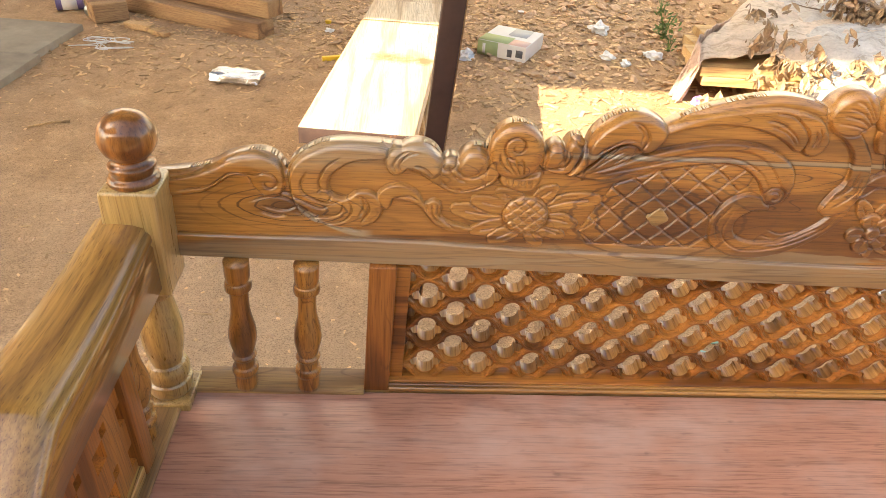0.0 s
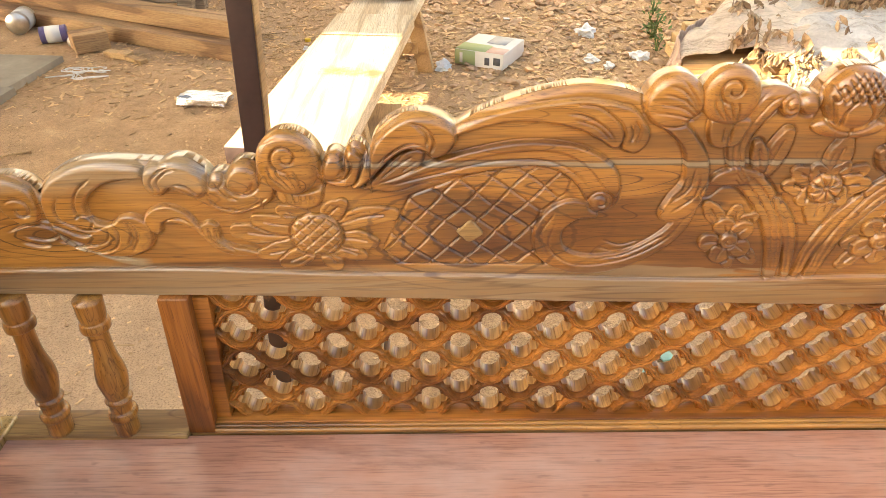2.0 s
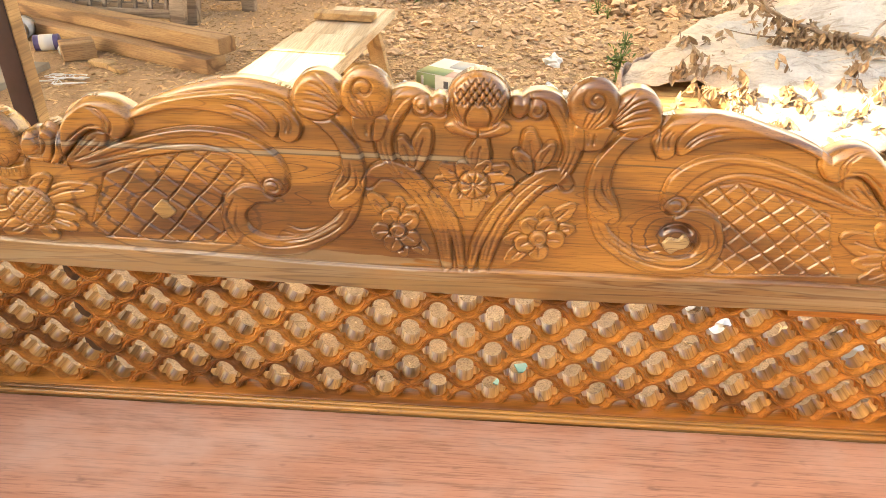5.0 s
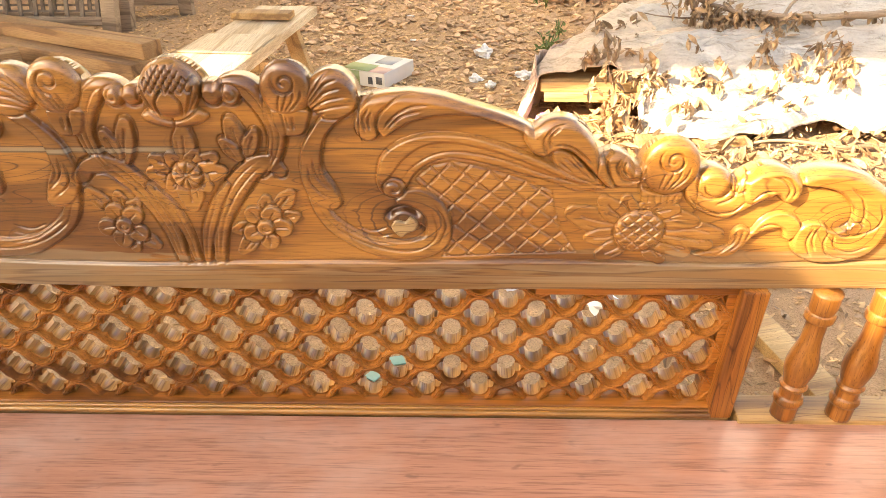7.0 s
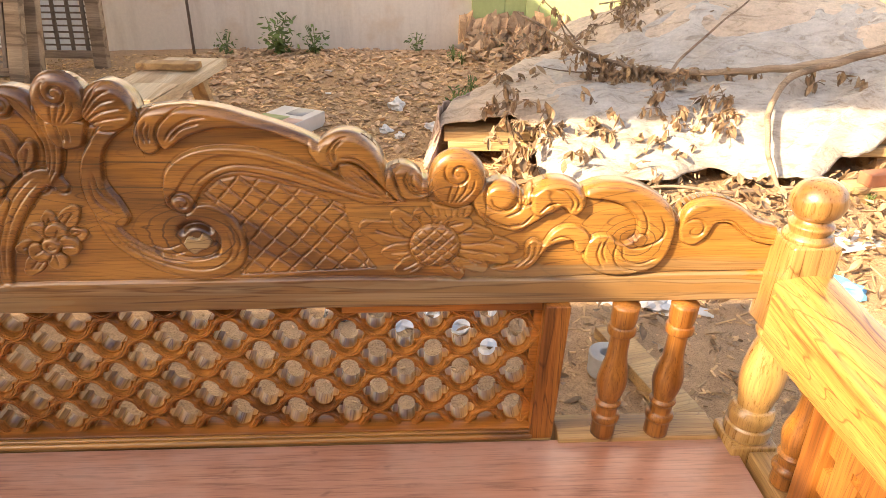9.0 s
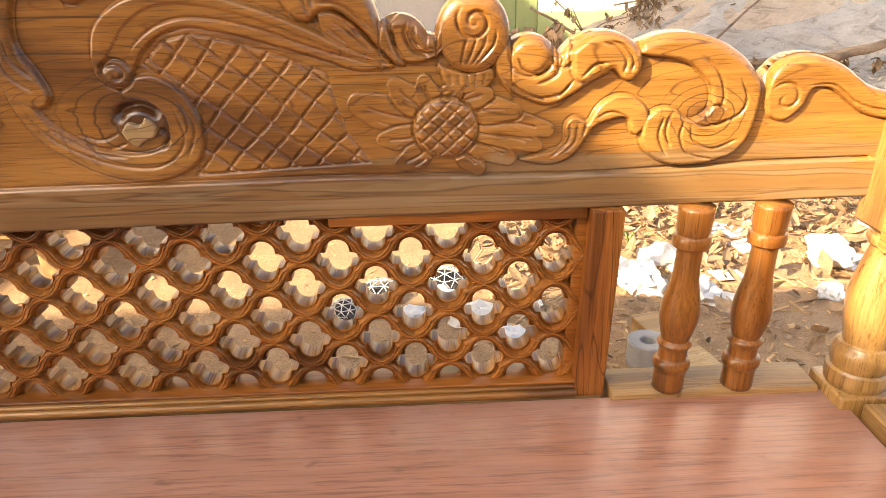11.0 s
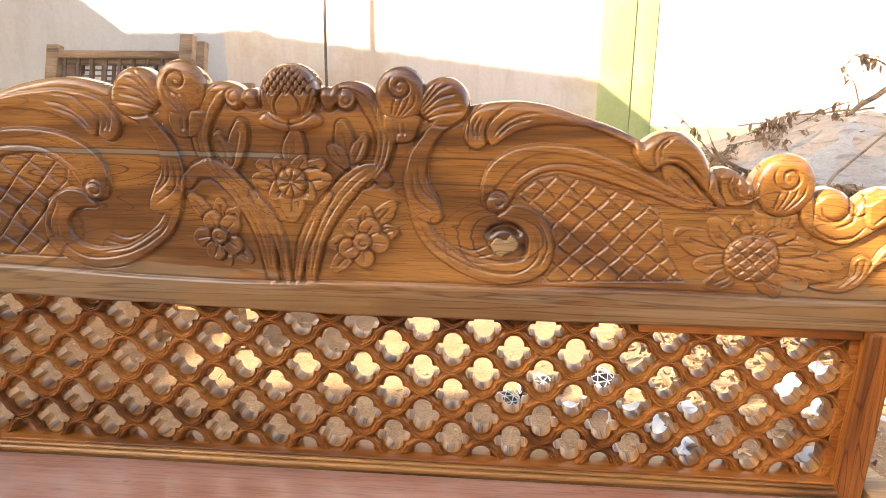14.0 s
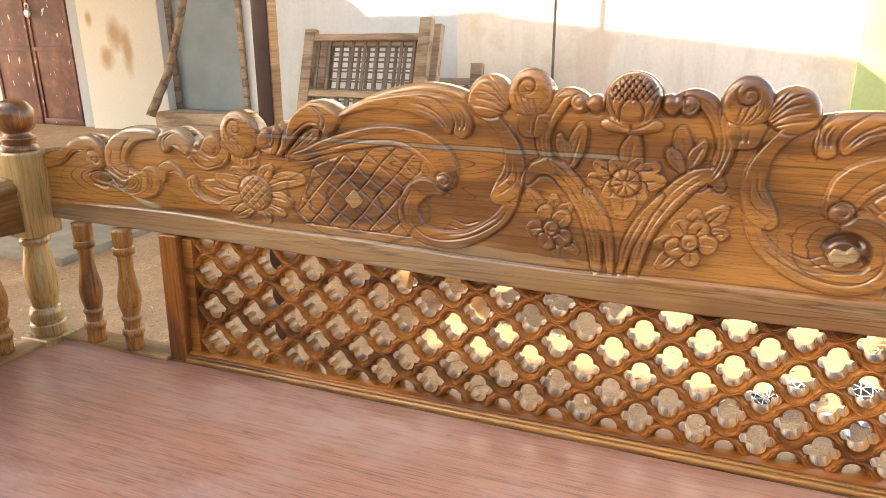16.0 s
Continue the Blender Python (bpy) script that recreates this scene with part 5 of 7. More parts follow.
plaster_cool = wall_material("cool_limewash", (0.66, 0.68, 0.69), (0.55, 0.56, 0.56), (0.60, 0.60, 0.58))
wall_block("wall_northwest", -4.10, -1.962, -0.2, 3.2, plaster_cool, "cool grey limewashed yard wall", WALL + 0.015)
wall_block("wall_north", -1.96, 0.97, -0.2, 3.2, plaster, "stained limewashed plaster yard wall")
wall_block("wall_pier", -6.02, -4.98, -0.2, 3.2, pier_paint, "white pier with rust stains", WALL - 0.12)
wall_block("wall_green_pier", 0.965, 1.208, -0.2, 3.2, green_paint, "pale green painted pier", WALL - 0.066)
wall_block("wall_green_return", 1.211, 1.37, -0.2, 3.2, green_paint, "pale green painted pier edge beside a cracked joint", WALL - 0.06)
wall_block("wall_east", 1.372, 9.0, 0.40, 3.2, white_wall, "bright whitewashed wall", WALL - 0.055, WALL + 0.30)
wall_block("wall_plinth", 1.372, 9.0, -0.2, 0.40, green_paint, "pale green painted plinth", WALL - 0.07, WALL + 0.28)


# Added behind the camera, never in view: warms reflections and bounce on the wood.
wall_block("wall_south", -9.0, 7.0, -0.2, 2.7, bounce_plaster, "unseen ochre plastered wall added to warm the reflected light", -4.6, -4.35)


# ---------------------------------------------------------------- unseen sheets added above the yard to block the sun
def canopy(name, x0, x1, y0, y1, z, skew=0.0):
    bm = bmesh.new()
    n = max(8, int((x1 - x0) / 0.05))
    rows = []
    for y in (y0, y1):
        rows.append([bm.verts.new((x0 + (x1 - x0) * i / n, y + (skew * i / n if y == y1 else 0), z + 0.012 * math.sin(i * 1.9))) for i in range(n + 1)])
    for i in range(n):
        bm.faces.new((rows[0][i], rows[0][i + 1], rows[1][i + 1], rows[1][i]))
    bmesh.ops.solidify(bm, geom=bm.faces[:], thickness=0.004)
    return tagged(part(name, bm, sheet_metal), "unseen corrugated sheet added to block the sun", "canopy", kind="structure")


sheet_metal = plain("dull_sheet_metal", [(0.35, (0.34, 0.33, 0.31)), (0.7, (0.45, 0.43, 0.4))], 5, 0.5, 0.6)
# Added out of view; their edges are set to shape the sun patches.
canopy("canopy_south", -6.6, -1.825, -2.9, -1.05, 2.6)
canopy("canopy_north", -11.0, -3.6, 0.22, 3.6, 2.6)
canopy("canopy_middle", -3.64, -1.46, 0.22, 3.6, 2.57, -0.26)
canopy("canopy_east", -1.98, 0.3, 0.22, 2.7, 2.62)
canopy("canopy_west", -6.6, -4.1, -1.15, 0.32, 2.57)
canopy("canopy_wall", -11.0, -4.85, 3.5, 4.7, 2.63)


# ---------------------------------------------------------------- pole and bench
def pole():
    p = thing("yard_pole", (-0.635, 0.268, 0), "dark painted square pole with chipped edges, leaning a little", "pole")
    lean = Matrix(((1, 0, 0.077, 0), (0, 1, -0.085, 0), (0, 0, 1, 0), (0, 0, 0, 1)))
    shaft = part("shaft", boxed(-0.0145, 0.0145, -0.0145, 0.0145, -0.02, 2.6, 0.0015, lean), pole_paint, p)
    # The pole's thin lit side is put on as a pale strip.
    part("bare_edge", boxed(0.0146, 0.0166, -0.0125, 0.0115, 0.30, 1.9, 0.0005, lean), rough_y, shaft, "pale yellow strip standing in for the lit edge")
    return p


pole()


def bench():
    b = thing("work_bench", (0, 0, 0), "long low plank bench, dusty pale wood in sun", "bench")
    ang = math.atan2(0.20, 1.80)
    m = Matrix.Translation((-0.655, 1.94, 0)) @ Matrix.Rotation(-ang, 4, "Z")
    part("plank", boxed(-0.160, 0.160, -0.92, 0.35, 0.295, 0.345, 0.004, m), bench_wood, b)
    part("plank", boxed(-0.152, 0.148, 0.352, 0.92, 0.297, 0.338, 0.004, m), bench_wood, b)
    # Shade on the near plank end, put in as a thin dark sheet.
    part("plank_end", boxed(-0.159, 0.159, -0.924, -0.9205, 0.296, 0.343, 0.001, m), pole_paint, b, "dark sheet standing in for shade on the plank end")
    part("cleat", boxed(-0.16, 0.12, 0.60, 0.68, 0.345, 0.375, 0.004, m), rough_y, b)
    part("shelf", boxed(-0.04, 0.19, -0.72, -0.20, 0.155, 0.185, 0.004, m), rough_y, b)
    part("patch_board", boxed(-0.155, 0.155, 0.06, 0.34, 0.3455, 0.351, 0.003, m), bench_wood, b)
    for sy in (-0.60, 0.62):
        for sx in (-1, 1):
            mm = m @ Matrix.Translation((sx * 0.11, sy, 0.30)) @ Matrix.Rotation(radians(-sx * 10), 4, "Y") @ Matrix.Rotation(radians(8 if sy > 0 else -8), 4, "X")
            part("leg", boxed(-0.035, 0.035, -0.022, 0.022, -0.31, 0.0, 0.003, mm), rough_y, b)
        part("brace", boxed(-0.13, 0.13, sy - 0.012, sy + 0.012, 0.10, 0.15, 0.003, m), rough_y, b)
    return b


bench()

# ---------------------------------------------------------------- loose stuff on the ground
def stuff(name, solids, material, label, category):
    """Many small solids in one mesh: each is (vertices, faces)."""
    verts, faces = [], []
    for v, f in solids:
        o = len(verts)
        verts += [tuple(p) for p in v]
        faces += [tuple(i + o for i in q) for q in f]
    me = bpy.data.meshes.new(name)
    me.from_pydata(verts, [], faces)
    me.update()
    ob = part_mesh(name, me, material, smooth=False)
    return tagged(ob, label, category, kind="stuff")


STONE_V = [Vector(v).normalized() for v in ((1, 0.2, 0.1), (-1, 0.1, 0), (0.1, 1, 0.1), (0, -1, 0.2), (0.1, 0, 1), (0, 0.1, -1), (0.7, 0.7, 0.5), (-0.7, 0.6, 0.5), (-0.6, -0.7, 0.5), (0.7, -0.6, 0.5))]
STONE_F = [(4, 6, 7), (4, 7, 8), (4, 8, 9), (4, 9, 6), (0, 6, 9), (0, 2, 6), (2, 7, 6), (1, 7, 2), (1, 8, 7), (3, 8, 1), (3, 9, 8), (0, 9, 3), (0, 5, 2), (2, 5, 1), (1, 5, 3), (3, 5, 0)]
BOX_F = [(0, 1, 3, 2), (4, 6, 7, 5), (0, 4, 5, 1), (2, 3, 7, 6), (0, 2, 6, 4), (1, 5, 7, 3)]


def stone(rng, x, y, size, flat=0.6):
    z = ground_height(x, y)
    m = Matrix.Translation((x, y, z + size * flat * 0.35)) @ Euler((rng.uniform(-0.4, 0.4), rng.uniform(-0.4, 0.4), rng.uniform(0, 6.3))).to_matrix().to_4x4()
    sx, sy, sz = size * rng.uniform(0.6, 1.3), size * rng.uniform(0.5, 1.0), size * flat * rng.uniform(0.6, 1.1)
    return [m @ Vector((v.x * sx * rng.uniform(0.8, 1.2), v.y * sy * rng.uniform(0.8, 1.2), v.z * sz)) for v in STONE_V], STONE_F


def chip(rng, x, y, ln, wd, th, z=None, tilt=0.25):
    z = ground_height(x, y) if z is None else z
    m = Matrix.Translation((x, y, z + th)) @ Euler((rng.uniform(-tilt, tilt), rng.uniform(-tilt, tilt), rng.uniform(0, 6.3))).to_matrix().to_4x4()
    t = rng.uniform(0.3, 1.0)
    v = [m @ Vector((sx * ln / 2, sy * wd / 2 * (t if sx > 0 else 1), sz * th / 2)) for sx in (-1, 1) for sy in (-1, 1) for sz in (-1, 1)]
    return v, BOX_F


def dry_leaf(rng, x, y, z, size, hang=False):
    """A curled dead leaf: a folded, bent blade."""
    e = Euler((rng.uniform(-0.9, 0.9), rng.uniform(-0.9, 0.9), rng.uniform(0, 6.3))) if not hang else Euler((rng.uniform(-0.7, 0.7), rng.uniform(0.9, 2.0), rng.uniform(0, 6.3)))
    m = Matrix.Translation((x, y, z)) @ e.to_matrix().to_4x4()
    curl, fold = rng.uniform(0.3, 1.3), rng.uniform(0.2, 0.9)
    v = []
    for i, (t, w) in enumerate(((0.0, 0.03), (0.25, 0.2), (0.5, 0.27), (0.75, 0.18), (1.0, 0.01))):
        a = curl * (t - 0.3)
        cx, cz = size * (math.sin(a) / curl), size * (1 - math.cos(a)) / curl
        for s in (-1, 0, 1):
            v.append(m @ Vector((cx, s * w * size * math.cos(fold), cz + abs(s) * w * size * math.sin(fold))))
    f = []
    for i in range(4):
        for s in range(2):
            a = i * 3 + s
            f.append((a, a + 1, a + 4, a + 3))
    return v, f


rng = random.Random(11)
stone_mat = plain("rubble_stone", [(0.3, (0.42, 0.27, 0.155)), (0.55, (0.60, 0.41, 0.25)), (0.75, (0.72, 0.57, 0.40))], 30, 0.9, per_island=0.65)
chip_mat = plain("wood_chips", [(0.3, (0.44, 0.28, 0.14)), (0.6, (0.62, 0.43, 0.23)), (0.8, (0.74, 0.56, 0.33))], 40, 0.85, per_island=0.70)
leaf_mat = plain("dead_leaves", [(0.3, (0.24, 0.15, 0.085)), (0.55, (0.39, 0.27, 0.155)), (0.75, (0.53, 0.40, 0.26))], 50, 0.7, per_island=0.7)

rub = []
for _ in range(2600):
    x, y = rng.uniform(-1.0, 1.7), 2.35 + 2.45 * rng.random() ** 0.8
    rub.append(stone(rng, x, y, rng.choice((0.008, 0.010, 0.013, 0.016, 0.022, 0.03)) * rng.uniform(0.7, 1.3)))
for _ in range(900):
    x, y = rng.uniform(-3.2, 3.0), rng.uniform(0.2, 4.7)
    rub.append(stone(rng, x, y, rng.uniform(0.003, 0.009)))
for _ in range(140):
    x, y = rng.uniform(-0.9, 1.2), rng.uniform(3.2, 4.7)
    rub.append(stone(rng, x, y, rng.uniform(0.02, 0.045), 0.5))
stuff("rubble", rub, stone_mat, "brown rubble stones strewn before the wall", "stones")
chips = []
for _ in range(4200):
    x, y = rng.uniform(-2.3, 1.1), 2.0 + 2.6 * rng.random() ** 0.9
    if rng.random() < (2.35 - y) * 3 * (x < -0.9):
        continue
    chips.append(chip(rng, x, y, rng.uniform(0.012, 0.045), rng.uniform(0.006, 0.018), rng.uniform(0.001, 0.004), None, 0.4))
for _ in range(1500):
    x = rng.gauss(-1.2, 0.65)
    y = rng.gauss(2.95, 0.35)
    chips.append(chip(rng, x, y, rng.uniform(0.012, 0.05), rng.uniform(0.004, 0.016), rng.uniform(0.001, 0.004)))
for _ in range(1700):
    x, y = rng.uniform(-0.9, 1.0), rng.uniform(1.7, 3.6)
    chips.append(chip(rng, x, y, rng.uniform(0.012, 0.055), rng.uniform(0.006, 0.024), rng.uniform(0.001, 0.005)))
for _ in range(2200):
    x, y = rng.uniform(-2.6, 1.9), rng.uniform(0.15, 2.5)
    chips.append(chip(rng, x, y, rng.uniform(0.004, 0.014), rng.uniform(0.003, 0.008), rng.uniform(0.001, 0.003)))
for _ in range(900):
    x, y = rng.uniform(0.6, 2.0), rng.uniform(0.35, 1.7)
    chips.append(chip(rng, x, y, rng.uniform(0.008, 0.035), rng.uniform(0.004, 0.012), rng.uniform(0.001, 0.004), None, 0.4))
for _ in range(500):
    x, y = rng.uniform(0.6, 2.4), rng.uniform(0.9, 2.0)
    chips.append(chip(rng, x, y, rng.uniform(0.03, 0.12), rng.uniform(0.003, 0.006), rng.uniform(0.002, 0.004), None, 0.5))
for _ in range(420):
    x, y = rng.uniform(-2.6, 1.6), rng.uniform(0.15, 2.3)
    chips.append(chip(rng, x, y, rng.uniform(0.008, 0.05), rng.uniform(0.003, 0.007), rng.uniform(0.001, 0.003)))
stuff("wood_chips", chips, chip_mat, "splinters and shavings of wood on the earth", "wood chips")


# ---------------------------------------------------------------- the covered heap of planks
def heap_top(x, y):
    """The cover of the plank heap: low in front, rising to a mound behind."""
    edge = np.clip((x - 0.70) / 0.35, 0, 1)
    front = np.clip((y - 1.92) / 0.22, 0, 1)
    base = 0.06 + 0.19 * front ** 0.8 + 0.06 * np.clip((y - 2.1) / 0.5, 0, 1)
    mound = 0.28 * np.exp(-(((x - 2.35) / 0.85) ** 4 + ((y - 3.05) / 0.42) ** 4))
    fold = 0.008 * np.sin(5 * x + 4 * y) + 0.004 * np.sin(11 * x - 12 * y + 1)
    return (base + mound) * (0.84 + 0.16 * edge) + fold * (0.4 + edge)


def cloth_material(name, base, tint, rough=0.6):
    m, nt, b = mat_new(name)
    vec = placed(nt)
    big = spot(nt, vec, 3.0, 6.0, 0.6)
    fine = spot(nt, vec, 90.0, 3.0, 0.6)
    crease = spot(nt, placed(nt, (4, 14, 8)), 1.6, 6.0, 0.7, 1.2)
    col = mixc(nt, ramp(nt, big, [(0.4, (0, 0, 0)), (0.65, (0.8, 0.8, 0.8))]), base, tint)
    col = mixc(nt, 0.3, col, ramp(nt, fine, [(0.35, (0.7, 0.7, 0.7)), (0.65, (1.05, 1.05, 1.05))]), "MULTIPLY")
    # Colour runs darker in the crease hollows and paler on their ridges.
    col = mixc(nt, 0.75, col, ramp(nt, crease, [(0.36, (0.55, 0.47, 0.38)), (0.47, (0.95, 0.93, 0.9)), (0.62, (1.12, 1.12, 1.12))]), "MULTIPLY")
    nt.links.new(col, b.inputs["Base Color"])
    b.inputs["Roughness"].default_value = rough
    small = spot(nt, placed(nt, (9, 40, 26)), 1.3, 5.0, 0.65, 1.5)
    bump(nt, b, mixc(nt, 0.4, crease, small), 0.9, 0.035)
    return m


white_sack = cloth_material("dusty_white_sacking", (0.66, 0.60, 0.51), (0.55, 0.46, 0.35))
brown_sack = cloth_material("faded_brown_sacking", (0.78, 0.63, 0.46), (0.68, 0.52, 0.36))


def folds(x, y, seed):
    """Long pulled folds and small wrinkles of a tarpaulin."""
    out = np.zeros(x.shape)
    for i in np.ndindex(x.shape):
        q = Vector((x[i] * 1.5 + seed, y[i] * 4.0 - x[i] * 1.2, seed))
        w = q + 0.5 * noise.noise_vector(q * 0.8)
        out[i] = 0.022 * (1 - abs(noise.noise(w)) * 2.2) + 0.016 * (1 - abs(noise.noise(w * 2.6)) * 2.4) + 0.010 * (1 - abs(noise.noise(w * 6.1)) * 2.4)
    return out


def sheet(name, x0, x1, y0, y1, lift, material, label, skew=0.0, hem=0.03, seed=0):
    nx, ny = 170, 110
    u, v = np.meshgrid(np.linspace(0, 1, nx), np.linspace(0, 1, ny))
    r = np.random.RandomState(seed)
    wob = sum(np.sin(u * k * 6.3 + r.rand() * 6) * hem / k for k in (1, 2, 3, 5, 8))
    x = x0 + (x1 - x0) * u + skew * v
    y = y0 + (y1 - y0) * v + wob * (1 - v) + 0.5 * wob * v
    x += sum(np.sin(v * k * 6.3 + r.rand() * 6) * 0.05 / k for k in (1, 2, 4, 7)) * (1 - u) ** 2
    z = heap_top(x, y) + lift
    drop = np.clip(1 - v / 0.07, 0, 1)
    z -= drop ** 1.5 * 0.03
    side = np.clip(1 - u / 0.05, 0, 1) + np.clip((u - 0.95) / 0.05, 0, 1)
    z -= side ** 1.5 * (0.05 if x0 > 0.8 else 0.08)
    crease = folds(x, y, seed)
    z += (1.35 if y0 < 2 else 1.0) * crease * np.clip(v * 6 + 0.5, 0.5, 1) - 0.012
    y += 0.6 * (crease - 0.015) * (1 - v)
    me = grid_mesh(name, np.stack([x, y, z], -1))
    ob = part_mesh(name, me, material)
    md = ob.modifiers.new("thick", "SOLIDIFY")
    md.thickness = 0.003
    return tagged(ob, label, "sacking")


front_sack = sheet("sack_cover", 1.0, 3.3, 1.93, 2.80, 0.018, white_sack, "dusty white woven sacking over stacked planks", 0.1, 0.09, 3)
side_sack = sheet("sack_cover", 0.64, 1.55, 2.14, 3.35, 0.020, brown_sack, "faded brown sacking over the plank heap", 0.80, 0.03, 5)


def hanging_side(parent):
    """The end of the cover, hanging in folds from the heap to the ground."""
    line = spline(((0.645, 2.16), (0.635, 2.20), (0.66, 2.28), (0.78, 2.44), (0.98, 2.66), (1.22, 2.94), (1.48, 3.24)), 24)
    n = len(line)
    rows = 22
    co = np.zeros((rows, n, 3))
    way = np.gradient(line, axis=0)
    way /= np.linalg.norm(way, axis=1)[:, None]
    for j in range(rows):
        v = j / (rows - 1)
        for i, (x, y) in enumerate(line):
            fold = noise.noise(Vector((i * 0.13, v * 0.9, 4.0))) + 0.5 * noise.noise(Vector((i * 0.31, v * 2.0, 9.0)))
            out = 0.015 + 0.055 * v ** 1.6 + 0.030 * fold * (0.25 + v)
            px, py = x - way[i, 1] * out, y + way[i, 0] * out * 0.5
            lift = 0.07 * np.clip((i - 6) / 14, 0, 1)
            top = 0.185 + lift + 0.012 * fold
            co[j, i] = (px, py, top * (1 - v) + 0.004)
    ob = part_mesh("hanging_side", grid_mesh("hanging_side", co), pink_sack, parent, "pinkish sacking hanging in folds to the earth")
    md = ob.modifiers.new("thick", "SOLIDIFY")
    md.thickness = 0.003


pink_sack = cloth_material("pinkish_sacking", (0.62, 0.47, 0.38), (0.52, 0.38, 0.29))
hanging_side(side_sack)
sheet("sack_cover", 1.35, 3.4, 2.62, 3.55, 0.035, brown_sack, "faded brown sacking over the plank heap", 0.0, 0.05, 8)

def printing(sack, x0, x1, y0, y1, rows):
    """Worn printed lines on the sacking, as short strips lying on the cloth."""
    for k in range(rows):
        bm = bmesh.new()
        x = x0
        while x < x1:
            w = rng.uniform(0.010, 0.028)
            h = 0.022
            t = (x - x0) / (x1 - x0)
            c = []
            for dx, dy in ((0, 0), (w, 0), (w, h), (0, h)):
                px, py = x + dx, y0 + (y1 - y0) * t + 0.045 * k + dy
                c.append((px, py, float(heap_top(np.array(px), np.array(py))) + float(folds(np.array([px]), np.array([py]), 3)[0]) + 0.006))
            bm.faces.new([bm.verts.new(q) for q in c])
            x += w + rng.uniform(0.006, 0.012)
        part("printed_line", bm, print_blue, sack, "faded blue printed line")


print_blue = plain("faded_blue_print", [(0.3, (0.16, 0.18, 0.26)), (0.7, (0.34, 0.35, 0.4))], 40, 0.8)
printing(front_sack, 1.68, 2.08, 2.22, 2.30, 2)

stack_wood = wood("stacked_plank", "X", light=(0.6, 0.42, 0.2), mid=(0.52, 0.34, 0.15), dark=(0.28, 0.16, 0.07), coat=0.0, rough=0.7)


def plank(name, loc, size, rz, material, label, tilt=0.0, category="plank", group=""):
    ob = part(name, boxed(-size[0] / 2, size[0] / 2, -size[1] / 2, size[1] / 2, 0, size[2], min(size) * 0.08), material)
    ob.matrix_world = pose(*loc, 0, tilt, rz)
    return tagged(ob, label, category, group)


for k, (x, y, z, ln, rz) in enumerate(((1.77, 2.24, 0.080, 2.2, -4), (1.76, 2.27, 0.123, 2.22, -2.5), (2.0, 2.75, 0.06, 2.4, 3), (2.0, 2.75, 0.103, 2.3, 2))):
    plank("stacked_plank", (x, y, z), (ln, 0.30, 0.041), rz, stack_wood, "pale sawn plank in a covered stack", group="stacked planks")
for x in (0.95, 1.7, 2.5):
    plank("bearer", (x, 2.5, -0.005), (0.08, 0.9, 0.078), 2 * x, beam_x, "rough bearer under stacked planks", category="timber", group="bearers")


# ---------------------------------------------------------------- branches and dead leaves
def branch(label, *limbs):
    b = thing("dry_branch", (0, 0, 0), label, "branch")
    for pts, r0, r1 in limbs:
        p = spline(pts, 8)
        bm = tube(bmesh.new(), [Vector(q) + Vector((noise.noise(Vector(q) * 9), noise.noise(Vector(q) * 9 + Vector((5, 0, 0))), noise.noise(Vector(q) * 9 + Vector((0, 7, 0))))) * 0.012 for q in p], list(np.linspace(r0, r1, len(p))), 7)
        part("limb", bm, bark, b)
    return b


A = ((3.1, 2.45, 0.58), (2.63, 2.40, 0.46), (2.28, 2.38, 0.40), (2.0, 2.36, 0.37), (1.66, 2.38, 0.37), (1.47, 2.40, 0.39), (1.25, 2.42, 0.46), (0.98, 2.44, 0.62))
branch("dry grey branch lying over the sacking", (A, 0.024, 0.005),
       (((1.30, 2.41, 0.44), (1.20, 2.36, 0.50), (1.12, 2.30, 0.62)), 0.006, 0.002), (((1.66, 2.38, 0.37), (1.74, 2.42, 0.44), (1.90, 2.46, 0.58), (2.05, 2.50, 0.70)), 0.008, 0.003),
       (((1.47, 2.40, 0.36), (1.30, 2.45, 0.35), (1.10, 2.42, 0.38)), 0.007, 0.002), (((1.20, 2.42, 0.49), (1.32, 2.45, 0.55), (1.50, 2.50, 0.56)), 0.004, 0.001))
branch("forked dry branch hooked to the ground", (((2.75, 2.34, 0.52), (2.40, 2.27, 0.44), (2.16, 2.20, 0.40), (2.02, 2.10, 0.34), (1.95, 1.98, 0.24), (1.92, 1.86, 0.12), (1.95, 1.78, 0.02)), 0.019, 0.008),
       (((1.95, 1.80, 0.03), (1.75, 1.80, 0.03), (1.50, 1.80, 0.05), (1.30, 1.78, 0.03)), 0.010, 0.004), (((1.95, 1.80, 0.05), (2.1, 1.76, 0.06), (2.2, 1.7, 0.02)), 0.008, 0.003))
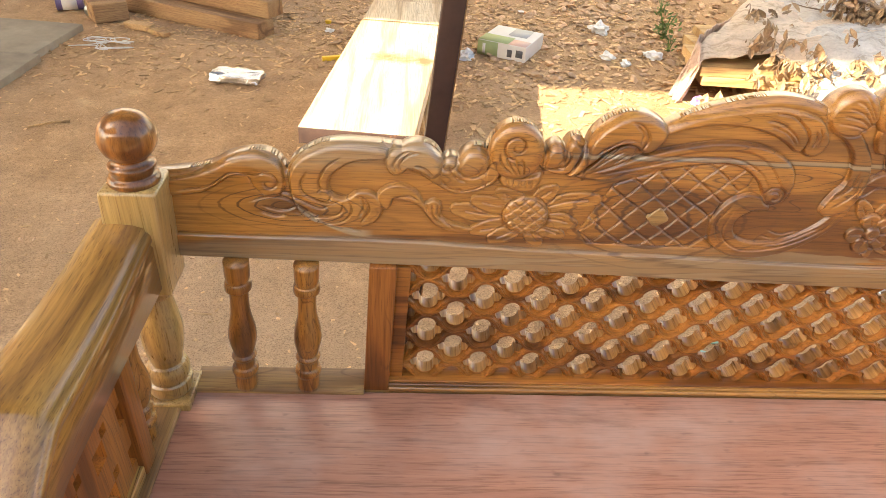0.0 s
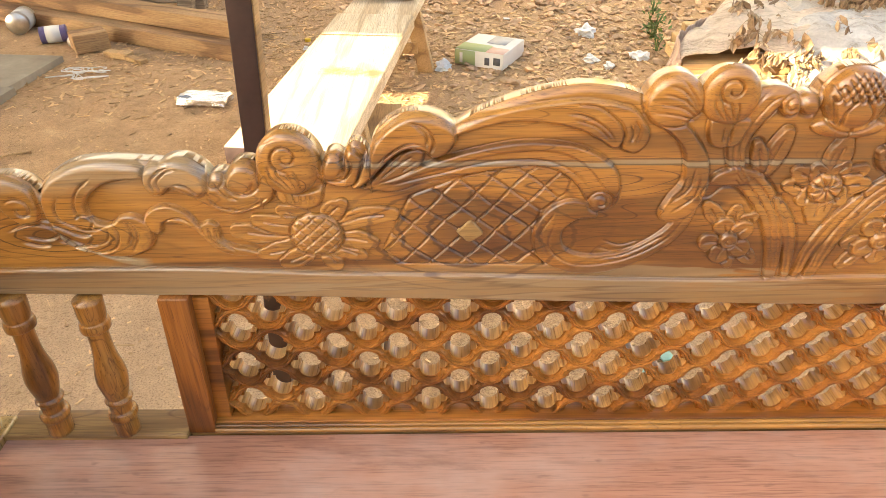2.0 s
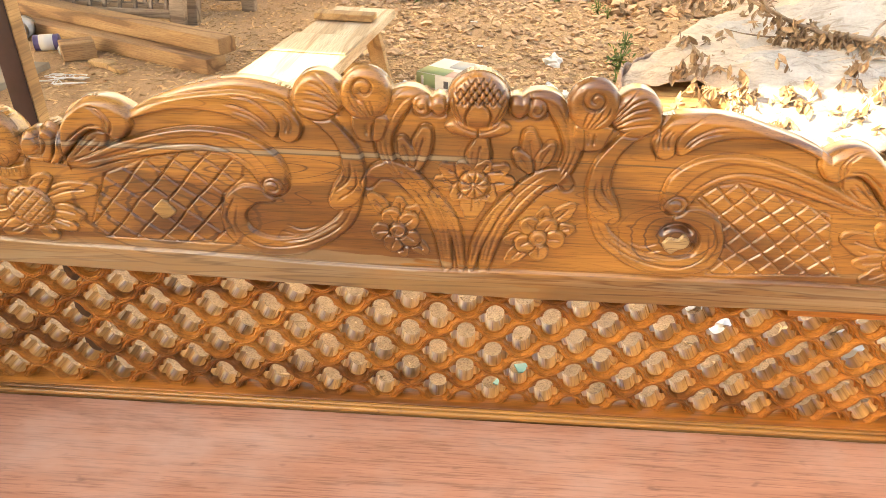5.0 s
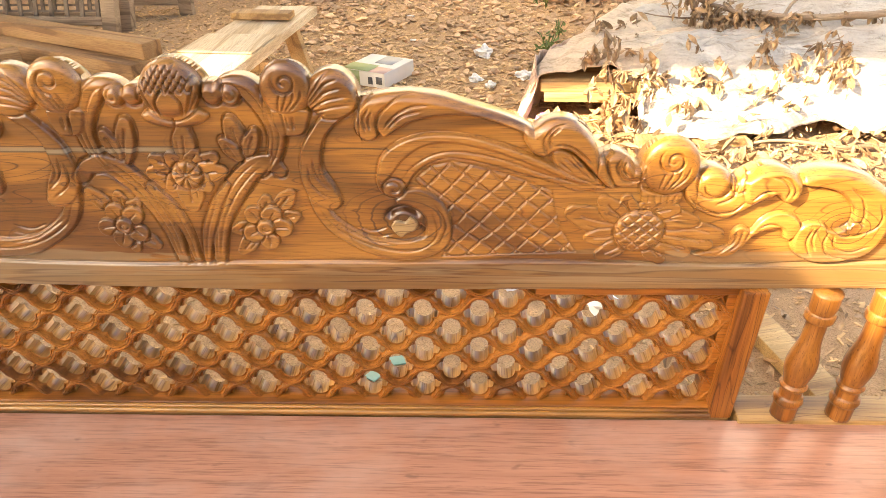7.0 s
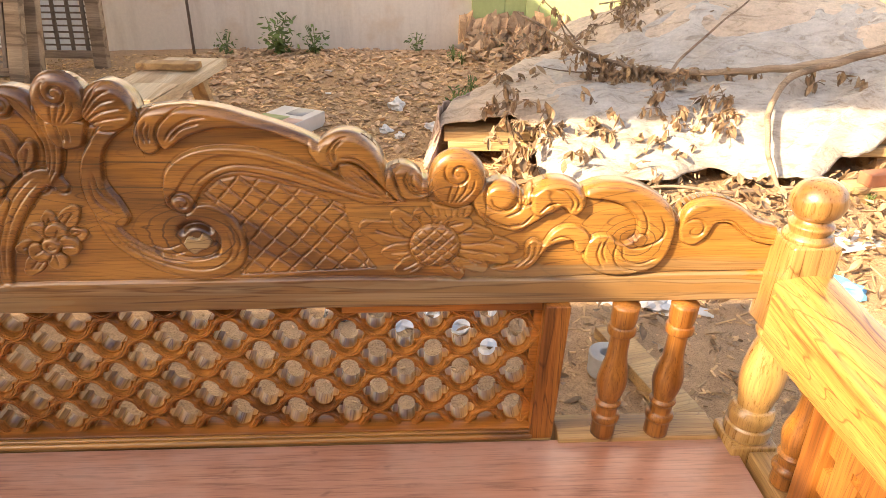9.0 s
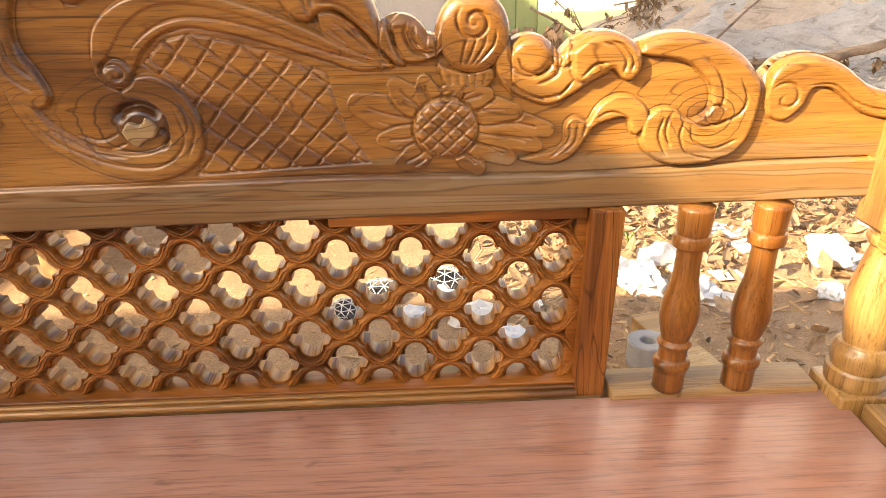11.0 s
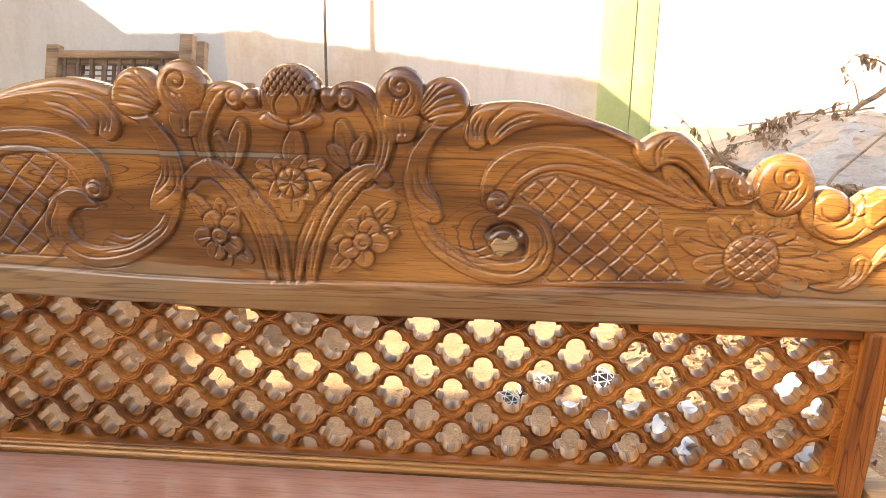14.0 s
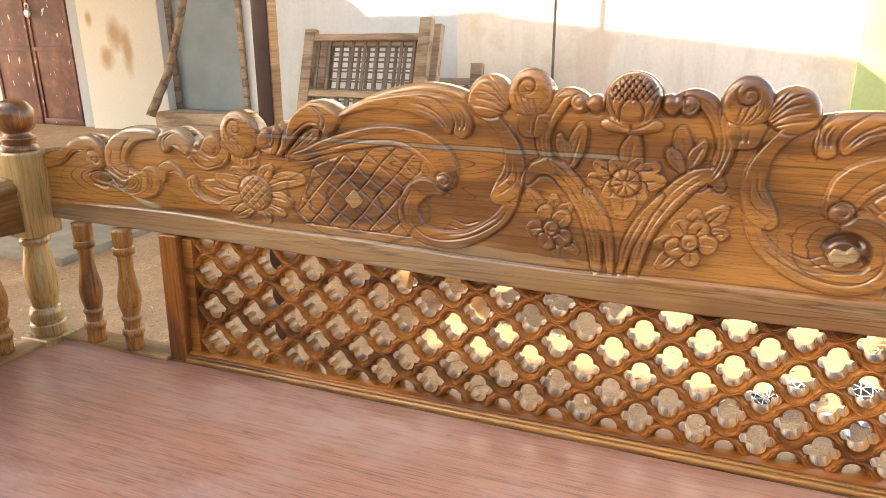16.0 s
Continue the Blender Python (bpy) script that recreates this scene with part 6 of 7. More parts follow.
BRUSH = ((((1.85, 2.95, 0.48), (2.05, 3.0, 0.68), (2.25, 3.0, 0.80), (2.6, 3.05, 0.86), (3.2, 3.1, 0.95)), 0.010, 0.022),
       (((2.0, 3.0, 0.60), (2.4, 3.05, 0.66), (3.0, 3.1, 0.72)), 0.012, 0.018), (((2.25, 3.0, 0.80), (2.1, 3.0, 0.90), (1.98, 3.0, 0.92)), 0.006, 0.002), (((2.5, 3.05, 0.84), (2.42, 3.0, 0.98), (2.3, 2.95, 1.05)), 0.008, 0.002),
       (((1.50, 3.1, 0.56), (1.80, 3.1, 0.62), (2.2, 3.15, 0.66)), 0.004, 0.006), (((2.3, 3.0, 0.70), (2.5, 3.02, 0.92), (2.7, 3.0, 1.08)), 0.008, 0.003), (((1.62, 3.0, 0.50), (1.90, 3.02, 0.66), (2.02, 3.02, 0.70)), 0.004, 0.002),
         (((1.35, 2.95, 0.42), (1.22, 2.95, 0.56), (1.10, 2.95, 0.66)), 0.005, 0.0015), (((2.05, 3.0, 0.68), (2.0, 3.0, 0.80), (1.92, 2.98, 0.86)), 0.004, 0.0015))
branch("bare thorny brush on top of the heap", *BRUSH)
lv = []
for _ in range(1500):
    x, y = rng.uniform(0.62, 2.7), rng.gauss(1.68, 0.27)
    lv.append(dry_leaf(rng, x, y, max(0.0, ground_height(x, y)) + rng.uniform(0.005, 0.05), rng.choice((0.022, 0.03, 0.04, 0.055, 0.07)) * rng.uniform(0.8, 1.2)))
twigs = bmesh.new()


def spray(root, n, reach, size):
    """A drooping twig with dead leaves hanging from it."""
    a = rng.uniform(0, 6.3)
    d = Vector((math.cos(a), 0.5 * math.sin(a), rng.uniform(-0.6, 0.3))) * reach
    p = [Vector(root), Vector(root) + 0.5 * d + Vector((0, 0, 0.10 * reach)), Vector(root) + d - Vector((0, 0, 0.45 * reach))]
    q = spline(p, 5)
    tube(twigs, q, list(np.linspace(0.0028, 0.0010, len(q))), 4)
    for _ in range(n):
        c = q[rng.randrange(2, len(q))]
        lv.append(dry_leaf(rng, c[0] + rng.gauss(0, 0.008), c[1] + rng.gauss(0, 0.008), c[2] - rng.uniform(0, 0.012), size * rng.uniform(0.5, 1.3), rng.random() < 0.65))


def heap_at(x, y):
    return float(heap_top(np.array(x), np.array(y)))


for x0, y0, n, sp in ((1.00, 2.02, 24, 0.07), (0.90, 2.06, 8, 0.05), (1.24, 2.06, 10, 0.05), (1.54, 2.08, 16, 0.05), (1.80, 2.12, 20, 0.05), (1.40, 2.0, 4, 0.08), (1.42, 2.40, 34, 0.10), (1.60, 2.42, 20, 0.08), (0.98, 2.34, 12, 0.07), (2.35, 2.3, 6, 0.05)):
    for _ in range(n):
        x, y = rng.gauss(x0, sp), rng.gauss(y0, 0.07)
        spray((x, y, heap_at(max(x, 0.8), y) + rng.uniform(0.0, 0.10)), rng.randint(4, 8), rng.uniform(0.05, 0.12), 0.055)
path_a = spline(A, 8)
for k, n in ((24, 3), (28, 4), (31, 5), (34, 8), (37, 8), (40, 6), (43, 5), (46, 6), (49, 3), (52, 2)):
    for _ in range(n):
        spray(path_a[min(k + rng.randint(-1, 1), len(path_a) - 1)], rng.randint(3, 7), rng.uniform(0.04, 0.12), 0.052)
for _ in range(46):
    limb = rng.choice(BRUSH)
    p = spline(limb[0], 8)
    spray(p[rng.randrange(len(p))], rng.randint(2, 6), rng.uniform(0.04, 0.10), 0.045)
for _ in range(70):
    x, y = rng.gauss(1.50, 0.24), rng.gauss(2.98, 0.16)
    spray((x, y, heap_at(x, y) + rng.uniform(0.02, 0.10)), rng.randint(3, 7), rng.uniform(0.05, 0.12), 0.05)
for _ in range(260):
    x, y = rng.uniform(0.9, 1.9), rng.gauss(4.3, 0.25)
    lv.append(dry_leaf(rng, x, y, ground_height(x, y) + 0.10 * rng.random() + 0.25 * max(0, (y - 4.2)), rng.uniform(0.04, 0.08)))
for _ in range(520):
    x, y = rng.uniform(0.70, 2.4), rng.uniform(0.45, 1.5)
    lv.append(dry_leaf(rng, x, y, ground_height(x, y) + 0.010, rng.choice((0.018, 0.025, 0.035, 0.05)) * rng.uniform(0.8, 1.3)))
stuff("dead_leaves", lv, leaf_mat, "curled dead brown leaves over the heap and ground", "leaves")
twig_me = bpy.data.meshes.new("twigs")
twigs.to_mesh(twig_me)
twigs.free()
tagged(part_mesh("twigs", twig_me, bark), "thin dry twigs among the dead leaves", "twigs", kind="stuff")
soil = []
for _ in range(500):
    x = rng.uniform(0.9, 4.5)
    y = 4.72 - 0.5 * rng.random() ** 2
    v, f = stone(rng, x, y, rng.uniform(0.03, 0.09))
    up = 0.30 * max(0.0, (y - 4.3) / 0.45)
    soil.append(([p + Vector((0, 0, up * rng.random())) for p in v], f))
stuff("soil_clods", soil, stone_mat, "heaped dark soil clods along the plinth", "soil")


# ---------------------------------------------------------------- timbers, slabs, frames by the wall
def aim(a, b):
    d = Vector(b) - Vector(a)
    return math.degrees(math.atan2(d.y, d.x)), d.length


def beam(a, b, w, h, z, material, label, group="stacked beams"):
    rz, ln = aim(a, b)
    ob = part("timber_beam", boxed(0, ln, -w / 2, w / 2, 0, h, 0.006), material)
    ob.matrix_world = pose(a[0], a[1], z, 0, 0, rz)
    return tagged(ob, label, "beam", group)


beam((-1.34, 2.80, 0), (-3.2, 3.72, 0), 0.13, 0.085, -0.004, beam_x, "old brown squared beam lying on earth")
beam((-1.30, 2.88, 0), (-3.2, 3.84, 0), 0.12, 0.085, 0.081, beam_x, "old brown squared beam on another beam")
plank("wood_block", (-2.18, 2.98, 0), (0.17, 0.13, 0.095), 35, beam_x, "short squared wood block on earth", category="wood block", group="offcuts")
plank("wood_block", (-1.98, 2.84, 0), (0.15, 0.05, 0.03), -20, rough_y, "small pale wood offcut on earth", category="wood block", group="offcuts")
plank("wood_block", (-1.88, 2.78, 0), (0.16, 0.04, 0.02), -35, rough_y, "small pale wood offcut on earth", category="wood block", group="offcuts")
plank("offcut_board", (-0.62, 2.86, 0), (0.36, 0.13, 0.025), -12, rough_y, "pale board lying under the bench")
plank("offcut_board", (1.09, 0.62, 0.0), (0.50, 0.075, 0.035), 104, pale_side, "short grey plank lying behind the sofa")
plank("offcut_board", (1.20, 1.86, 0.0), (0.42, 0.06, 0.05), 2, rough_y, "pale batten half buried in leaves")
for x, y, sx, sy, rz in ((-2.78, 2.62, 1.05, 0.44, -6), (-2.86, 2.17, 1.20, 0.42, -3), (-3.05, 1.55, 1.20, 0.72, 2)):
    plank("stone_slab", (x, y, -0.012), (sx, sy, 0.042), rz, slab_mat, "flat grey stone slab laid on earth", category="stone slab", group="stone slabs")

grille_iron = plain("rusted_iron_bar", [(0.4, (0.17, 0.13, 0.10)), (0.7, (0.27, 0.21, 0.16))], 20, 0.6, 0.2)


def grille_frame(loc, w, h, lean, rz, n):
    g = thing("window_frame", loc, "old wooden window frame with iron bars leaning upright", "window frame", "window frames", rz)
    m = Matrix.Rotation(radians(-lean), 4, "X")
    for x in (0, w):
        part("jamb", boxed(x - 0.045, x + 0.045, -0.03, 0.03, -0.01, h + (0.03 if x == 0 else 0.10), 0.004, m), grey_wood, g)
    for z in (0.07, 0.50, h - 0.06):
        part("rail", boxed(0.046, w - 0.046, -0.027, 0.027, z, z + 0.05, 0.003, m), grey_wood, g)
    for i in range(n):
        x = 0.08 + (w - 0.16) * i / (n - 1)
        part("bar", boxed(x - 0.012, x + 0.012, -0.006, 0.006, 0.12, h - 0.06, 0.001, m), grille_iron, g)
    for k in range(10):
        z = 0.15 + (h - 0.25) * k / 9
        part("cross_bar", boxed(0.046, w - 0.046, 0.007, 0.013, z, z + 0.012, 0.001, m), grille_iron, g)
    return g


grille_frame((-2.85, 3.68, 0.0), 0.98, 0.98, 17, -4, 9)
grille_frame((-2.80, 3.83, 0.0), 0.96, 0.93, 16, -4, 11)
grille_frame((-2.05, 4.18, 0.0), 0.46, 0.62, 7, -3, 4)


def iron_rod():
    r = thing("iron_rod", (-1.10, 4.60, 0), "thin rusty rod standing before the wall", "rod")
    part("rod", tube(bmesh.new(), [(0, 0, -0.05), (0.0, 0.005, 0.8), (0.02, 0.01, 2.4)], 0.011, 8), grille_iron, r)


iron_rod()

# doors in the west part of the wall
def rusty_paint():
    """Old red paint on steel: rust blotches and pale chips that run down."""
    m, nt, b = mat_new("rusty_red_steel")
    vec = placed(nt, (1, 1, 1), False)
    big, fine = spot(nt, vec, 4.0, 6.0, 0.65), spot(nt, vec, 45.0, 4.0, 0.6)
    col = ramp(nt, big, [(0.3, (0.085, 0.028, 0.02)), (0.5, (0.14, 0.045, 0.03)), (0.66, (0.22, 0.085, 0.05))])
    col = mixc(nt, 0.35, col, ramp(nt, fine, [(0.3, (0.6, 0.6, 0.6)), (0.7, (1.2, 1.2, 1.2))]), "MULTIPLY")
    chips_ = spot(nt, placed(nt, (26, 26, 8), False), 1.0, 2.0, 0.5)
    col = mixc(nt, ramp(nt, chips_, [(0.69, (0, 0, 0)), (0.71, (0.9, 0.9, 0.9))]), col, (0.55, 0.50, 0.42))
    nt.links.new(col, b.inputs["Base Color"])
    b.inputs["Roughness"].default_value = 0.6
    bump(nt, b, fine, 0.3, 0.004)
    return m


rust = rusty_paint()
door_blue = plain("faded_blue_paint", [(0.3, (0.25, 0.31, 0.33)), (0.6, (0.33, 0.40, 0.42)), (0.8, (0.42, 0.46, 0.46))], 2.0, 0.6)
steel = plain("bright_steel", [(0.3, (0.5, 0.5, 0.48)), (0.7, (0.7, 0.7, 0.68))], 30, 0.3, 1.0)


def steel_door():
    d = thing("door_1", (-7.45, WALL - 0.02, 0), "rust-red steel double door, shut and padlocked", "door")
    for x in (0.0, 0.605):
        leaf_ = part("door_leaf", boxed(x, x + 0.595, -0.01, 0.02, 0.0, 2.05, 0.003), rust, d)
        for z in (0.02, 0.78, 1.42, 1.98):
            part("rail", boxed(x + 0.01, x + 0.585, -0.022, -0.0105, z, z + 0.05, 0.002), rust, leaf_)
        for xx in (x + 0.01, x + 0.545):
            part("stile", boxed(xx, xx + 0.04, -0.0215, -0.0105, 0.071, 1.979, 0.002), rust, leaf_)
    lock = part("padlock", lathe(turned([(0, 0.03), (0.01, 0.045), (0.02, 0.045), (0.03, 0.03)]), 16, Matrix.Translation((0.68, -0.04, 1.17)) @ Matrix.Rotation(radians(90), 4, "X")), steel, d, "round steel padlock")
    part("shackle", tube(bmesh.new(), [(0.655, -0.05, 1.19), (0.655, -0.05, 1.25), (0.68, -0.05, 1.275), (0.705, -0.05, 1.25), (0.705, -0.05, 1.19)], 0.008), steel, lock)
    tagged(d, kind="structure")


steel_door()


def blue_door():
    d = thing("door_2", (-4.98, WALL + 0.04, 0.22), "faded blue wooden door, shut", "door")
    part("door_leaf", boxed(0.05, 0.83, -0.02, 0.02, 0.0, 2.0, 0.003), door_blue, d)
    for x in (0.0, 0.832):
        part("frame", boxed(x, x + 0.048, -0.06, 0.03, 0.0, 2.06, 0.003), grey_wood, d)
    part("frame", boxed(0.05, 0.83, -0.058, 0.03, 2.01, 2.06, 0.003), grey_wood, d)
    tagged(d, kind="structure")


blue_door()
wall_block("door_step", -5.0, -4.0, -0.1, 0.22, grey_wood, "low brown step before the blue door", WALL - 0.30, WALL + 0.05)
wall_block("wall_west", -9.5, -7.46, -0.2, 3.2, plaster, "stained plaster wall beside the steel door")
wall_block("wall_jamb", -6.24, -6.025, -0.2, 3.2, plaster_blue, "grey cement jamb beside the steel door", WALL - 0.04)
wall_block("wall_lintel", -7.46, -6.245, 2.07, 3.2, plaster, "plaster over the steel door")
wall_block("wall_lintel", -4.978, -4.105, 2.30, 3.2, plaster, "plaster over the blue door")
branch("crooked bare branch leaning against the blue door", (((-4.98, 4.42, 0.20), (-4.85, 4.55, 0.55), (-4.70, 4.62, 1.0), (-4.58, 4.66, 1.4), (-4.45, 4.70, 2.0)), 0.045, 0.03))


# ---------------------------------------------------------------- litter
carton_white = plain("printed_carton_white", [(0.3, (0.62, 0.6, 0.55)), (0.7, (0.72, 0.7, 0.66))], 6, 0.6)
carton_green = plain("printed_carton_green", [(0.3, (0.30, 0.37, 0.15)), (0.7, (0.40, 0.46, 0.22))], 6, 0.6)
carton_red = plain("printed_carton_red", [(0.3, (0.58, 0.38, 0.30)), (0.7, (0.66, 0.48, 0.40))], 6, 0.6)
ink = plain("dark_print", [(0.4, (0.06, 0.06, 0.07)), (0.7, (0.1, 0.1, 0.1))], 6, 0.6)


def carton():
    c = thing("carton", (-0.11, 2.74, 0.005), "flattened white and green printed carton on rubble", "carton", rz=-27)
    body = part("body", boxed(-0.125, 0.125, -0.135, 0.135, 0, 0.075, 0.004), carton_white, c)
    part("print_band", boxed(-0.1265, -0.02, -0.1368, -0.1355, 0.002, 0.073, 0), carton_green, body)
    part("print_band", boxed(-0.124, 0.03, -0.134, -0.03, 0.0755, 0.0765, 0), carton_green, body)
    part("print_band", boxed(0.032, 0.122, -0.134, -0.05, 0.0755, 0.0766, 0), carton_red, body)
    part("print_bar", boxed(0.03, 0.055, -0.1368, -0.1355, 0.015, 0.05, 0), ink, body)
    part("print_bar", boxed(0.075, 0.11, -0.1368, -0.1355, 0.02, 0.055, 0), ink, body)
    part("print_bar", boxed(-0.10, -0.085, -0.1382, -0.137, 0.012, 0.06, 0), carton_white, body)
    part("flap", boxed(-0.02, 0.10, 0.0, 0.12, 0.0755, 0.079, 0, Matrix.Rotation(radians(3), 4, "Y")), plain("grey_print", [(0.3, (0.35, 0.36, 0.34)), (0.7, (0.5, 0.5, 0.48))], 8, 0.6), body)


carton()


def crumple(name, loc, size, material, label, category, seed, flat=0.5, group=""):
    """A crumpled film or wad: a faceted, creased blob."""
    bm = bmesh.new()
    bmesh.ops.create_icosphere(bm, subdivisions=3, radius=1.0)
    r = random.Random(seed)
    off = Vector((r.uniform(0, 50), r.uniform(0, 50), r.uniform(0, 50)))
    for v in bm.verts:
        k = 1 + 0.75 * noise.noise(v.co * 1.6 + off) + 0.35 * noise.noise(v.co * 4.5 + off)
        v.co = Vector((v.co.x * k * size[0], v.co.y * k * size[1], max(v.co.z * k, -0.4) * size[2] * flat))
    lo = min(v.co.z for v in bm.verts)
    for v in bm.verts:
        v.co.z -= lo
    ob = part(name, bm, material, smooth=False)
    ob.matrix_world = pose(loc[0], loc[1], ground_height(loc[0], loc[1]) + loc[2], 0, 0, r.uniform(0, 360))
    return tagged(ob, label, category, group)


foil_mat = plain("crumpled_foil", [(0.3, (0.6, 0.6, 0.6)), (0.7, (0.85, 0.85, 0.86))], 30, 0.25, 0.85, 0.6, 0.01)
film = plain("milky_plastic_film", [(0.3, (0.6, 0.6, 0.58)), (0.7, (0.78, 0.77, 0.75))], 18, 0.3, 0, 0.5, 0.01)
foil = part("foil_packet", boxed(-0.11, 0.11, -0.05, 0.05, 0, 0.035, 0.012), foil_mat)
bm = bmesh.new()
bm.from_mesh(foil.data)
bmesh.ops.subdivide_edges(bm, edges=bm.edges[:], cuts=5, use_grid_fill=True)
for v in bm.verts:
    v.co += Vector((noise.noise(v.co * 40), noise.noise(v.co * 40 + Vector((9, 0, 0))), noise.noise(v.co * 30 + Vector((0, 9, 0))))) * 0.014
bm.to_mesh(foil.data)
bm.free()
foil.matrix_world = pose(-1.36, 2.20, 0.008, 4, 0, -12)
tagged(foil, "crumpled silver foil packet on bare earth", "foil packet")
for k, (x, y, s) in enumerate(((0.42, 3.10, 0.055), (0.38, 2.68, 0.035), (0.45, 2.60, 0.03), (0.62, 2.72, 0.045), (-0.34, 2.62, 0.045), (1.08, 1.10, 0.075), (1.20, 1.22, 0.07), (1.22, 1.02, 0.06), (1.50, 1.30, 0.06), (1.68, 1.20, 0.08), (0.70, 2.10, 0.035), (1.55, 0.98, 0.035))):
    crumple("plastic_wad", (x, y, 0), (s, s * 0.8, s), film, "crumpled milky plastic film lying as litter", "plastic film", 40 + k, 0.6, "plastic litter")
crumple("plastic_wad", (1.80, 1.10, 0), (0.07, 0.05, 0.05), plain("blue_film", [(0.3, (0.05, 0.28, 0.55)), (0.7, (0.2, 0.5, 0.75))], 12, 0.3), "crumpled blue plastic film lying as litter", "plastic film", 77, 0.5, "plastic litter")
crumple("plastic_wad", (0.66, 2.14, 0), (0.035, 0.03, 0.04), plain("violet_film", [(0.3, (0.35, 0.15, 0.55)), (0.7, (0.6, 0.4, 0.75))], 12, 0.3), "crumpled violet and white wrapper among leaves", "plastic film", 78, 0.6, "plastic litter")
for k, (x, y, w, h, rz) in enumerate(((2.02, 1.42, 0.24, 0.16, 20), (1.32, 0.98, 0.10, 0.04, -20), (1.34, 1.12, 0.09, 0.06, 10), (1.62, 1.48, 0.14, 0.12, 50), (1.46, 1.44, 0.16, 0.1, -30), (0.02, 3.36, 0.035, 0.03, 10), (-0.03, 3.84, 0.04, 0.03, 40))):
    o = plank("paper_scrap", (x, y, ground_height(x, y) + 0.006), (w, h, 0.004), rz, film, "torn pale paper scrap lying on earth", 4, "paper", "paper scraps")
green_bit = plain("green_plastic", [(0.3, (0.16, 0.32, 0.25)), (0.7, (0.26, 0.45, 0.36))], 10, 0.4)
plank("plastic_shard", (0.178, 0.600, 0.0), (0.035, 0.03, 0.004), 20, green_bit, "small green plastic shard on earth", 6, "plastic shard")
plank("plastic_shard", (0.126, 0.545, 0.0), (0.03, 0.03, 0.004), 60, green_bit, "small green plastic shard on earth", 6, "plastic shard")
yellow = plain("yellow_plastic", [(0.3, (0.7, 0.42, 0.02)), (0.7, (0.85, 0.58, 0.05))], 10, 0.4)
ob = part("bottle_cap", lathe(turned([(0, 0.016), (0.012, 0.017), (0.016, 0.012)]), 14), yellow)
ob.matrix_world = pose(-1.06, 3.06, 0.004)
tagged(ob, "yellow plastic bottle cap on earth", "bottle cap")
plank("plastic_shard", (-0.98, 2.50, 0.004), (0.10, 0.022, 0.02), 20, yellow, "bent yellow plastic strip on earth", 0, "plastic shard")
crumple("plastic_wad", (-1.04, 2.92, 0), (0.022, 0.016, 0.02), film, "small crumpled white wrapper on earth", "plastic film", 90, 0.6, "plastic litter")


def tin(loc, rz, r, ln, body, label):
    t = thing("paint_tin", loc, label, "paint tin", "paint tins", rz)
    m = Matrix.Translation((-ln / 2, 0, r)) @ Matrix.Rotation(radians(90), 4, "Y")
    part("body", lathe(turned([(0, r * 0.96), (0.004, r), (0.012, r * 0.97), (ln - 0.012, r * 0.97), (ln - 0.004, r), (ln, r * 0.94)]), 24, m), body, t)
    part("label_band", lathe([(r * 0.985, ln * 0.22), (r * 0.985, ln * 0.78)], 24, m), carton_white, t)


tin((-2.42, 3.10, 0), 20, 0.045, 0.13, plain("violet_tin", [(0.3, (0.08, 0.06, 0.16)), (0.7, (0.16, 0.12, 0.26))], 9, 0.4), "violet and white paint tin lying on its side")
tin((-2.28, 3.02, 0), 70, 0.028, 0.05, steel, "small steel tin lying on its side")
tin((-2.70, 3.32, 0), 100, 0.06, 0.15, steel, "dented steel tin lying by the beams")
string = thing("white_string", (-2.06, 2.58, 0), "tangled white string on bare earth", "string")
part("strand", tube(bmesh.new(), [(0.07 * math.cos(3.1 * t) + 0.045 * math.sin(7 * t) + 0.03 * math.sin(13 * t), 0.06 * math.sin(2.3 * t) + 0.03 * math.cos(9 * t), 0.010 + 0.004 * math.sin(5 * t)) for t in np.linspace(0, 6.5, 90)], 0.0022, 5), film, string)
stick = thing("stick", (-1.94, 1.70, 0.006), "small dry stick on bare earth", "stick", rz=25)
part("twig", tube(bmesh.new(), [(-0.07, 0, 0), (0, 0.006, 0.004), (0.07, 0, 0)], 0.005, 6), rough_y, stick)
ring_mat = plain("grey_cardboard", [(0.3, (0.24, 0.23, 0.22)), (0.7, (0.36, 0.35, 0.33))], 10, 0.7)
roll = part("tape_roll", lathe([(0.017, 0.0), (0.043, 0.0), (0.0445, 0.004), (0.0435, 0.030), (0.0445, 0.058), (0.041, 0.0605), (0.019, 0.059), (0.0165, 0.056), (0.017, 0.0)], 28), ring_mat)
roll.data.set_sharp_from_angle(angle=radians(35))
roll.matrix_world = pose(0.985, 0.70, 0.002)
tagged(roll, "grey empty tape roll standing on earth", "tape roll")
brick_mat = plain("red_brick", [(0.3, (0.32, 0.12, 0.06)), (0.7, (0.45, 0.19, 0.10))], 14, 0.9)
plank("loose_brick", (2.34, 1.80, 0.055), (0.12, 0.07, 0.05), 10, brick_mat, "broken red brick on a pale block", category="brick")
plank("loose_block", (2.34, 1.80, -0.005), (0.22, 0.12, 0.06), 5, stack_wood, "pale wooden block on earth", category="wood block")
plank("loose_brick", (1.10, 2.0, 0.0), (0.10, 0.07, 0.09), 15, brick_mat, "broken red brick under sacking", category="brick")


# ---------------------------------------------------------------- weeds
weed_mat = plain("weed_leaf", [(0.3, (0.10, 0.15, 0.035)), (0.6, (0.16, 0.23, 0.055)), (0.8, (0.24, 0.31, 0.09))], 30, 0.6, per_island=0.6)


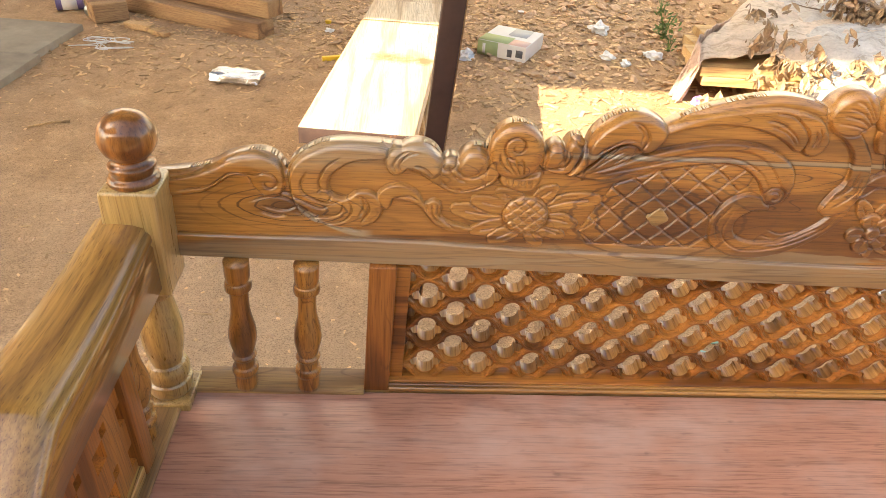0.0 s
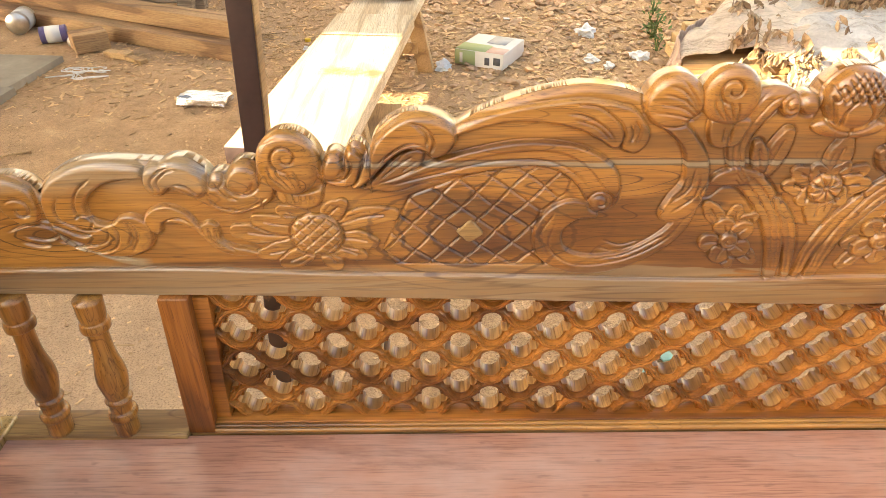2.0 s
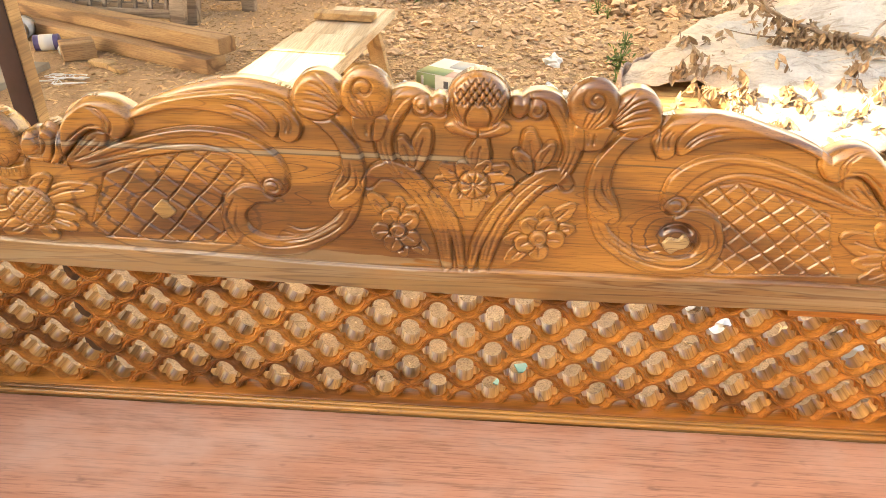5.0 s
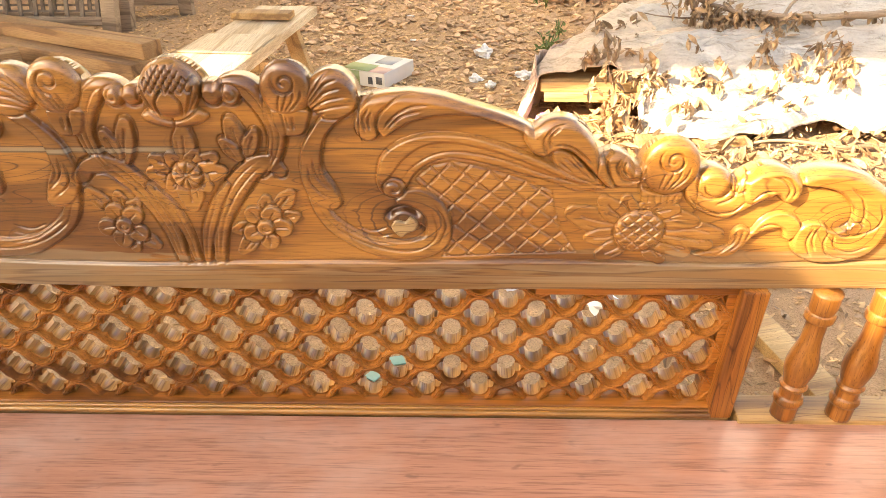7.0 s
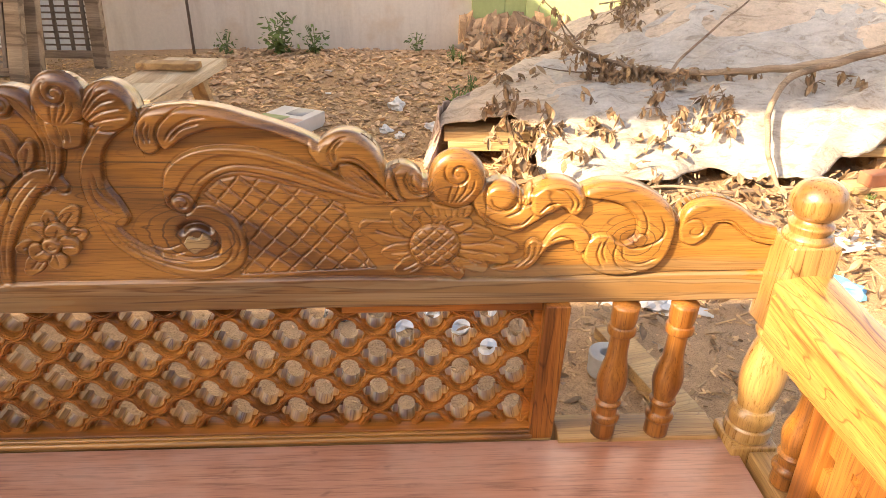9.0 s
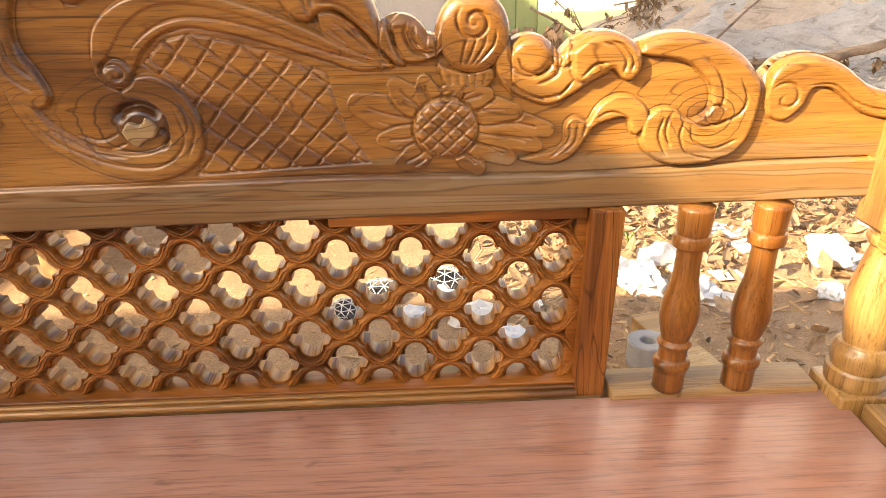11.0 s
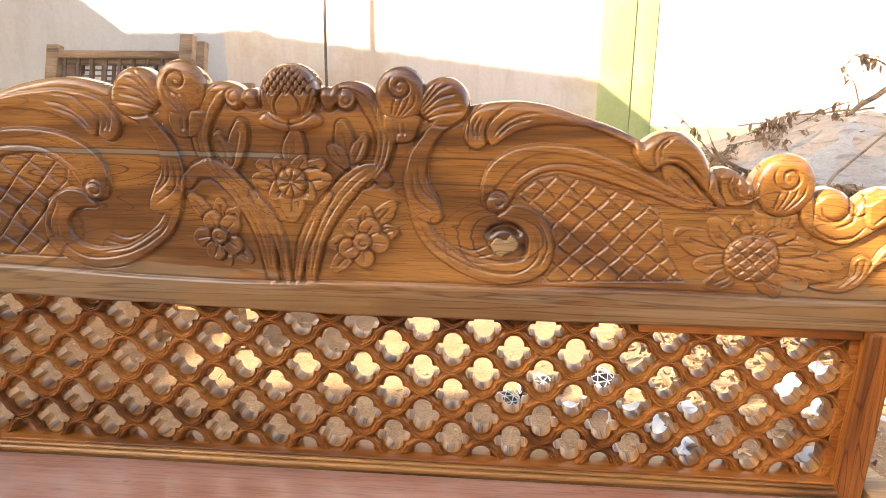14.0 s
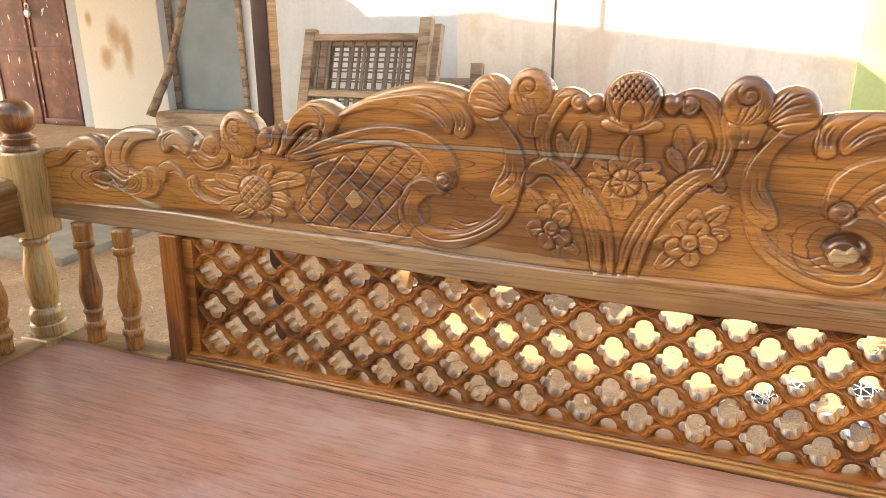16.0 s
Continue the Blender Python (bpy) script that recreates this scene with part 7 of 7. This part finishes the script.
def weed(x, y, h, n, seed):
    r = random.Random(seed)
    w = thing("weed", (x, y, ground_height(x, y)), "small green weed growing in rubble", "weed", "weeds")
    verts, faces = [], []
    for k in range(n):
        a, t = r.uniform(0, 6.3), r.random() ** 0.7
        px, py, pz = h * 0.5 * math.cos(a) * (0.3 + t) * r.random(), h * 0.5 * math.sin(a) * (0.3 + t) * r.random(), h * t * r.uniform(0.3, 1)
        v, f = dry_leaf(r, px, py, pz, h * r.uniform(0.12, 0.25))
        o = len(verts)
        verts += [tuple(q) for q in v]
        faces += [tuple(i + o for i in q) for q in f]
    me = bpy.data.meshes.new("leaves")
    me.from_pydata(verts, [], faces)
    part_mesh("leaves", me, weed_mat, w)
    for k in range(5):
        a = r.uniform(0, 6.3)
        bm = bmesh.new()
        tube(bm, [(0, 0, -0.01), (0.12 * h * math.cos(a), 0.12 * h * math.sin(a), h * 0.5), (0.3 * h * math.cos(a), 0.3 * h * math.sin(a), h * 0.9)], 0.0025, 5)
        part("stem", bm, weed_mat, w)


for k, (x, y, h, n) in enumerate(((0.76, 3.02, 0.16, 90), (0.72, 2.80, 0.09, 40), (0.86, 3.42, 0.10, 50), (-0.45, 4.52, 0.30, 150), (-0.20, 4.55, 0.22, 90), (-0.85, 4.55, 0.18, 60), (0.54, 4.62, 0.16, 70), (0.80, 4.20, 0.12, 60), (1.15, 4.45, 0.12, 50), (0.85, 4.1, 0.08, 30), (2.28, 1.72, 0.05, 20), (1.13, 1.35, 0.05, 16))):
    weed(x, y, h, n, 300 + k)


# ---------------------------------------------------------------- netted bag and film behind the sofa
net_white = plain("white_net_cord", [(0.3, (0.7, 0.69, 0.66)), (0.7, (0.82, 0.81, 0.78))], 20, 0.5)
dark_bag = plain("dark_plastic_bag", [(0.3, (0.025, 0.02, 0.018)), (0.7, (0.05, 0.04, 0.035))], 14, 0.35)
for k, (x, y, q) in enumerate(((0.385, 1.05, 0.050), (0.300, 0.975, 0.036), (0.560, 1.13, 0.048))):
    bag = crumple("net_bag", (x, y, 0), (q, q * 0.9, q), dark_bag, "dark plastic bag in torn white netting", "net bag", 120 + k, 0.55, "net bags")
    bm = bmesh.new()
    cords = bmesh.new()
    bmesh.ops.create_icosphere(bm, subdivisions=2, radius=1.0)
    for e in bm.edges:
        a, b = (Vector((v.co.x * q * 1.15, v.co.y * q * 1.05, 0.30 * q + max(v.co.z, -0.3) * q * 0.85)) for v in e.verts)
        if (a - b).length > 0.001:
            tube(cords, [a, b], 0.0014, 4)
    bm.free()
    part("netting", cords, net_white, bag, "torn white netting")
for k, (x, y, q) in enumerate(((0.555, 1.03, 0.05), (0.47, 0.93, 0.045), (0.635, 0.925, 0.06), (0.70, 0.82, 0.05), (0.76, 1.0, 0.05))):
    crumple("plastic_wad", (x, y, 0), (q, q * 0.8, q), film, "crumpled milky plastic film lying as litter", "plastic film", 150 + k, 0.45, "plastic litter")
